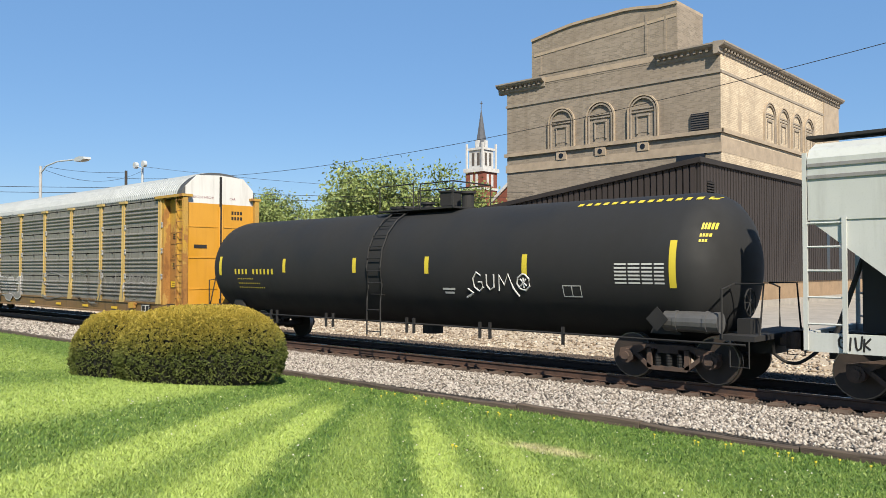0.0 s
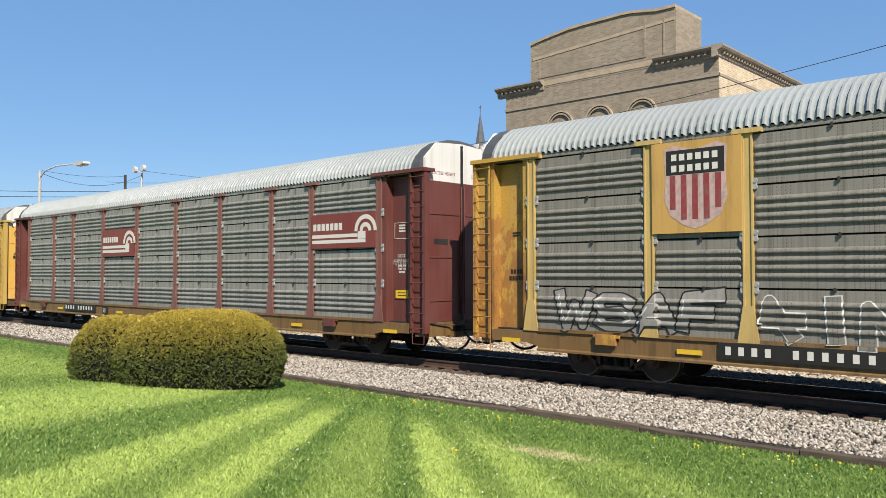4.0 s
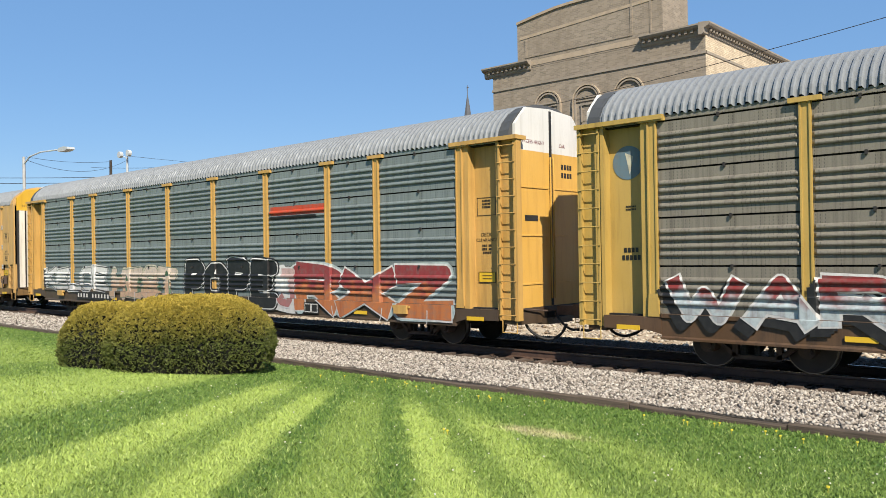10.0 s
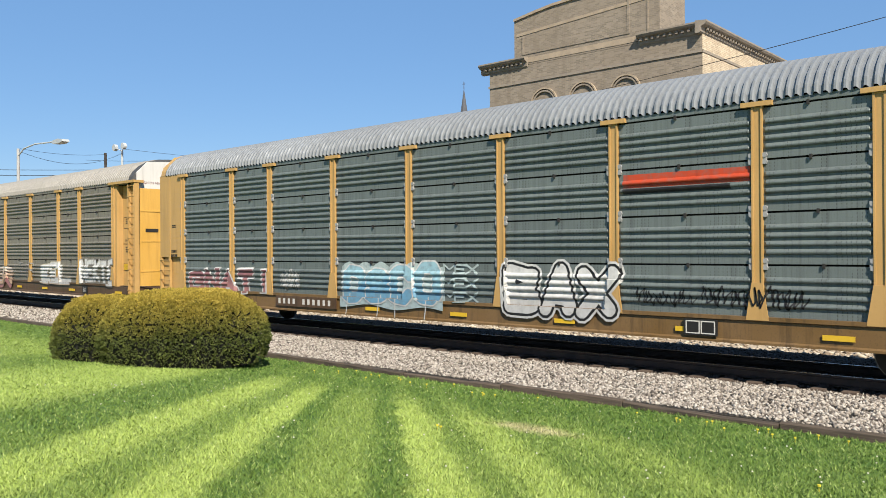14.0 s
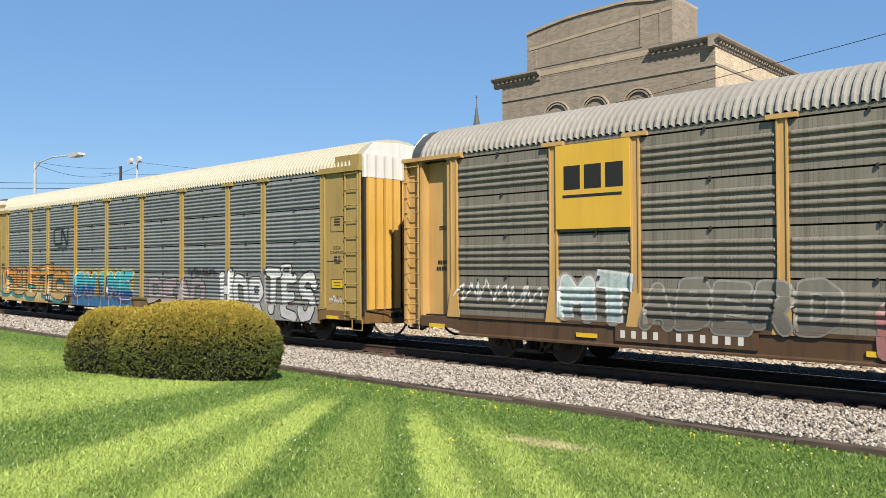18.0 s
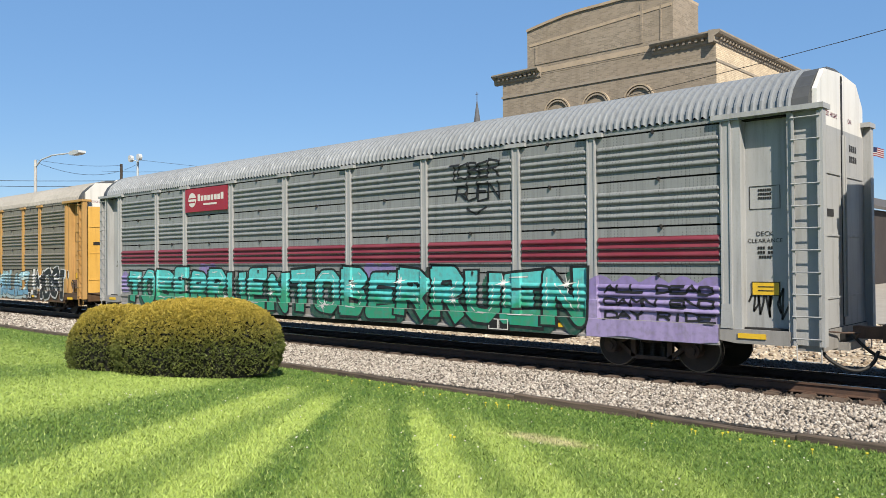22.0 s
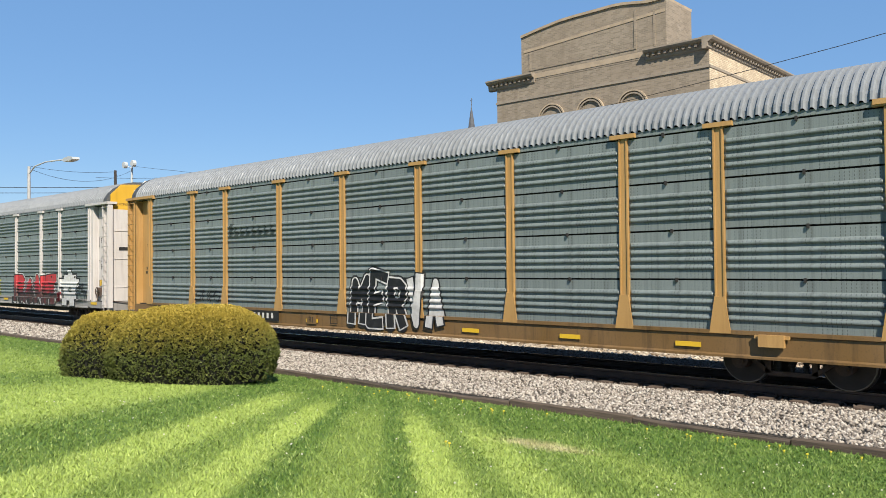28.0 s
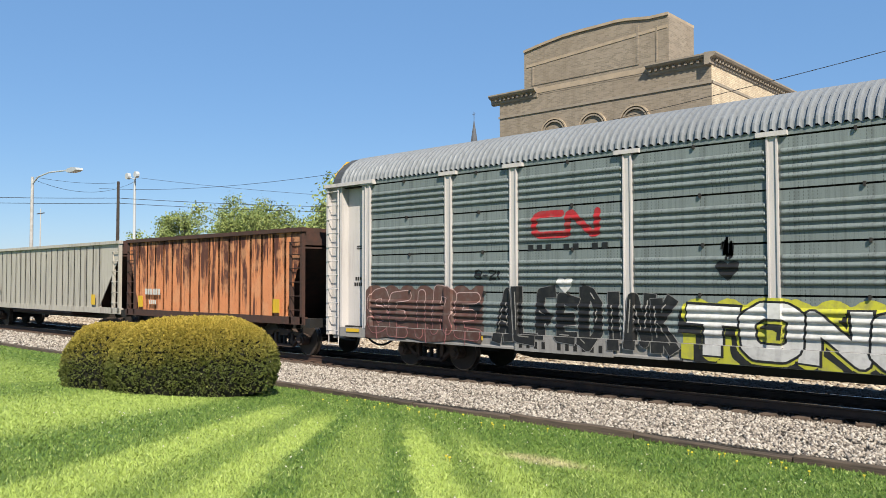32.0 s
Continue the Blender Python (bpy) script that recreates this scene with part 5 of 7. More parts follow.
    g(10, "MOST", 8.65, 12.0, 0.72, 1.95, S_BLACK, S_WHITE, None, 76, halo=S_WHITE, bold=1.4, line=0.02)
    patch(10, "graffiti_tag", 9.98, 10.08, 1.9, 2.15, S_BLACK, "black sprayed stroke", 0.012)
    patch(10, "graffiti_back", 8.2, 8.45, 0.8, 1.95, S_BRIGHT, "white sprayed bar")
    sg = sign(10, -8.93, -7.17, 2.99, 4.70, TAN, "tan sign with a blue and red shield")
    shield(sg, -8.05, 3.9, 0.62, S_NAVY, S_RED, INK_WHITE)
    number_plate(10, -7.2, -4.6, SILL_BROWN)
    # clean ochre car
    g(11, "MER", -1.1, 1.0, 0.68, 2.1, S_BLACK, S_WHITE, None, 81, bold=1.35, halo=S_BLACK)
    g(11, "VA", 1.0, 2.3, 0.72, 2.1, S_WHITE, S_BLACK, None, 82, bold=1.2)
    g(11, "STIPS", -8.8, -7.4, 1.15, 1.5, S_BLACK, None, None, 83, thin=True)
    for i in range(8):
        patch(11, "mark", -6.85 + 0.31 * i, -6.65 + 0.31 * i, 3.2, 3.36 if i else 3.6, S_DARK_GREEN, "dark painted mark")
        if i:
            patch(11, "mark", -6.85 + 0.31 * i, -6.78 + 0.31 * i, 3.362, 3.5, S_DARK_GREEN)
    number_plate(11, -6.8, -4.35)
    # white-posted car
    g(12, "SEIRE", -11.8, -8.05, 0.82, 2.0, S_MAROON, S_PINK, S_MAROON, 91, bubble=True, bold=1.35, line=0.022, drips=S_PINK)
    g(12, "ALFEDINK", -7.6, -3.2, 0.85, 2.0, S_BLACK, S_GREY, None, 92, S_FAINT, line=0.012, jitter=0.09, bold=2.0)
    g(12, "TONOE", -3.05, 2.2, 0.75, 1.78, S_WHITE, S_BLACK, S_YELLOW, 93, None, shade=S_BLACK, halo=S_YELLOW, bold=1.3)
    g(12, "RANE", 4.1, 8.7, 0.72, 2.0, S_RED_BLACK, S_BLACK, None, 94, halo=S_WHITE, bold=1.2, line=0.045, shade=S_BLACK, drips=S_WHITE, jitter=0.03)
    # a tall emblem of white bars with a black edge
    bars = ((9.42, 9.86, 0.74, 2.0), (10.14, 10.58, 0.74, 2.0), (9.1, 10.86, 1.5, 1.82), (9.86, 10.14, 0.95, 1.28), (9.82, 10.18, 1.82, 2.2))
    for i, (x0, x1, z0, z1) in enumerate(bars):
        patch(12, "emblem_edge", x0 - 0.07, x1 + 0.07, z0 - 0.06, z1 + 0.07, S_BLACK, "black sprayed edge", 0.006 + 0.0006 * i)
        patch(12, "emblem_bar", x0, x1, z0, z1, S_WHITE, "white sprayed bar", 0.012 + 0.0006 * i)
    scribble(12, 8.8, 9.2, 0.75, 1.4, S_RED, 96, 4, 0.02)
    g(12, "OKL", 10.7, 11.5, 1.35, 1.65, S_BLACK, None, None, 97, thin=True)
    g(12, "COT", 10.7, 11.7, 0.95, 1.3, S_BLACK, None, None, 99, thin=True)
    worm(12, -6.52, -4.95, 3.17, 3.62, 0.075, S_RED, "red painted mark")
    for i in range(9):
        if i not in (3, 6):
            patch(12, "mark", -6.7 + 0.23 * i, -6.56 + 0.23 * i, 2.84, 2.97, S_BLACK)
    heart(12, -8.2, 1.55, 0.2, S_BLACK, "small black heart")
    heart(12, -5.75, 2.12, 0.2, S_WHITE, "small white heart")
    heart(12, -2.25, 2.4, 0.22, S_BLACK, "small black heart")
    scribble(12, -2.35, -2.15, 2.55, 3.0, S_BLACK, 100, 3, 0.02)
    g(12, "8 21", -8.2, -7.4, 2.2, 2.42, S_BLACK, None, None, 98, thin=True)
    patch(12, "mark", -7.95, -7.8, 2.29, 2.33, S_BLACK, "black painted dash")
    number_plate(12, -6.9, -4.7, SILL_GREY, INK)
    # stencils on the end panels
    for k, spec in CARRIERS.items():
        ink = INK if k != 3 else INK_WHITE
        out = -1.266 if spec.get("style", "open") == "open" else -1.504
        for xc in (12.45, -12.45):
            if xc > 0:
                frame_box(CARS[k], ink, pose(xc - 0.28, out, 3.1), 0.55, 0.42)
                marks(CARS[k], [("xxxxxx", 1.0), ("xxxxxx", 1.0), ("xxxxxx", 1.0)], ink, pose(xc, out, 3.42), 0.03)
                type_set(CARS[k], "DECK", ink, pose(xc, out - 0.003, 2.62), 0.085)
                type_set(CARS[k], "CLEARANCE", ink, pose(xc, out - 0.003, 2.5), 0.075)
                marks(CARS[k], [("xxx xx", 1.0), ("xxx xx", 1.0), ("xxxxx", 1.0)], ink, pose(xc, out, 2.38), 0.034)
                bm = bmesh.new()
                box(bm, xc - 0.25, xc + 0.25, out - 0.012, out, 1.55, 1.8)
                lb = part("warning_label", bm, REFLECT, CARS[k], "yellow warning label")
                frame_box(lb, INK, pose(xc - 0.25, out - 0.012, 1.55), 0.5, 0.25, 0.014)
                for q in (0.07, 0.14):
                    bm = bmesh.new()
                    box(bm, xc - 0.14, xc + 0.14, out - 0.016, out - 0.012, 1.56 + q, 1.578 + q)
                    part("label_line", bm, INK, lb)
            else:
                marks(CARS[k], [("xxxx", 1.4), ("xxxxx", 1.4)], ink, pose(xc, out, 2.2), 0.045)
                marks(CARS[k], [("xxxxxxx", 1.0), ("xxxxxxx", 1.0)], ink, pose(xc, out, 3.1), 0.024)
    # placards, jacking pads and small plates on the sills
    for k, x in ((2, 10.96), (5, 6.4), (6, 6.05), (9, 6.6), (10, 7.9)):
        bm = bmesh.new()
        box(bm, x - 0.32, x + 0.32, -1.592, -1.56, 0.63, 0.93)
        pl = part("sill_placard", bm, INK, CARS[k], "black placard with white rules")
        frame_box(pl, INK_WHITE, pose(x - 0.28, -1.592, 0.66), 0.27, 0.24, 0.02)
        frame_box(pl, INK_WHITE, pose(x + 0.01, -1.592, 0.66), 0.27, 0.24, 0.02)
    for k, spec in CARRIERS.items():
        for x in (-9.95, 9.95) if k in (2, 3, 5, 6, 11) else ():
            bm = bmesh.new()
            box(bm, x - 0.22, x + 0.22, -1.66, -1.57, 0.76, 0.97)
            box(bm, x - 0.30, x + 0.30, -1.62, -1.57, 0.90, 0.96)
            part("jacking_pad", bm, spec["body"], CARS[k])
    for k, x in ((2, -4.05), (11, -2.7), (3, -3.9), (7, 9.6)):
        bm = bmesh.new()
        box(bm, x - 0.2, x + 0.2, -1.585, -1.56, 0.64, 0.90)
        pl = part("sill_plate", bm, INK if k != 11 else SILL_OCHRE, CARS[k])
        type_set(pl, "R1", INK_WHITE if k != 11 else INK, pose(x, -1.588, 0.68), 0.17)
    for k, x in ((8, -8.6), (9, -3.4), (11, -1.9), (12, -3.4)):
        frame_box(CARS[k], INK, pose(x, -1.566, 0.68), 0.3, 0.22, 0.018)
    # round emblem on the end panel, plain shapes
    bm = bmesh.new()
    disc(bm, (-12.5, -1.266, 4.0), "y", 0.34, -0.004, 0.0, 24)
    em = part("emblem", bm, S_EMBLEM, CARS[4], "faded blue round emblem")
    bm = bmesh.new()
    prism(bm, [(-12.56, 4.2), (-12.38, 4.12), (-12.46, 3.75)], "y", -1.2745, -1.2695)
    part("emblem_bar", bm, S_CREAM, em)
    # brake gear at the front corner, near side
    for k in (6, 10, 11, 12):
        out = -1.3 if k != 6 else -1.52
        bm = bmesh.new()
        tube(bm, [(12.3, out - 0.12 + 0.0, 1.35 + 0.0)] * 1 + [(12.3 + 0.15 * math.cos(a), out - 0.12, 1.35 + 0.15 * math.sin(a)) for a in [2 * math.pi * i / 14 for i in range(14)]], 0.02, 6)
        box(bm, 12.2, 12.4, out - 0.08, out + 0.06, 1.15, 1.5)
        tube(bm, [(12.3, out - 0.12, 1.3), (12.42, out - 0.16, 1.02), (12.46, out - 0.16, 0.9)], 0.02, 6)
        part("hand_brake", bm, TRUCK, CARS[k], "rusty hand brake wheel")


SIGN_RED = paint("red_brown_sign", rgb(128, 56, 48), rgb(80, 50, 44), 0.3)
SIGN_YELLOW = paint("yellow_sign", rgb(228, 182, 60), rgb(140, 110, 60), 0.2)
SIGN_CRIMSON = paint("crimson_sign", rgb(158, 28, 52), rgb(90, 40, 50), 0.2)
S_ORANGE_RED = spray("signal_orange", rgb(206, 74, 36), rgb(190, 62, 34))
S_EMBLEM = spray("faded_emblem", rgb(104, 130, 146), rgb(150, 158, 146), 5.0)
S_NAVY = spray("navy", rgb(40, 46, 96), rgb(50, 56, 110))
S_DARK_GREEN = spray("dark_green", rgb(40, 56, 52), rgb(52, 68, 62))


def shield(sg, x, z, r, top, stripe, ground):
    """A heraldic shield of plain bars."""
    edge = [(-1, 0.95), (-0.7, 1.05), (0, 0.9), (0.7, 1.05), (1, 0.95), (0.95, 0.2), (1.0, -0.3), (0.8, -0.75), (0.35, -1.0), (0, -1.1), (-0.35, -1.0), (-0.8, -0.75), (-1.0, -0.3), (-0.95, 0.2)]
    bm = bmesh.new()
    prism(bm, [(x + a * r, z + b * r * 1.2) for a, b in edge], "y", -1.58, -1.574)
    sh = part("shield", bm, ground, sg)
    on_sign(sh, [(x - 0.92 * r, x + 0.92 * r, z + 0.35 * r, z + 1.1 * r)], top, "shield_chief", -1.584)
    on_sign(sh, [(x + (-0.8 + 0.36 * i) * r, x + (-0.8 + 0.36 * i + 0.18) * r, z - (1.02 if 0 < i < 4 else 0.7) * r, z + 0.33 * r) for i in range(5)], stripe, "shield_bar", -1.584)
    on_sign(sh, [(x + (-0.75 + 0.26 * i) * r, x + (-0.75 + 0.26 * i + 0.17) * r, z + (0.78 - 0.34 * j) * r, z + (0.98 - 0.34 * j) * r) for i in range(6) for j in range(2)], INK_WHITE, "shield_lettering", -1.588)


decorate()



# ---- tank car, covered hopper and open hoppers of the train ----
TANK = paint("black_tank_paint", rgb(23, 24, 26), rgb(38, 36, 34), 0.22, 0.78, 0.0, 3.0, 0.04)
GREY_TANK = paint("grey_reservoir_paint", rgb(92, 92, 92), rgb(52, 48, 44), 0.4)
HOPPER = paint("pale_green_grey_paint", rgb(206, 210, 206), rgb(124, 118, 108), 0.3)
GREY_BEIGE = paint("dusty_beige_paint", rgb(194, 188, 178), rgb(92, 68, 48), 0.7)
SPRAY_WHITE = Nodes("white_spray", 0.6).color(rgb(214, 214, 212))


def rust_streaks():
    n = Nodes("streaked_rust", 0.9)
    runs = n.noise(1.0, 6, n.place((3.4, 3.4, 0.3)), 0.7)
    p = n.add("ShaderNodeSeparateXYZ")
    n.put(p.inputs[0], n.coord.outputs["Object"])
    high = n.span(p.outputs[2], 1.4, 3.7, -0.05, 0.09)
    c = n.mix(n.span(n.math("ADD", runs, high), 0.50, 0.56), rgb(232, 150, 100), rgb(92, 50, 38))
    c = n.mix(n.span(n.noise(2.2, 5), 0.5, 0.62, 0, 0.6), c, rgb(232, 166, 120))
    c = n.mix(n.span(n.noise(30, 4), 0.55, 0.75, 0, 0.6), c, rgb(86, 52, 42))
    n.bump(n.noise(30, 4), 0.3, 0.006)
    return n.color(c)


RUST_RUNS = rust_streaks()
RUST_DARK = make_rust("dark_rust", rgb(84, 54, 44), rgb(64, 46, 40), 0.9)


def tank_car():
    car = thing("tank_car", "black cylindrical tank car with yellow reflectors and white graffiti", "railcar")
    MOVING.append((car, -33.38))
    R, zc = 1.53, 2.26
    bm = bmesh.new()
    prof = [(-9.05, 0.0), (-9.03, 0.35), (-8.95, 0.75), (-8.8, 1.1), (-8.6, 1.35), (-8.35, 1.49), (-8.1, R)]
    prof = prof + [(x, R) for x in range(-7, 8)] + [(-x - 0.25, r) for x, r in prof[::-1]]
    sides = 56
    rings = [[bm.verts.new((x, -r * math.cos(2 * math.pi * i / sides), zc + r * math.sin(2 * math.pi * i / sides))) for i in range(sides)] for x, r in prof[1:-1]]
    for a, b in zip(rings, rings[1:]):
        for i in range(sides):
            bm.faces.new((a[i], a[(i + 1) % sides], b[(i + 1) % sides], b[i]))
    for ring, x in ((rings[0], prof[0][0]), (rings[-1], prof[-1][0])):
        c = bm.verts.new((x, 0, zc))
        for i in range(sides):
            bm.faces.new((c, ring[i], ring[(i + 1) % sides]))
    shell = part("tank", bm, TANK, car, "dull black steel tank", smooth=True)

    def wrap(x0, x1, z0, z1, material, name, lift=0.006):
        """A patch of paint laid on the curved side."""
        bm = bmesh.new()
        n = max(2, round((z1 - z0) / 0.08))
        rows = []
        for i in range(n + 1):
            z = z0 + (z1 - z0) * i / n
            rows.append([])
            for x in (x0, x1):
                r = float(np.interp(x, [p for p, _ in prof], [q for _, q in prof])) + lift
                rows[-1].append(bm.verts.new((x, -math.sqrt(max(0.0, r ** 2 - (z - zc) ** 2)), z)))
        for a, b in zip(rows, rows[1:]):
            bm.faces.new((a[0], a[1], b[1], b[0]))
        return part(name, bm, material, shell)
    for x, h in ((-7.95, 0.3), (-4.52, 0.2), (-1.38, 0.2), (1.32, 0.21), (4.31, 0.23), (7.82, 0.46)):
        wrap(x - 0.07, x + 0.07, 2.32 - h, 2.32 + h, INK_YELLOW, "reflector")
    # registration and small stencils, as bars
    x = -7.12
    for ch in "xxxx xxxxxx":
        if ch == "x":
            wrap(x, x + 0.09, 2.06, 2.22, INK_YELLOW, "lettering")
        x += 0.195
    for row, (n, z) in enumerate(((9, 1.9), (12, 1.76), (14, 1.63))):
        for i in range(n):
            wrap(-7.0 + 0.1 * i, -6.95 + 0.1 * i, z, z + 0.035, INK_YELLOW, "lettering")
    for r in range(6):
        for a, b in ((6.56, 6.83), (6.87, 7.13), (7.17, 7.4), (7.44, 7.65)):
            wrap(a, b, 1.93 + r * 0.075, 1.965 + r * 0.075, SPRAY_WHITE, "data_panel")
    for x0, x1, z0, z1 in ((5.28, 5.74, 1.63, 1.65), (5.28, 5.74, 1.86, 1.88), (5.28, 5.3, 1.65, 1.86), (5.72, 5.74, 1.65, 1.86), (5.5, 5.52, 1.65, 1.86)):
        wrap(x0, x1, z0, z1, SPRAY_WHITE, "stencil_frame")
    for x0, x1, z in ((1.8, 2.2, 1.72), (1.85, 2.15, 1.63)):
        wrap(x0, x1, z, z + 0.05, SPRAY_WHITE, "stencil")
    for i in range(15):
        wrap(5.2 + 0.21 * i, 5.32 + 0.21 * i, 3.60, 3.66, INK_YELLOW, "lettering")
    for z, h, m in ((2.98, 0.13, 5), (2.84, 0.06, 4), (2.74, 0.05, 3)):
        for i in range(m):
            wrap(8.26 + 0.045 * i, 8.292 + 0.045 * i, z, z + h, INK_YELLOW, "lettering", 0.012)
    # sprayed letters on the side
    strokes = [[(1.75, 2.12), (1.62, 2.2), (1.5, 2.05), (1.52, 1.85), (1.65, 1.76), (1.78, 1.85), (1.76, 1.97), (1.66, 1.97)],
               [(1.92, 2.15), (1.9, 1.9), (1.98, 1.8), (2.1, 1.86), (2.14, 2.15)],
               [(2.24, 1.78), (2.3, 2.14), (2.42, 1.92), (2.55, 2.16), (2.66, 1.84), (2.78, 1.66)],
               [(2.95, 2.16), (2.82, 2.08), (2.78, 1.95), (2.86, 1.83), (3.0, 1.8), (3.12, 1.9), (3.12, 2.06), (3.03, 2.15), (2.95, 2.16)],
               [(2.88, 2.05), (3.04, 1.9)], [(3.04, 2.05), (2.88, 1.9)], [(2.96, 2.08), (2.96, 1.86)],
               [(1.3, 1.62), (1.44, 1.72), (1.3, 1.82)], [(1.2, 1.6), (1.42, 1.7)]]
    for s in strokes:
        bm = bmesh.new()
        tube(bm, [(x + 1.3, -math.sqrt(R ** 2 - (z - 0.05 - zc) ** 2), z - 0.05) for x, z in s], 0.022, 6)
        part("graffiti_stroke", bm, SPRAY_WHITE, shell, "white sprayed stroke")
    # ladder over the side
    bm = bmesh.new()
    for x in (-0.79, -0.27):
        pts = [(x, -(R + 0.06), 0.5), (x, -(R + 0.06), 1.4)] + [(x, -(R + 0.08) * math.cos(a), zc + (R + 0.08) * math.sin(a)) for a in (-0.3, 0.0, 0.3, 0.6, 0.9, 1.2)]
        tube(bm, pts, 0.022, 6)
    lad = part("ladder", bm, BLACK, car, "black steel ladder over the tank side")
    bm = bmesh.new()
    tube(bm, [(-0.79, 0, 0), (-0.27, 0, 0)], 0.015, 6)
    rung = mesh_of("rung", bm, BLACK)
    for z in (0.6, 0.88, 1.16):
        piece("rung", rung, lad, at=pose(0, -(R + 0.07), z))
    for a in (-0.45, -0.25, -0.05, 0.15, 0.35, 0.55, 0.75, 0.95, 1.12):
        piece("rung", rung, lad, at=pose(0, -(R + 0.085) * math.cos(a), zc + (R + 0.085) * math.sin(a)))
    # platform with railing, manway and valves on top
    top = zc + R
    bm = bmesh.new()
    box(bm, -1.25, 1.5, -0.75, 0.75, top - 0.02, top + 0.03)
    plat = part("platform", bm, BLACK, car)
    bm = bmesh.new()
    for y in (-0.75, 0.75):
        tube(bm, [(-1.2, y, top), (-1.2, y, top + 0.68), (0.1, y, top + 0.68), (0.1, y, top)], 0.02, 6)
        tube(bm, [(0.35, y, top), (0.35, y, top + 0.66), (1.5, y, top + 0.66), (1.5, y, top)], 0.02, 6)
    tube(bm, [(1.5, -0.75, top + 0.66), (1.5, 0.75, top + 0.66)], 0.02, 6)
    part("railing", bm, BLACK, plat)
    bm = bmesh.new()
    box(bm, 0.55, 0.95, -0.2, 0.2, top + 0.1, top + 0.48)
    box(bm, 0.70, 0.80, -0.05, 0.05, top, top + 0.1)
    box(bm, 0.52, 0.98, -0.23, 0.23, top + 0.46, top + 0.50)
    part("valve_box", bm, BLACK, plat)
    for x, r, h in ((-0.9, 0.42, 0.12), (1.35, 0.16, 0.42), (-0.1, 0.14, 0.22)):
        bm = bmesh.new()
        disc(bm, (x, 0, top), "z", r, -0.1, h, 18)
        disc(bm, (x, 0, top + h), "z", r + 0.05, -0.03, 0.03, 18)
        part("manway" if r > 0.4 else "valve_housing", bm, BLACK, plat)
    # side rails along the bottom, with brackets
    for y in (-1.5, 1.5):
        bm = bmesh.new()
        tube(bm, [(-9.3, y, 0.86), (9.2, y, 0.86)], 0.022, 6)
        part("side_rail", bm, BLACK, car)
    for x in (-5.2, -4.9, -2.6, -2.3, 0.6, 0.85, 3.0, 3.3, 5.3):
        bm = bmesh.new()
        box(bm, x - 0.025, x + 0.025, -1.52, -1.46, 0.62, 1.0)
        part("rail_bracket", bm, BLACK, car)
    bm = bmesh.new()
    disc(bm, (0.1, 0, 0.72), "z", 0.28, -0.22, 0.1, 14)
    part("bottom_outlet", bm, BLACK, car)
    for s in (-1, 1):
        bm = bmesh.new()
        box(bm, min(s * 6.3, s * 9.3), max(s * 6.3, s * 9.3), -0.35, 0.35, 0.62, 1.0)
        box(bm, min(s * 8.7, s * 9.35), max(s * 8.7, s * 9.35), -1.45, 1.45, 0.92, 1.02)
        for y in (-1.1, 1.1):
            prism(bm, [(s * 7.15, 0.95), (s * 7.8, 0.95), (s * 7.6, 1.5), (s * 7.4, 1.5)], "y", y - 0.04, y + 0.04)
        part("stub_sill", bm, BLACK, car)
        for y in (-1.45, 1.45):
            bm = bmesh.new()
            tube(bm, [(s * 8.75, y, 0.95), (s * 8.75, y, 1.85), (s * 8.75, y * 0.6, 1.95), (s * 9.3, y * 0.6, 1.95), (s * 9.3, y * 0.75, 0.98)], 0.02, 6)
            tube(bm, [(s * 8.9, y, 0.92), (s * 8.9, y, 0.45), (s * 9.25, y, 0.45), (s * 9.25, y, 0.92)], 0.016, 6)
            part("end_railing", bm, BLACK, car)
        truck(car, s * 7.47, 0.457)
        coupler(car, s * 9.0 , s)
    bm = bmesh.new()
    disc(bm, (8.1, -1.25, 1.22), "x", 0.2, -0.55, 0.55, 16)
    for x in (-0.3, 0.3):
        disc(bm, (8.1 + x, -1.25, 1.22), "x", 0.215, -0.03, 0.03, 16)
    part("air_reservoir", bm, GREY_TANK, car, "dark cylinder strapped above the truck")
    bm = bmesh.new()
    prism(bm, [(7.27, 1.26), (7.5, 1.5), (7.73, 1.26), (7.5, 1.02)], "y", -1.54, -1.52)
    part("placard_holder", bm, BLACK, car)
    bm = bmesh.new()
    tube(bm, [(9.0, -0.75 + 0.26 * math.cos(a), 1.6 + 0.26 * math.sin(a)) for a in [2 * math.pi * i / 14 for i in range(14)]], 0.016, 6, closed=True)
    for i in range(4):
        a = math.pi * i / 4
        tube(bm, [(9.0, -0.75 - 0.25 * math.cos(a), 1.6 - 0.25 * math.sin(a)), (9.0, -0.75 + 0.25 * math.cos(a), 1.6 + 0.25 * math.sin(a))], 0.01, 5)
    part("brake_wheel", bm, BLACK, car)
    bm = bmesh.new()
    box(bm, 8.85, 9.1, -1.0, -0.5, 1.0, 1.3)
    part("brake_box", bm, BLACK, car)
    return car


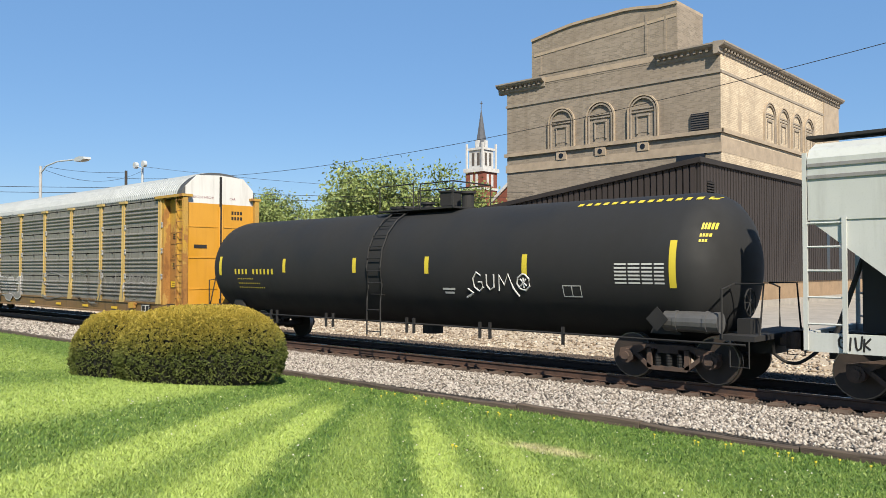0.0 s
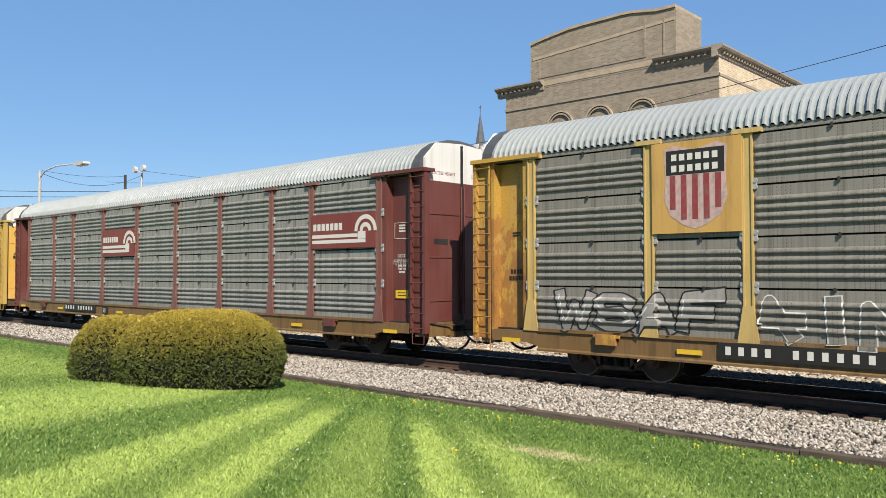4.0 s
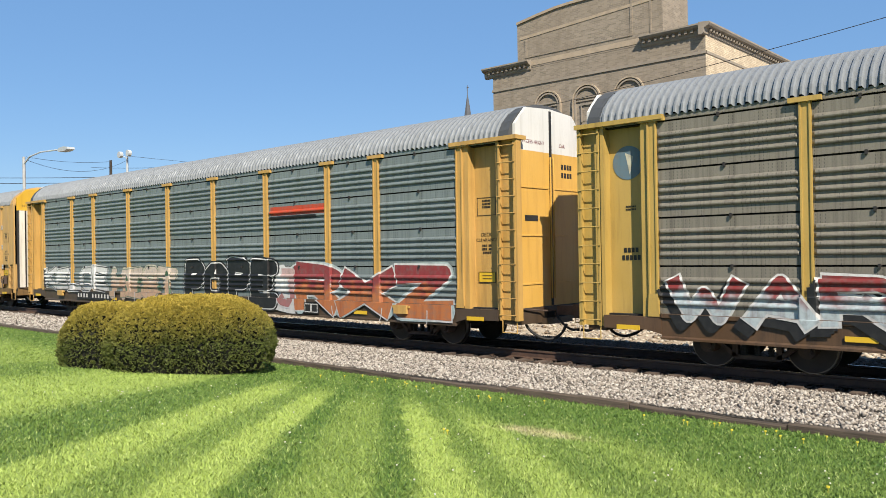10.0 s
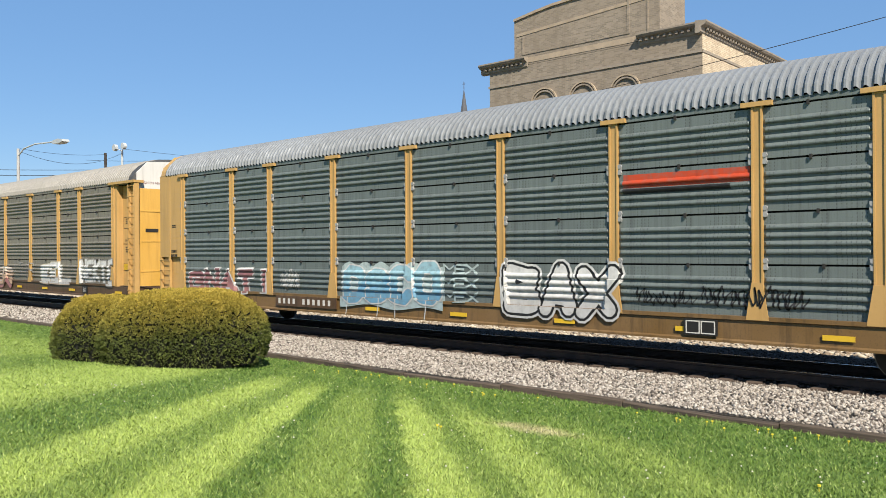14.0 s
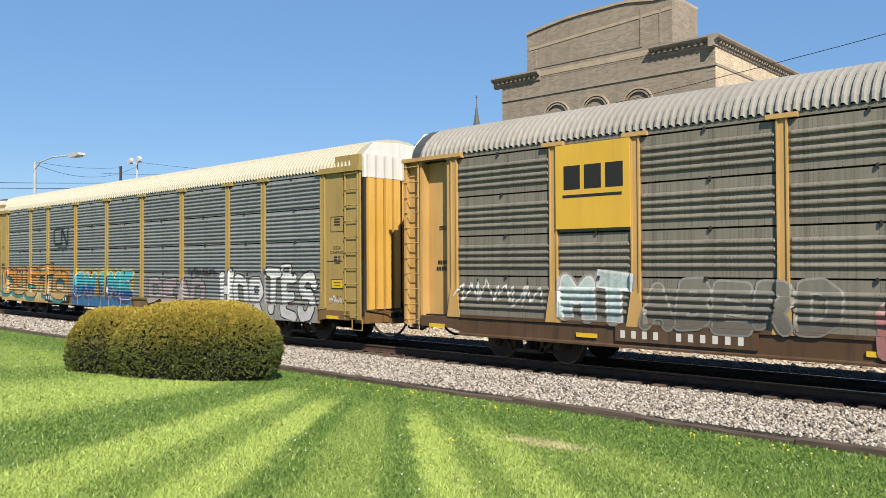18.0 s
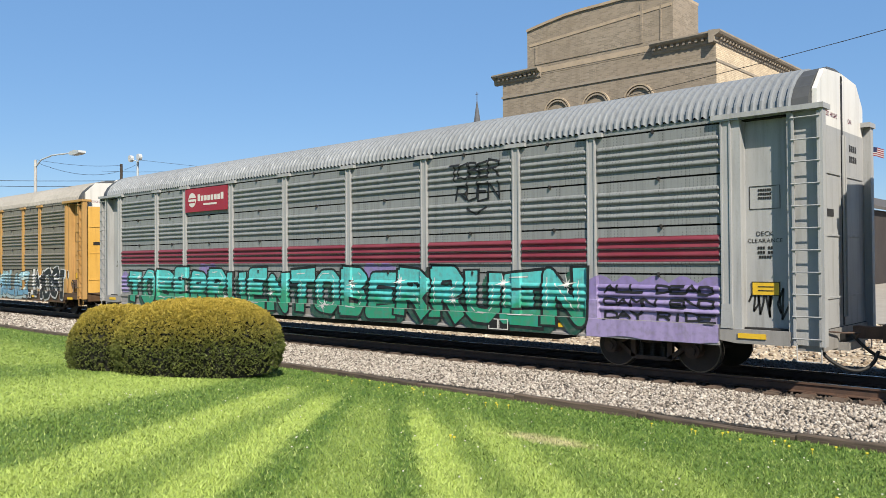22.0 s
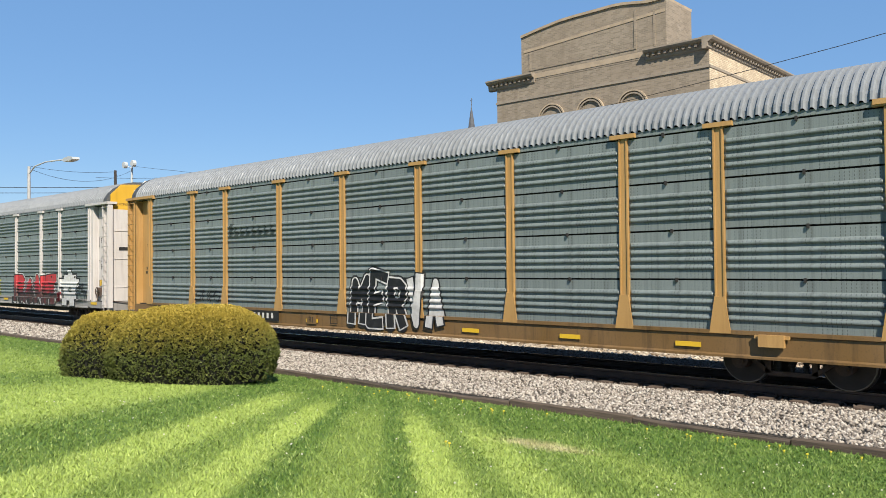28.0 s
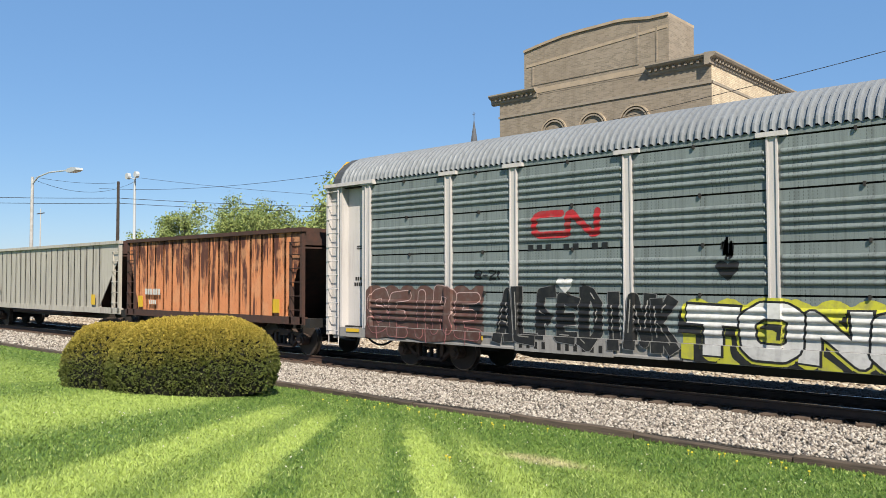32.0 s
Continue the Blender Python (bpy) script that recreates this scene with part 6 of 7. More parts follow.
def covered_hopper():
    """The car ahead of the tank car: only its rear end comes into view."""
    car = thing("covered_hopper", "pale greenish white covered hopper car with small tags", "railcar")
    n = 8.6
    MOVING.append((car, -33.38 + 9.55 + n + 0.7))
    bm = bmesh.new()
    prism(bm, [(-1.5, 3.05), (-1.52, 4.1), (-1.42, 4.25), (-1.1, 4.4), (0, 4.52), (1.1, 4.4), (1.42, 4.25), (1.52, 4.1), (1.5, 3.05)], "x", -n + 0.05, n - 0.05)
    body = part("body", bm, HOPPER, car)
    bm = bmesh.new()
    prism(bm, [(-n + 0.05, 3.06), (n - 0.05, 3.06), (n - 2.6, 1.0), (-n + 2.6, 1.0)], "y", -1.48, 1.48)
    part("hopper_slope", bm, HOPPER, car)
    for z in (3.75, 3.95):
        bm = bmesh.new()
        box(bm, -n + 0.05, n - 0.05, -1.54, -1.51, z, z + 0.06)
        part("side_stripe", bm, SILL_GREY, body)
    bm = bmesh.new()
    box(bm, -n - 0.1, n + 0.1, -1.1, -0.6, 4.5, 4.55)
    box(bm, -n - 0.1, n + 0.1, 0.6, 1.1, 4.5, 4.55)
    part("running_board", bm, BLACK, car)
    bm = bmesh.new()
    box(bm, -n - 0.1, n + 0.1, -1.48, -1.38, 0.83, 1.15)
    box(bm, -n - 0.1, n + 0.1, 1.38, 1.48, 0.83, 1.15)
    box(bm, -n - 0.1, -n, -1.48, 1.48, 0.83, 1.15)
    box(bm, n, n + 0.1, -1.48, 1.48, 0.83, 1.15)
    part("side_sill", bm, HOPPER, car)
    bm = bmesh.new()
    box(bm, -n, n, -0.3, 0.3, 0.6, 1.1)
    for s in (-1, 1):
        for k in range(2):
            tube(bm, [(s * (n - 0.3), -0.9 + 1.8 * k, 1.1), (s * (n - 0.9), -0.9 + 1.8 * k, 2.9)], 0.045, 6)
        box(bm, min(s * (n - 1.6), s * (n - 1.5)), max(s * (n - 1.6), s * (n - 1.5)), -1.2, 1.2, 1.0, 2.3)
    part("end_frame", bm, BLACK, car)
    # added black wedges that stand in for the shade below the sloping ends
    for s in (-1, 1):
        bm = bmesh.new()
        prism(bm, [(s * (n - 0.75), 1.16), (s * (n - 2.4), 1.16), (s * (n - 0.75), 2.55)], "y", -1.0, 1.0)
        part("end_bulkhead", bm, BLACK, car, "added dark wedge for the shade below the sloping end")
    for s in (-1, 1):
        for y in (-1.5, 1.5):
            bm = bmesh.new()
            for dx in (0.0, 0.62):
                box(bm, s * (n - dx) - 0.035, s * (n - dx) + 0.035, y - 0.03, y + 0.03, 0.85, 4.2 if dx == 0 else 3.1)
            lad = part("ladder", bm, HOPPER, car)
            bm = bmesh.new()
            tube(bm, [(min(s * n, s * (n - 0.62)), y, 0), (max(s * n, s * (n - 0.62)), y, 0)], 0.02, 6)
            me = mesh_of("rung", bm, HOPPER)
            for z in (1.3, 1.75, 2.2, 2.6, 3.0):
                piece("rung", me, lad, at=pose(0, 0, z))
        truck(car, s * (n - 1.55), 0.457)
        coupler(car, s * (n + 0.05), s)
    # scribbled tag on the sill
    bm = bmesh.new()
    for _, lines in paths("GIUK", -n + 0.5, -n + 1.0, 0.88, 1.10, 0.02, 5, 0.1):
        fat(bm, lines, 0.016, True)
    for v in bm.verts:
        v.co.y = -1.484 - v.co.y
    part("graffiti_tag", bm, INK, car, "thin black tag")["kind"] = "stuff"
    return car


def open_hopper(x, half, sheet, trim, label, ribs, rake=1.7, name="open_hopper"):
    """An open-top hopper car with outside ribs and open ends."""
    car = thing(name, label, "railcar", group="open hoppers at the end of the train")
    MOVING.append((car, x))
    top, low = 3.72, 1.15
    bx = half - 0.35                       # the body's end at the top
    sl = bx - rake                          # where its slope sheets meet the sides' foot
    for s in (-1, 1):
        y0, y1 = sorted((s * 1.42, s * 1.45))
        bm = bmesh.new()
        prism(bm, [(-bx, top - 0.1), (-bx, top - 0.55), (-sl, low), (sl, low), (bx, top - 0.55), (bx, top - 0.1)], "y", y0, y1)
        side = part("side_sheet", bm, sheet, car)
        bm = bmesh.new()
        y0, y1 = sorted((s * 1.38, s * 1.54))
        box(bm, -bx - 0.1, bx + 0.1, y0, y1, top - 0.12, top)
        part("top_chord", bm, trim, car)
        bm = bmesh.new()
        box(bm, -half + 0.2, half - 0.2, min(s * 1.36, s * 1.5), max(s * 1.36, s * 1.5), low - 0.22, low)
        part("side_sill", bm, trim, car)
        bm = bmesh.new()
        prism(bm, [(-0.05, 0.0), (-0.035, -0.09 * -s * -1), (0.035, -0.09 * -s * -1), (0.05, 0.0)], "z", low, top - 0.12)
        rib = mesh_of("rib", bm, sheet)
        for i in range(ribs):
            piece("rib", rib, side, at=pose(-sl + 2 * sl * i / (ribs - 1), s * 1.45, 0))
        for e in (-1, 1):
            bm = bmesh.new()
            box(bm, e * bx - 0.05, e * bx + 0.05, min(s * 1.38, s * 1.5), max(s * 1.38, s * 1.5), low - 0.2, top)
            box(bm, e * (bx - 0.5) - 0.04, e * (bx - 0.5) + 0.04, min(s * 1.38, s * 1.5), max(s * 1.38, s * 1.5), low - 0.2, top - 0.4)
            lad = part("ladder", bm, trim, car)
            bm = bmesh.new()
            tube(bm, [(min(e * bx, e * (bx - 0.5)), s * 1.53, 0), (max(e * bx, e * (bx - 0.5)), s * 1.53, 0)], 0.016, 6)
            me = mesh_of("rung", bm, trim)
            for z in (1.35, 1.75, 2.15, 2.55, 2.95, 3.3):
                piece("rung", me, lad, at=pose(0, 0, z))
    bm = bmesh.new()
    for e in (-1, 1):
        a, b, c = (e * bx, top - 0.5), (e * sl * 0.55, low - 0.3), 0.05
        prism(bm, [a, b, (b[0], b[1] - c), (a[0], a[1] - c)], "y", -1.42, 1.42)
        box(bm, min(e * bx, e * (bx - 0.06)), max(e * bx, e * (bx - 0.06)), -1.42, 1.42, top - 0.6, top)
    box(bm, -sl * 0.55, sl * 0.55, -1.3, 1.3, low - 0.4, low - 0.3)
    part("slope_sheet", bm, RUST_DARK, car, "rust-brown sloping end sheet")
    bm = bmesh.new()
    box(bm, -half, half, -0.32, 0.32, 0.6, 1.0)
    for e in (-1, 1):
        box(bm, min(e * half, e * (half - 0.2)), max(e * half, e * (half - 0.2)), -1.45, 1.45, 0.85, 1.1)
    part("underframe", bm, BLACK, car)
    for e in (-1, 1):
        truck(car, e * (half - 1.75), 0.457)
        coupler(car, e * (half - 0.1), e)
    for xx in (-sl + 0.3, sl - 0.3):
        bm = bmesh.new()
        box(bm, xx - 0.16, xx + 0.16, -1.56, -1.55, low + 0.1, low + 0.5)
        part("reflector", bm, REFLECT, car)
    marks(car, [("xxxxxx", 1.0), ("xxxx", 0.7)], INK_WHITE, pose(-sl + 1.2, -1.556, low + 0.55), 0.14)
    return car


tank_car()
covered_hopper()
open_hopper(-363.1, 5.55, RUST_RUNS, RUST_DARK, "rusty orange open hopper car with streaked ribbed sides", 16, 0.8)
open_hopper(-376.8, 8.1, GREY_BEIGE, GREY_BEIGE, "dusty beige-grey open hopper car with outside ribs", 22)
open_hopper(-393.1, 8.1, GREY_BEIGE, GREY_BEIGE, "dusty beige-grey open hopper car with outside ribs", 22)



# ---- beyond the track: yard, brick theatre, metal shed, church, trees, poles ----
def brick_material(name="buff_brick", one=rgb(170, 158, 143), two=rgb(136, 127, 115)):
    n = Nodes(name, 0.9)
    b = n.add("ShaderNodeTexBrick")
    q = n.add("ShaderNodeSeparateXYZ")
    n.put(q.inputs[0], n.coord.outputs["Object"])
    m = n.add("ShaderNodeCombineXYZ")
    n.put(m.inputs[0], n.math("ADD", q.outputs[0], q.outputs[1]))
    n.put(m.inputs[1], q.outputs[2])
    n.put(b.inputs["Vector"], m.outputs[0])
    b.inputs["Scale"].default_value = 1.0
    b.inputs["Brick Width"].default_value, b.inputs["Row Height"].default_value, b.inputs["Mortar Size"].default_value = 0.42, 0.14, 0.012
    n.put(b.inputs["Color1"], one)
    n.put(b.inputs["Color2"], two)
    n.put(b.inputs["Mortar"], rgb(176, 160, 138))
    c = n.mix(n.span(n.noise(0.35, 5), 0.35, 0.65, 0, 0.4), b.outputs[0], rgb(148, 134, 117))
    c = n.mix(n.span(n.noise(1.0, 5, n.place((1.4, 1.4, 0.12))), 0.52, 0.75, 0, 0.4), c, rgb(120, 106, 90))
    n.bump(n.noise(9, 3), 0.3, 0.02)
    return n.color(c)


def stone_material(name, base):
    n = Nodes(name, 0.85)
    c = n.mix(n.span(n.noise(1.5, 5), 0.35, 0.7), base, tuple(x * 0.75 for x in base))
    c = n.mix(n.span(n.noise(20, 3), 0.5, 0.8, 0, 0.4), c, tuple(x * 0.5 for x in base))
    return n.color(c)


# two tones of one brick: the side's stronger sunlight is put into the paler
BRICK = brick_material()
SUNLIT_BRICK = brick_material("pale_sunlit_brick", rgb(242, 224, 194), rgb(216, 196, 168))
LIMESTONE = stone_material("limestone_trim", rgb(194, 176, 153))
CORNICE = stone_material("grey_terracotta", rgb(172, 160, 145))
DARK_WINDOW = Nodes("dark_window", 0.15).color(rgb(28, 26, 26))
VENT_METAL = paint("grey_louvre", rgb(92, 84, 76), rgb(50, 44, 40))
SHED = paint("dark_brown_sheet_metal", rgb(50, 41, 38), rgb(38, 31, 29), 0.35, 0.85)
SHED_TRIM_SHADE = paint("brown_trim_and_groove_shade", rgb(34, 27, 25), rgb(24, 20, 18), 0.3, 0.85)
TAN_WALL = stone_material("tan_masonry", rgb(176, 148, 116))
CONCRETE = stone_material("pale_concrete", rgb(186, 178, 166))
RED_BRICK = stone_material("red_brick", rgb(146, 82, 62))
WHITE_TRIM = stone_material("white_painted_wood", rgb(226, 226, 224))
SLATE = stone_material("slate_spire", rgb(98, 102, 110))


def make_rubble():
    n = Nodes("tan_rubble", 0.95)
    c = n.mix(n.island(), rgb(128, 108, 88), rgb(232, 220, 200))
    return n.color(n.mix(n.span(n.noise(12, 4), 0.45, 0.7, 0, 0.5), c, rgb(112, 94, 76)))


RUBBLE = make_rubble()
ROOF_TAR = stone_material("roof_felt", rgb(96, 92, 90))


def build_theatre():
    t = thing("theatre", "tall buff-brick theatre with blind arches and a stepped parapet", "building")
    Y, X0, X1, YB = 58.0, -45.4, -25.1, 86.0
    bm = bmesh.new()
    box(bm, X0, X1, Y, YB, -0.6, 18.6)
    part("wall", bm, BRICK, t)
    # thin sheet in the paler tone over the sunlit side
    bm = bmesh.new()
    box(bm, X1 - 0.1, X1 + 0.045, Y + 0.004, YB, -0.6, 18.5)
    part("face_wall", bm, SUNLIT_BRICK, t, "paler brick, the side's stronger sunlight in its colour")
    bm = bmesh.new()
    box(bm, X0 + 0.4, X1 - 0.4, Y + 0.4, YB - 0.4, 18.6, 18.9)
    part("flat_roof", bm, ROOF_TAR, t)
    # stage house, its front in the facade's plane, with a stepped gable
    bm = bmesh.new()
    steps = [(-42.55, 18.6), (-42.55, 22.62), (-40.5, 22.95), (-38.4, 23.22), (-36.7, 23.3), (-34.8, 23.32), (-33.2, 23.36), (-32.2, 23.3), (-30.1, 22.98), (-28.5, 22.98), (-28.5, 18.6)]
    prism(bm, steps, "y", Y - 0.02, Y + 4.5)
    tower = part("stage_house", bm, BRICK, t)
    for a, b in zip(steps[1:-2], steps[2:-1]):
        bm = bmesh.new()
        prism(bm, [a, b, (b[0], b[1] + 0.22), (a[0], a[1] + 0.22)], "y", Y - 0.15, Y + 4.6)
        part("coping", bm, LIMESTONE, tower)
    bm = bmesh.new()
    prism(bm, [(-42.3, 21.2), (-28.6, 22.0), (-28.6, 22.25), (-42.3, 21.45)], "y", Y - 0.06, Y)
    part("string_course", bm, LIMESTONE, tower)
    for x0, x1, z0, z1 in ((-41.7, -41.5, 19.5, 21.15), (-31.3, -31.1, 19.5, 22.7), (-41.5, -31.3, 19.5, 19.62), (-29.6, -29.45, 19.4, 22.3)):
        bm = bmesh.new()
        box(bm, x0, x1, Y - 0.07, Y - 0.015, z0, z1)
        part("brick_border", bm, BRICK, tower)
    # cornices on the two wings, with dentils, running round the corner
    for x0, x1 in ((-46.3, -41.1), (-30.3, X1 - 0.3)):
        bm = bmesh.new()
        prism(bm, [(Y - 0.02, 18.35), (Y - 0.12, 18.45), (Y - 0.16, 18.8), (Y - 0.5, 18.95), (Y - 0.6, 19.1), (Y - 0.6, 19.22), (Y + 0.3, 19.3), (Y + 0.3, 18.35)], "x", x0, x1)
        part("cornice", bm, CORNICE, t)
    bm = bmesh.new()
    prism(bm, [(X1 - 0.3, 18.35), (X1 + 0.02, 18.35), (X1 + 0.12, 18.45), (X1 + 0.16, 18.8), (X1 + 0.5, 18.95), (X1 + 0.6, 19.1), (X1 + 0.6, 19.22), (X1 - 0.3, 19.3)], "y", Y - 0.6, YB + 0.5)
    part("cornice", bm, CORNICE, t)
    bm = bmesh.new()
    box(bm, -0.10, 0.10, -0.34, -0.12, -0.02, 0.2)
    den = mesh_of("dentil", bm, CORNICE)
    for i in range(9):
        piece("dentil", den, t, at=pose(-45.6 + 0.5 * i, Y - 0.02, 18.66))
    for i in range(10):
        piece("dentil", den, t, at=pose(-30.0 + 0.5 * i, Y - 0.02, 18.66))
    for i in range(50):
        piece("dentil", den, t, at=pose(X1 + 0.02, Y + 0.3 + 0.55 * i, 18.66, 0, 0, 90))

    def band(z0, z1, out, material, x0=X0, x1=X1, name="string_course"):
        bm = bmesh.new()
        box(bm, x0 - out, x1 + out, Y - out, Y, z0, z1)
        part(name, bm, material, t)

    def side_band(z0, z1, out, material):
        bm = bmesh.new()
        box(bm, X1, X1 + out, Y - out + 0.004, YB, z0, z1)
        part("string_course", bm, material, t)
    band(17.0, 17.2, 0.09, CORNICE)
    band(12.45, 12.75, 0.22, LIMESTONE)
    band(11.0, 11.7, 0.10, LIMESTONE)
    band(18.75, 19.2, 0.05, LIMESTONE, -41.1, -30.3)
    side_band(17.0, 17.2, 0.09, CORNICE)
    side_band(12.45, 12.75, 0.22, LIMESTONE)
    side_band(11.0, 12.2, 0.06, LIMESTONE)
    bm = bmesh.new()
    box(bm, X1 + 0.004, X1 + 0.14, 81.5, YB, -0.6, 18.3)
    part("corner_pier", bm, LIMESTONE, t)

    def arch(cx, half, z0, spring, top, flat):
        """A blind arch: moulded ring, inner panel and a small bricked-up window. flat maps (along, out, z) to the wall."""
        def ring(r0, r1, out, material, name):
            bm = bmesh.new()
            n = 14
            rise = top - spring
            prof = []
            for r in (r0, r1):
                k = r / half
                prof.append([(-r, z0)] + [(-r * math.cos(math.pi * i / n), spring + rise * k * math.sin(math.pi * i / n)) for i in range(n + 1)] + [(r, z0)])
            inner, outer = prof
            vs = [[bm.verts.new(flat(cx + a, o, z)) for a, z in line] for line, o in ((inner, 0.0), (inner, out), (outer, out), (outer, 0.0))]
            for p, q in zip(vs, vs[1:]):
                for i in range(len(inner) - 1):
                    bm.faces.new((p[i], p[i + 1], q[i + 1], q[i]))
            part(name, bm, material, t)
        ring(half * 0.80, half * 0.90, 0.16, CORNICE, "arch_ring")
        ring(half * 0.97, half * 1.06, 0.20, LIMESTONE, "arch_moulding")
        for z in (spring - 0.05, spring + 0.2):
            bm = bmesh.new()
            c = [flat(cx - half * 0.8, 0, z), flat(cx + half * 0.8, 0.1, z + 0.12)]
            lo, hi = [min(a, b) for a, b in zip(*c)], [max(a, b) for a, b in zip(*c)]
            box(bm, lo[0], hi[0], lo[1], hi[1], lo[2], hi[2])
            part("arch_lintel", bm, CORNICE, t)
        w = half * 0.36
        for a0, a1, z1, z2, out, mt, nm in ((-w, w, z0 + 0.45, z0 + 1.75, 0.03, BRICK, "blind_window"), (-w - 0.12, w + 0.12, z0 + 1.75, z0 + 1.95, 0.14, CORNICE, "window_head"), (-w - 0.1, -w, z0 + 0.35, z0 + 1.75, 0.12, CORNICE, "window_jamb"), (w, w + 0.1, z0 + 0.35, z0 + 1.75, 0.12, CORNICE, "window_jamb")):
            c = [flat(cx + a0, 0, z1), flat(cx + a1, out, z2)]
            lo, hi = [min(a, b) for a, b in zip(*c)], [max(a, b) for a, b in zip(*c)]
            bm = bmesh.new()
            box(bm, lo[0], hi[0], lo[1], hi[1], lo[2], hi[2])
            part(nm, bm, DARK_WINDOW if nm == "blind_window" and cx > 0 else mt, t)
    for cx in (-39.35, -35.45, -31.5):
        arch(cx, 1.3, 12.75, 14.9, 16.2, lambda a, o, z: (a, Y - o, z))
        bm = bmesh.new()
        box(bm, cx - 0.5, cx + 0.5, Y - 0.16, Y, 11.7, 12.4)
        blk = part("medallion_block", bm, LIMESTONE, t)
        bm = bmesh.new()
        disc(bm, (cx, Y - 0.17, 12.05), "y", 0.22, -0.02, 0.02, 12)
        part("medallion", bm, DARK_WINDOW, blk)
    for cy in (67.6, 70.8, 74.0, 77.2):
        arch(cy, 1.25, 12.75, 14.9, 16.1, lambda a, o, z: (X1 + o, a, z))
    for cy in (61.5,):
        bm = bmesh.new()
        box(bm, X1, X1 + 0.05, cy - 0.3, cy + 0.3, 12.9, 14.4)
        part("window", bm, LIMESTONE, t)
    bm = bmesh.new()
    box(bm, -27.4, -26.0, Y - 0.12, Y, 12.8, 14.1)
    v = part("louvre", bm, DARK_WINDOW, t)
    for i in range(7):
        bm = bmesh.new()
        box(bm, -27.4, -26.0, Y - 0.2, Y - 0.1, 12.85 + 0.18 * i, 12.93 + 0.18 * i)
        part("slat", bm, VENT_METAL, v)
    bm = bmesh.new()
    box(bm, -28.6, -26.3, Y - 0.08, Y, 9.6, 11.2)
    part("doorway", bm, DARK_WINDOW, t)


def build_shed():
    s = thing("metal_shed", "long dark brown ribbed-metal building on a tan masonry base", "building")
    X, Y = -20.4, 44.0
    bm = bmesh.new()
    prism(bm, [(X, 1.32), (X, 8.4), (-50, 4.6), (-50, 1.32)], "y", Y, Y + 33)
    part("wall", bm, SHED_TRIM_SHADE, s)
    bm = bmesh.new()
    prism(bm, [(X + 0.25, 8.4), (X + 0.25, 8.7), (-50.3, 4.85), (-50.3, 4.6)], "y", Y - 0.25, Y + 33.2)
    part("roof", bm, SHED_TRIM_SHADE, s)
    bm = bmesh.new()
    box(bm, -50, X - 0.02, Y + 0.02, Y + 33, -0.6, 1.32)
    part("base_wall", bm, TAN_WALL, s)
    bm = bmesh.new()
    box(bm, -50.2, X + 0.35, Y - 0.35, Y + 33.3, -0.6, 0.12)
    part("plinth", bm, CONCRETE, s)
    bm = bmesh.new()
    prism(bm, [(-0.15, 0.0), (-0.15, -0.10), (0.15, -0.10), (0.15, 0.0)], "z", 0.0, 1.0)
    rib = mesh_of("rib", bm, SHED)
    # the grooves' shade is put into each pan's flanks as a darker brown
    rib.materials.append(SHED_TRIM_SHADE)
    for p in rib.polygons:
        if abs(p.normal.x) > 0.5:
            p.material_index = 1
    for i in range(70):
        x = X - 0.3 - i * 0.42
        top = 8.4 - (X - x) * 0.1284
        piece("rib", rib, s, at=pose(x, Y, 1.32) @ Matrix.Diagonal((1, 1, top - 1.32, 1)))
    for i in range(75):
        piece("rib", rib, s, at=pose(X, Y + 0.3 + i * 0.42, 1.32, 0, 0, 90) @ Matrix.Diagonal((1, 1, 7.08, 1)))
    bm = bmesh.new()
    box(bm, X - 6, X - 0.05, Y + 33.02, Y + 67, -0.6, 6.6)
    part("annex_wall", bm, SHED, s)
    bm = bmesh.new()
    prism(bm, [(X + 0.5, 6.6), (X + 0.5, 6.9), (X - 6, 9.3), (X - 6, 9.0)], "y", Y + 33.3, Y + 67.4)
    part("annex_roof", bm, ROOF_TAR, s)
    for y in (22.5, 25.5, 30.0):
        bm = bmesh.new()
        box(bm, X + 0.09, X + 0.125, Y + y, Y + y + 0.7, 1.9, 5.2)
        part("window", bm, DARK_WINDOW, s)
    bm = bmesh.new()
    box(bm, X, X + 0.1, Y + 0.9, Y + 1.9, 6.4, 7.4)
    v = part("vent", bm, INSIDE, s)
    for i in range(6):
        bm = bmesh.new()
        box(bm, X + 0.06, X + 0.16, Y + 0.9, Y + 1.9, 6.45 + 0.16 * i, 6.53 + 0.16 * i)
        part("slat", bm, SHED_TRIM_SHADE, v)


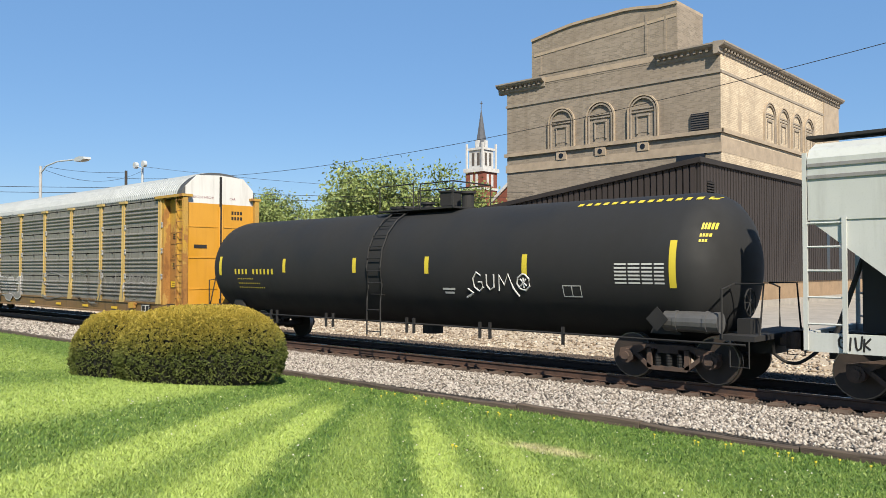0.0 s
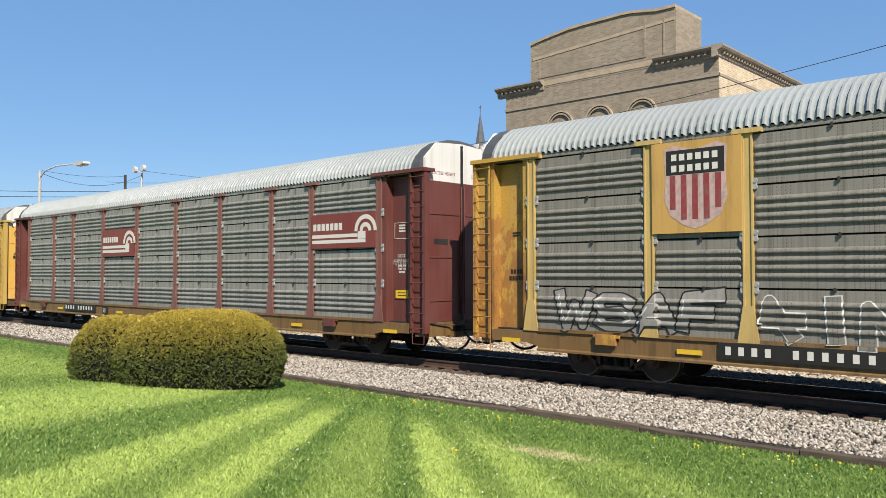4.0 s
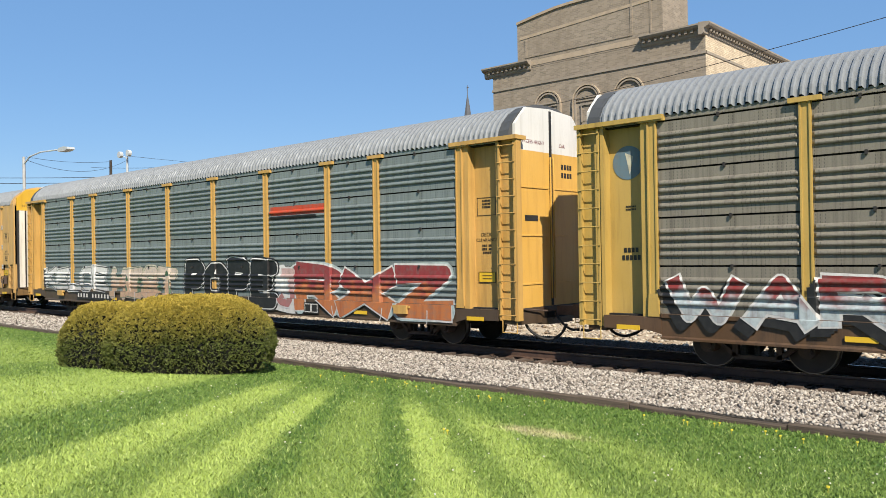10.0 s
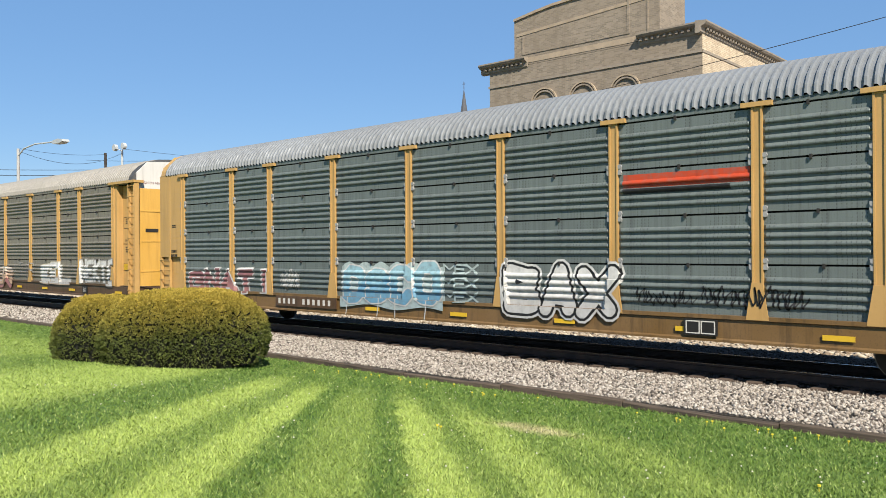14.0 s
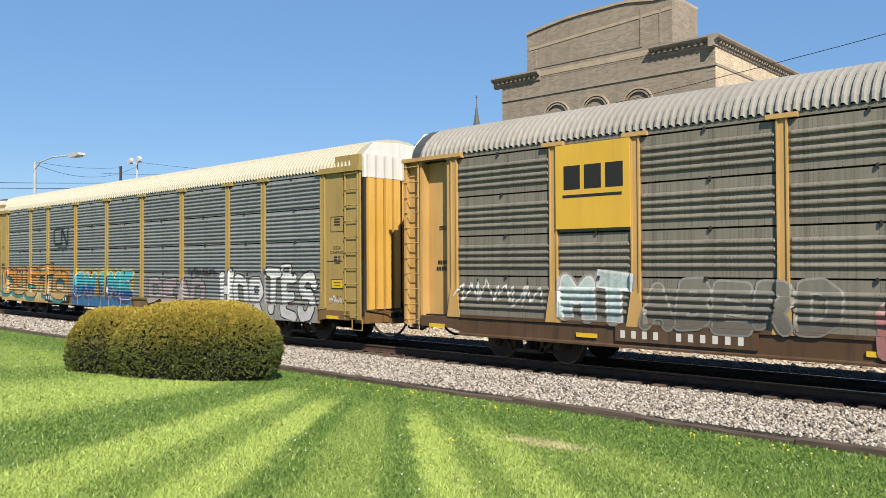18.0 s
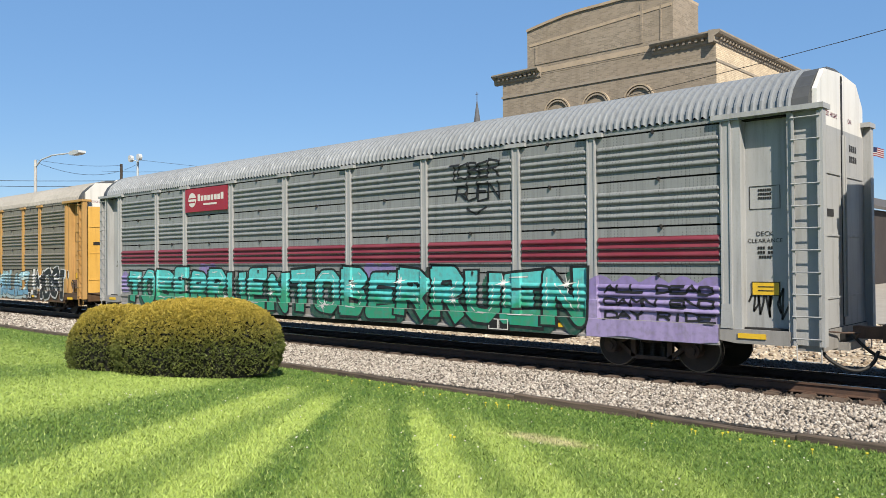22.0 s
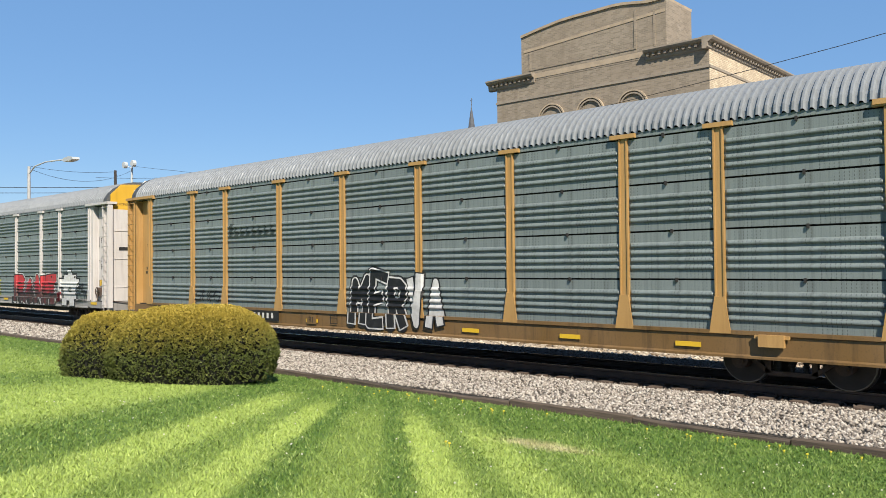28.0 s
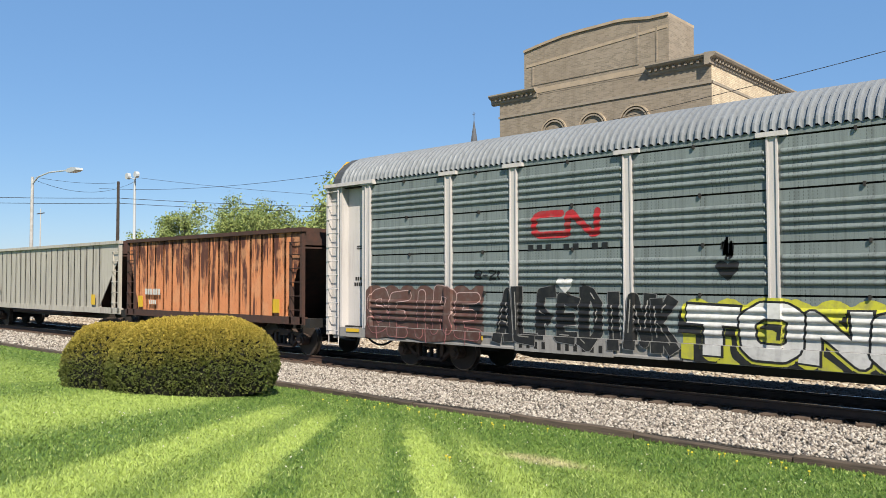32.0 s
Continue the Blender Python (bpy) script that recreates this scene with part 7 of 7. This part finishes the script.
def build_church():
    c = thing("church", "red brick church tower with a white belfry and grey spire", "building")
    x, y = -92.0, 110.0
    bm = bmesh.new()
    box(bm, x - 2.0, x + 2.0, y - 2.0, y + 2.0, -0.6, 19.4)
    part("tower", bm, RED_BRICK, c)
    for name, z0, z1, r in (("cornice", 19.4, 20.1, 2.3), ("string_course", 16.2, 16.6, 2.15), ("belfry", 20.1, 23.4, 1.55), ("cornice", 23.4, 23.8, 1.8)):
        bm = bmesh.new()
        box(bm, x - r, x + r, y - r, y + r, z0, z1)
        part(name, bm, WHITE_TRIM, c)
    for sx in (-1, 1):
        for sy in (-1, 1):
            bm = bmesh.new()
            box(bm, x + sx * 1.85 - 0.15, x + sx * 1.85 + 0.15, y + sy * 1.85 - 0.15, y + sy * 1.85 + 0.15, 20.1, 24.6)
            part("pinnacle", bm, WHITE_TRIM, c)
    for k in (-0.62, 0.62):
        for z0, z1 in ((20.6, 22.9), (16.9, 19.0)):
            bm = bmesh.new()
            box(bm, x + k - 0.3, x + k + 0.3, y - (1.58 if z0 > 20 else 2.03), y, z0, z1)
            part("window", bm, VENT_METAL if z0 > 20 else WHITE_TRIM, c)
            bm = bmesh.new()
            r = 1.58 if z0 > 20 else 2.03
            box(bm, x, x + r, y + k - 0.3, y + k + 0.3, z0, z1)
            part("window", bm, VENT_METAL if z0 > 20 else WHITE_TRIM, c)
    bm = bmesh.new()
    ring = [bm.verts.new((x + 1.15 * math.cos(math.pi / 8 + math.pi * i / 4), y + 1.15 * math.sin(math.pi / 8 + math.pi * i / 4), 23.8)) for i in range(8)]
    tip = bm.verts.new((x, y, 31.2))
    for i in range(8):
        bm.faces.new((ring[i], ring[(i + 1) % 8], tip))
    spire = part("spire", bm, SLATE, c)
    bm = bmesh.new()
    tube(bm, [(x, y, 31.0), (x, y, 32.4)], 0.07, 6)
    tube(bm, [(x - 0.3, y, 32.0), (x + 0.3, y, 32.0)], 0.06, 6)
    part("cross", bm, SLATE, spire)
    for i in range(4):
        bm = bmesh.new()
        a = math.pi / 2 * i
        cx, cy = x + 0.85 * math.cos(a), y + 0.85 * math.sin(a)
        box(bm, cx - 0.35, cx + 0.35, cy - 0.35, cy + 0.35, 23.8, 25.2)
        part("dormer", bm, WHITE_TRIM, spire)
    bm = bmesh.new()
    prism(bm, [(x + 1.0, -0.6), (x + 1.0, 13.0), (x + 8.0, 18.3), (x + 15, 13.0), (x + 15, -0.6)], "y", y + 0.5, y + 25)
    part("nave", bm, RED_BRICK, c)
    bm = bmesh.new()
    prism(bm, [(x + 0.6, 12.7), (x + 8.0, 18.5), (x + 8.0, 19.1), (x + 0.2, 13.0)], "y", y + 0.2, y + 25.4)
    prism(bm, [(x + 15.4, 12.7), (x + 8.0, 18.5), (x + 8.0, 19.1), (x + 15.8, 13.0)], "y", y + 0.2, y + 25.4)
    part("gable_roof", bm, WHITE_TRIM, c)


def leaf_material(name, a, b):
    n = Nodes(name, 0.6)
    n.bsdf.inputs["Subsurface Weight"].default_value = 0.0
    c = n.mix(n.island(), a, b)
    return n.color(n.mix(n.span(n.noise(0.8, 3), 0.35, 0.65, 0, 0.5), c, tuple(x * 0.6 for x in a)))


LEAF = leaf_material("spring_leaf", rgb(112, 136, 66), rgb(174, 186, 108))
BARK = make_rust("grey_bark", rgb(96, 84, 72), rgb(70, 60, 52), 0.95)


def leaves(name, centres, size, material, parent, seed, flat=0.35):
    """Many small leaf quads about the given centres."""
    r = np.random.RandomState(seed)
    c = np.asarray(centres, float)
    n = len(c)
    u = r.normal(size=(n, 3))
    u /= np.linalg.norm(u, axis=1)[:, None]
    w = np.cross(u, r.normal(size=(n, 3)))
    w /= np.linalg.norm(w, axis=1)[:, None]
    s = size * r.uniform(0.55, 1.25, (n, 1))
    v = np.stack([c - u * s, c + w * s * 0.5, c + u * s, c - w * s * 0.5], 1).reshape(-1, 3)
    ob = soup(name, v, np.arange(4 * n).reshape(n, 4), material, parent)
    ob["kind"] = "stuff"
    return ob


def build_tree(x, y, height, spread, seed, n=9000, base=-0.5):
    r = np.random.RandomState(seed)
    t = thing("tree", "young-leaved green street tree with open crown", "tree", pose(x, y, base), "trees behind the yard")
    bm = bmesh.new()
    fork = height * 0.28
    tube(bm, [(0, 0, 0), (0.05, 0, fork * 0.5), (0, 0.05, fork)], 0.3, 10, radii=[0.34, 0.27, 0.24])
    tips = []
    for i in range(11):
        a = 2 * math.pi * i / 11 + r.uniform(-0.2, 0.2)
        el = r.uniform(0.35, 1.3)
        ln = (height - fork) * r.uniform(0.6, 0.98)
        d = np.array([math.cos(a) * math.cos(el) * spread / (height - fork) * 1.1, math.sin(a) * math.cos(el) * spread / (height - fork) * 1.1, math.sin(el)])
        pts = [np.array([0, 0, fork * r.uniform(0.8, 1.0)])]
        for k in range(1, 5):
            pts.append(pts[0] + d * ln * k / 4 + r.normal(0, 0.18, 3))
        tube(bm, pts, 0.1, 6, radii=[0.14, 0.1, 0.07, 0.045, 0.02])
        for k in (2, 3, 4):
            for j in range(3):
                q = pts[k] + r.normal(0, 0.16, 3) * spread
                q[2] = min(max(q[2], fork * 0.8), height)
                tube(bm, [pts[k], (pts[k] + q) / 2 + r.normal(0, 0.1, 3), q], 0.03, 5, radii=[0.04, 0.025, 0.012])
                tips.append(q)
        tips.append(pts[-1])
    part("trunk", bm, BARK, t, smooth=True)
    tips = np.array(tips)
    pick = tips[r.randint(0, len(tips), n)]
    c = pick + r.normal(0, 1, (n, 3)) * np.array([0.42, 0.42, 0.36]) * (spread / 4.5)
    leaves("crown", c, 0.17, LEAF, t, seed + 1)


def wire(name, points, radius, group="overhead wires"):
    bm = bmesh.new()
    tube(bm, points, radius, 5)
    ob = part(name, bm, BLACK)
    tagged(ob, "thin black overhead wire", "wire", group)


def sag(a, b, drop, n=14):
    a, b = Vector(a), Vector(b)
    return [a.lerp(b, i / n) - Vector((0, 0, 4 * drop * (i / n) * (1 - i / n))) for i in range(n + 1)]


POLE_WOOD = make_rust("dark_pole_wood", rgb(74, 66, 60), rgb(56, 50, 46), 0.95)
LAMP_POST = make_rust("pale_weathered_pole", rgb(204, 204, 204), rgb(184, 182, 178), 0.9)
GALV = paint("galvanised_steel", rgb(196, 202, 206), rgb(140, 138, 134), 0.2, 0.5, 0.0)


def build_poles():
    lp = thing("street_lamp", "street lamp with a curved arm on a pale pole", "street lamp", pose(-56.7, 21.2, -0.4))
    bm = bmesh.new()
    tube(bm, [(0, 0, 0), (0, 0, 9.6)], 0.1, 10, radii=[0.14, 0.09])
    part("pole", bm, LAMP_POST, lp, "pale weathered pole")
    bm = bmesh.new()
    tube(bm, [(0, 0, 9.1), (0.7, 0.1, 9.55), (2.0, 0.3, 9.75), (4.2, 0.6, 9.72)], 0.05, 8)
    arm = part("arm", bm, GALV, lp)
    bm = bmesh.new()
    prism(bm, [(4.1, 9.66), (4.3, 9.8), (5.0, 9.84), (5.6, 9.76), (5.65, 9.62), (5.2, 9.54), (4.3, 9.56)], "y", 0.48, 0.95)
    part("lamp_head", bm, GALV, arm)
    up = thing("utility_pole", "dark wooden utility pole", "pole", pose(-60.5, 29, -0.4))
    bm = bmesh.new()
    tube(bm, [(0, 0, 0), (0, 0, 10.3)], 0.12, 10, radii=[0.16, 0.1])
    part("pole", bm, POLE_WOOD, up)
    far = thing("utility_pole", "distant utility pole with one crossarm", "pole", pose(-112, 43, -0.4))
    bm = bmesh.new()
    tube(bm, [(0, 0, 0), (0, 0, 12.2)], 0.07, 8, radii=[0.1, 0.07])
    part("pole", bm, LAMP_POST, far)
    bm = bmesh.new()
    box(bm, -1.2, 1.2, -0.06, 0.06, 11.5, 11.62)
    part("crossarm", bm, POLE_WOOD, far)
    fl = thing("floodlight_mast", "slim white mast with two floodlights", "mast", pose(-69.8, 35, -0.4))
    bm = bmesh.new()
    tube(bm, [(0, 0, 0), (0, 0, 11.9)], 0.1, 10, radii=[0.16, 0.1])
    part("mast", bm, GALV, fl)
    for s in (-1, 1):
        bm = bmesh.new()
        tube(bm, [(0, 0, 11.8), (s * 0.7, -0.2, 12.1)], 0.04, 6)
        disc(bm, (s * 0.8, -0.25, 12.15), "y", 0.3, -0.15, 0.15, 12)
        part("floodlight", bm, GALV, fl)
    # wires: one long span before the theatre, others down the left
    wire("wire", sag((-77, 35, 11.15), (8, 35, 13.3), 2.75, 24), 0.016)
    wire("wire", sag((-56.6, 21.3, 9.2), (-60.5, 29, 9.8), 0.2), 0.012)
    wire("wire", sag((-56.6, 21.3, 9.0), (-69.8, 35, 11.2), 0.9), 0.014)
    wire("wire", sag((-60.5, 29, 8.6), (-66, 2, 8.0), 0.3), 0.02)
    wire("wire", sag((-60.5, 29, 8.2), (-66, 2, 7.6), 0.3), 0.02)
    wire("wire", sag((-60.5, 29, 8.6), (-30, 60, 8.4), 0.6), 0.02)
    wire("wire", sag((-60.5, 29, 8.2), (-30, 60, 8.0), 0.6), 0.02)
    wire("wire", sag((-69.8, 35, 11.6), (-40, 60, 9.0), 0.6), 0.014)


def build_flag():
    f = thing("flag_on_pole", "striped red and white flag with a blue corner", "flag", pose(-28.7, 114, 6.4))
    bm = bmesh.new()
    tube(bm, [(0, 0, -6.8), (0, 0, 10.4)], 0.06, 8)
    part("pole", bm, GALV, f)
    red, white, blue = (Nodes(n, 0.8).color(c) for n, c in (("flag_red", rgb(160, 44, 52)), ("flag_white", rgb(226, 224, 222)), ("flag_blue", rgb(44, 52, 96))))
    for i in range(9):
        bm = bmesh.new()
        prism(bm, [(0.05, 10.1 - 0.13 * i), (0.7, 9.95 - 0.13 * i), (1.5, 9.6 - 0.13 * i), (1.5, 9.47 - 0.13 * i), (0.7, 9.82 - 0.13 * i), (0.05, 9.97 - 0.13 * i)], "y", -0.01, 0.01)
        part("stripe", bm, red if i % 2 == 0 else white, f)
    bm = bmesh.new()
    prism(bm, [(0.05, 10.1), (0.7, 9.95), (0.7, 9.3), (0.05, 9.45)], "y", -0.014, 0.014)
    part("canton", bm, blue, f)


def build_rubble():
    """Loose stones on the bare ground behind the track."""
    r = np.random.RandomState(31)
    base = np.array([(1, 0, 0), (-1, 0, 0), (0, 1, 0), (0, -1, 0), (0, 0, 1), (0, 0, -1)], float)
    tri = np.array([(0, 2, 4), (2, 1, 4), (1, 3, 4), (3, 0, 4), (2, 0, 5), (1, 2, 5), (3, 1, 5), (0, 3, 5)])
    n = 26000
    x, y = r.uniform(-60, 6, n), 20.4 + 12.9 * r.uniform(0, 1, n) ** 1.3
    s = 0.025 + 0.11 * r.uniform(0, 1, n) ** 2.5
    v = (base[None] * r.uniform(0.6, 1.15, (n, 6, 1)) + r.normal(0, 0.16, (n, 6, 3))) * s[:, None, None]
    v[..., 2] *= 0.55
    v += np.stack([x, y, np.interp(y, [19.2, 30, 60], [-0.42, -0.36, -0.36]) + s * 0.2], 1)[:, None]
    f = (tri[None] + 6 * np.arange(n)[:, None, None]).reshape(-1, 3)
    tagged(soup("rubble", v.reshape(-1, 3), f, RUBBLE), "tan broken stones scattered on bare ground", "rubble", kind="stuff")


def build_far():
    build_rubble()
    road = strip("pavement_1", (-400, -150, -60, -20, 0, 60, 200), [(33.5, -0.33), (36, -0.31), (43.6, -0.31)], CONCRETE)
    tagged(road, "pale concrete lane along the yard", "pavement")
    lot = strip("pavement_2", (-20.0, -10, 20, 200), [(43.6, -0.31), (60, -0.3), (110, -0.3)], CONCRETE)
    tagged(lot, "pale concrete lot beside the shed", "pavement")
    build_theatre()
    build_shed()
    build_church()
    build_tree(-49.8, 47, 12.3, 8.2, 3, 42000)
    build_tree(-73.5, 50, 12.2, 6.4, 5, 26000)
    build_tree(-89, 50, 11.0, 5.0, 8, 14000)
    build_tree(-60.5, 52, 11.8, 4.4, 12, 12000)
    build_poles()
    build_flag()


build_far()



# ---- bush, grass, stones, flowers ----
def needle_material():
    """Yew needles: dark olive below, golden new growth towards the top; sunlit top and shaded sides are put into the
    colour.
    """
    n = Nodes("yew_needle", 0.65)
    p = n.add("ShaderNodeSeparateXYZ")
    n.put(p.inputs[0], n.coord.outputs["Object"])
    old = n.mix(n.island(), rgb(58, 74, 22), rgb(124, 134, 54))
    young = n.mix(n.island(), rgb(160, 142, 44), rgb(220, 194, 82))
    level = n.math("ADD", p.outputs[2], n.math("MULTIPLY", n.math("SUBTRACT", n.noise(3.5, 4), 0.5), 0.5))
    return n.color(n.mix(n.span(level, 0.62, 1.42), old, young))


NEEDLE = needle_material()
# the shade between the shoots is put into this near-black
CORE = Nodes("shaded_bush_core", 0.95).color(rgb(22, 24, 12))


def lobe(a, b, h, r, n):
    """Points and outward ways spread over a clipped mound: half axes a, b, height h."""
    u, f = r.uniform(0, 2 * math.pi, n), r.uniform(0, 1, n) ** 0.85 * math.pi / 2
    p, q = 2.8, 3.0
    cu, su = np.cos(u), np.sin(u)
    plan = (np.abs(cu / a) ** p + np.abs(su / b) ** p) ** (-1 / p)
    z, k = np.sin(f) ** (2 / q), np.cos(f) ** (2 / q)
    k = k * (0.90 + 0.10 * np.minimum(1, z / 0.35))
    out = np.stack([plan * cu * k, plan * su * k, z * h], 1)
    ways = np.stack([cu * np.cos(f), su * np.cos(f), np.sin(f)], 1)
    return out, ways


def tufts(name, centres, ways, length, width, per, material, parent, seed):
    """Shoots: at each centre a fan of narrow needles that point outward."""
    r = np.random.RandomState(seed)
    c, d = np.repeat(centres, per, 0), np.repeat(ways, per, 0)
    n = len(c)
    shoot = np.repeat(r.normal(size=(len(centres), 3)) * 0.55, per, 0)
    d = d + shoot + r.normal(size=(n, 3)) * 0.55
    d /= np.linalg.norm(d, axis=1)[:, None]
    w = np.cross(d, r.normal(size=(n, 3)))
    w /= np.linalg.norm(w, axis=1)[:, None]
    ln, wd = length * r.uniform(0.6, 1.25, (n, 1)), width * r.uniform(0.7, 1.3, (n, 1))
    a = c - d * ln * 0.4
    v = np.stack([a, a + d * ln * 0.55 + w * wd, a + d * ln, a + d * ln * 0.55 - w * wd], 1).reshape(-1, 3)
    ob = soup(name, v, np.arange(4 * n).reshape(n, 4), material, parent)
    ob["kind"] = "stuff"
    return ob


def build_bush():
    bush = thing("clipped_bush", "broad clipped yew bush, golden on top with new growth and painted sunlight", "bush", pose(-15.0, 8.45, lawn_z(8.45) - 0.02, 0, 0, 61))
    # its own x runs across the line of sight
    for seed, (ox, oy, a, b, h, n) in enumerate(((0.34, 0.0, 1.72, 1.5, 1.48, 34000), (-1.22, 0.66, 0.98, 1.2, 1.36, 15000))):
        r = np.random.RandomState(20 + seed)
        bm = bmesh.new()
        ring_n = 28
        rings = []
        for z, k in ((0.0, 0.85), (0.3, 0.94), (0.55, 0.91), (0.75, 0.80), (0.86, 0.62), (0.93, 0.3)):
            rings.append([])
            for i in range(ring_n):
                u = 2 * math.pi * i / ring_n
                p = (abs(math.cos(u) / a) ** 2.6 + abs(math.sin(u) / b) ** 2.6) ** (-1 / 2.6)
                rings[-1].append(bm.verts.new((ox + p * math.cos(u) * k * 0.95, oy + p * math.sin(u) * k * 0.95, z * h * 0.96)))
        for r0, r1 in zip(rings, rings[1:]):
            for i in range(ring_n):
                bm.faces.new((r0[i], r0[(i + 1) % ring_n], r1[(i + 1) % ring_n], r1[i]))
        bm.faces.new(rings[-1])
        part("core", bm, CORE, bush, "solid inner mound, near-black for the shade between shoots")
        c, way = lobe(a, b, h, r, n)
        c[:, 0] += ox
        c[:, 1] += oy
        bump = np.array([noise.noise(Vector(q) * 1.6) for q in c]) * 0.035 + np.array([noise.noise(Vector(q) * 15.0) for q in c]) * 0.07
        c += way * (bump[:, None] + r.uniform(-0.05, 0.01, (n, 1)))
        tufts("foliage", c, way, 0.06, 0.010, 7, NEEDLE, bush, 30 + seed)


def build_grass():
    r = np.random.RandomState(5)
    n = 500000
    az = np.radians(r.uniform(9, 77, n))
    d = 4.3 + (38 - 4.3) * r.uniform(0, 1, n) ** 1.6
    x, y = -np.sin(az) * d, np.cos(az) * d
    keep = y < EDGE - 0.0
    x, y, d = x[keep], y[keep], d[keep]
    n = len(x)
    z = 0.75 - 0.092 * y - 0.004
    h = r.uniform(0.020, 0.042, n) * np.where(y > EDGE - 0.06, 1.5, 1.0)
    w = r.uniform(0.0035, 0.007, n) * (0.6 + d / 9)
    a = r.uniform(0, 2 * math.pi, n)
    lean = r.normal(0, 0.022, (n, 2))
    v = np.zeros((n, 3, 3))
    v[:, 0] = np.stack([x - np.cos(a) * w, y - np.sin(a) * w, z], 1)
    v[:, 1] = np.stack([x + np.cos(a) * w, y + np.sin(a) * w, z], 1)
    v[:, 2] = np.stack([x + lean[:, 0], y + lean[:, 1], z + h], 1)
    g = soup("grass", v.reshape(-1, 3), np.arange(3 * n).reshape(n, 3), BLADE)
    tagged(g, "short mown grass blades, light and dark in stripes", "grass", kind="stuff")


def bed_z(y):
    return np.interp(y, [EDGE + 0.12, 12.2, 13.5, 14.1, 14.35, 17.0, 17.9, 20.8], [-0.22, -0.24, -0.22, -0.22, -0.235, -0.235, -0.25, -0.395])


def build_stones():
    r = np.random.RandomState(9)
    base = np.array([(1, 0, 0), (-1, 0, 0), (0, 1, 0), (0, -1, 0), (0, 0, 1), (0, 0, -1)], float)
    tri = np.array([(0, 2, 4), (2, 1, 4), (1, 3, 4), (3, 0, 4), (2, 0, 5), (1, 2, 5), (3, 1, 5), (0, 3, 5)])
    def scatter(fields, material, label):
        x = np.concatenate([r.uniform(x0, x1, n) for x0, x1, y0, y1, n, s in fields])
        y = np.concatenate([r.uniform(y0, y1, n) for x0, x1, y0, y1, n, s in fields])
        s = np.concatenate([s * r.uniform(0.55, 1.3, n) for x0, x1, y0, y1, n, s in fields])
        n = len(x)
        shape = base[None] * r.uniform(0.6, 1.15, (n, 6, 1)) + r.normal(0, 0.16, (n, 6, 3))
        a = r.uniform(0, 2 * math.pi, n)
        c, q = np.cos(a)[:, None], np.sin(a)[:, None]
        turned = np.stack([shape[..., 0] * c - shape[..., 1] * q, shape[..., 0] * q + shape[..., 1] * c, shape[..., 2] * 0.8], -1)
        v = turned * s[:, None, None] + np.stack([x, y, bed_z(y) + s * 0.35], 1)[:, None]
        f = (tri[None] + 6 * np.arange(n)[:, None, None]).reshape(-1, 3)
        tagged(soup("ballast_stones", v.reshape(-1, 3), f, material), label, "ballast", kind="stuff")
    scatter(((-30, 3, EDGE + 0.2, 14.45, 50000, 0.036), (-75, -30, EDGE + 0.2, 14.45, 12000, 0.06)), STONE, "loose grey and tan crushed stones beside the track")
    scatter(((-30, 3, 14.3, 20.4, 22000, 0.04), (-75, -30, 14.3, 20.4, 7000, 0.06)), DIRTY_SHADED_STONE, "dirty crushed stones from the rails to the far shoulder, darkened for the train's shade")


PETAL = Nodes("dandelion_yellow", 0.6).color(rgb(232, 216, 64))
CLOVER = Nodes("white_clover", 0.7).color(rgb(226, 226, 214))


def build_flowers():
    r = random.Random(4)
    spots = [(-8.15, 10.2), (-8.3, 10.35), (-8.0, 10.3), (-8.4, 10.2), (-5.0, 10.6), (-4.6, 10.7), (-4.9, 10.5), (-3.8, 10.8), (-6.3, 7.0), (-6.2, 6.95), (-2.2, 7.5), (-3.2, 10.9), (-12.0, 10.9), (-10.6, 10.7), (-9.4, 10.9)]
    spots += [(r.uniform(-13, -2), 10.95 - abs(r.gauss(0, 0.5))) for _ in range(16)]
    bm, bw = bmesh.new(), bmesh.new()
    for x, y in spots:
        disc(bm, (x, y, lawn_z(y) + 0.06), "z", 0.017, -0.006, 0.010, 7)
        tube(bm, [(x, y, lawn_z(y)), (x, y, lawn_z(y) + 0.055)], 0.003, 4)
    for _ in range(130):
        x, y = r.uniform(-12, -1), r.uniform(4.5, 10.9)
        disc(bw, (x, y, lawn_z(y) + 0.045), "z", 0.009, -0.004, 0.006, 5)
    tagged(part("dandelions", bm, PETAL), "small yellow dandelions in the grass", "flowers", kind="stuff")
    tagged(part("clover_blossoms", bw, CLOVER), "tiny pale blossoms in the grass", "flowers", kind="stuff")


build_bush()
build_grass()
build_stones()
build_flowers()



# ---- what moves ----
def motions():
    times = [0, 1.5, 3, 4.5, 6, 7.5, 9, 10.5, 12, 13.3, 14.5, 15.8, 17, 18.5, 20, 21.5, 23, 24.3, 25.5, 26.8, 28, 29, 30, 31, 32]
    for car, x in MOVING:
        walk(car, [(t, pose(travelled(t) + x, TRACK, 0)) for t in times])
    steps = [i / 15 for i in range(481)]
    for wheel, radius, x in WHEELS:
        walk(wheel, [(t, pose(x, 0, radius, 0, math.degrees(travelled(t) / radius), 0)) for t in steps])


motions()
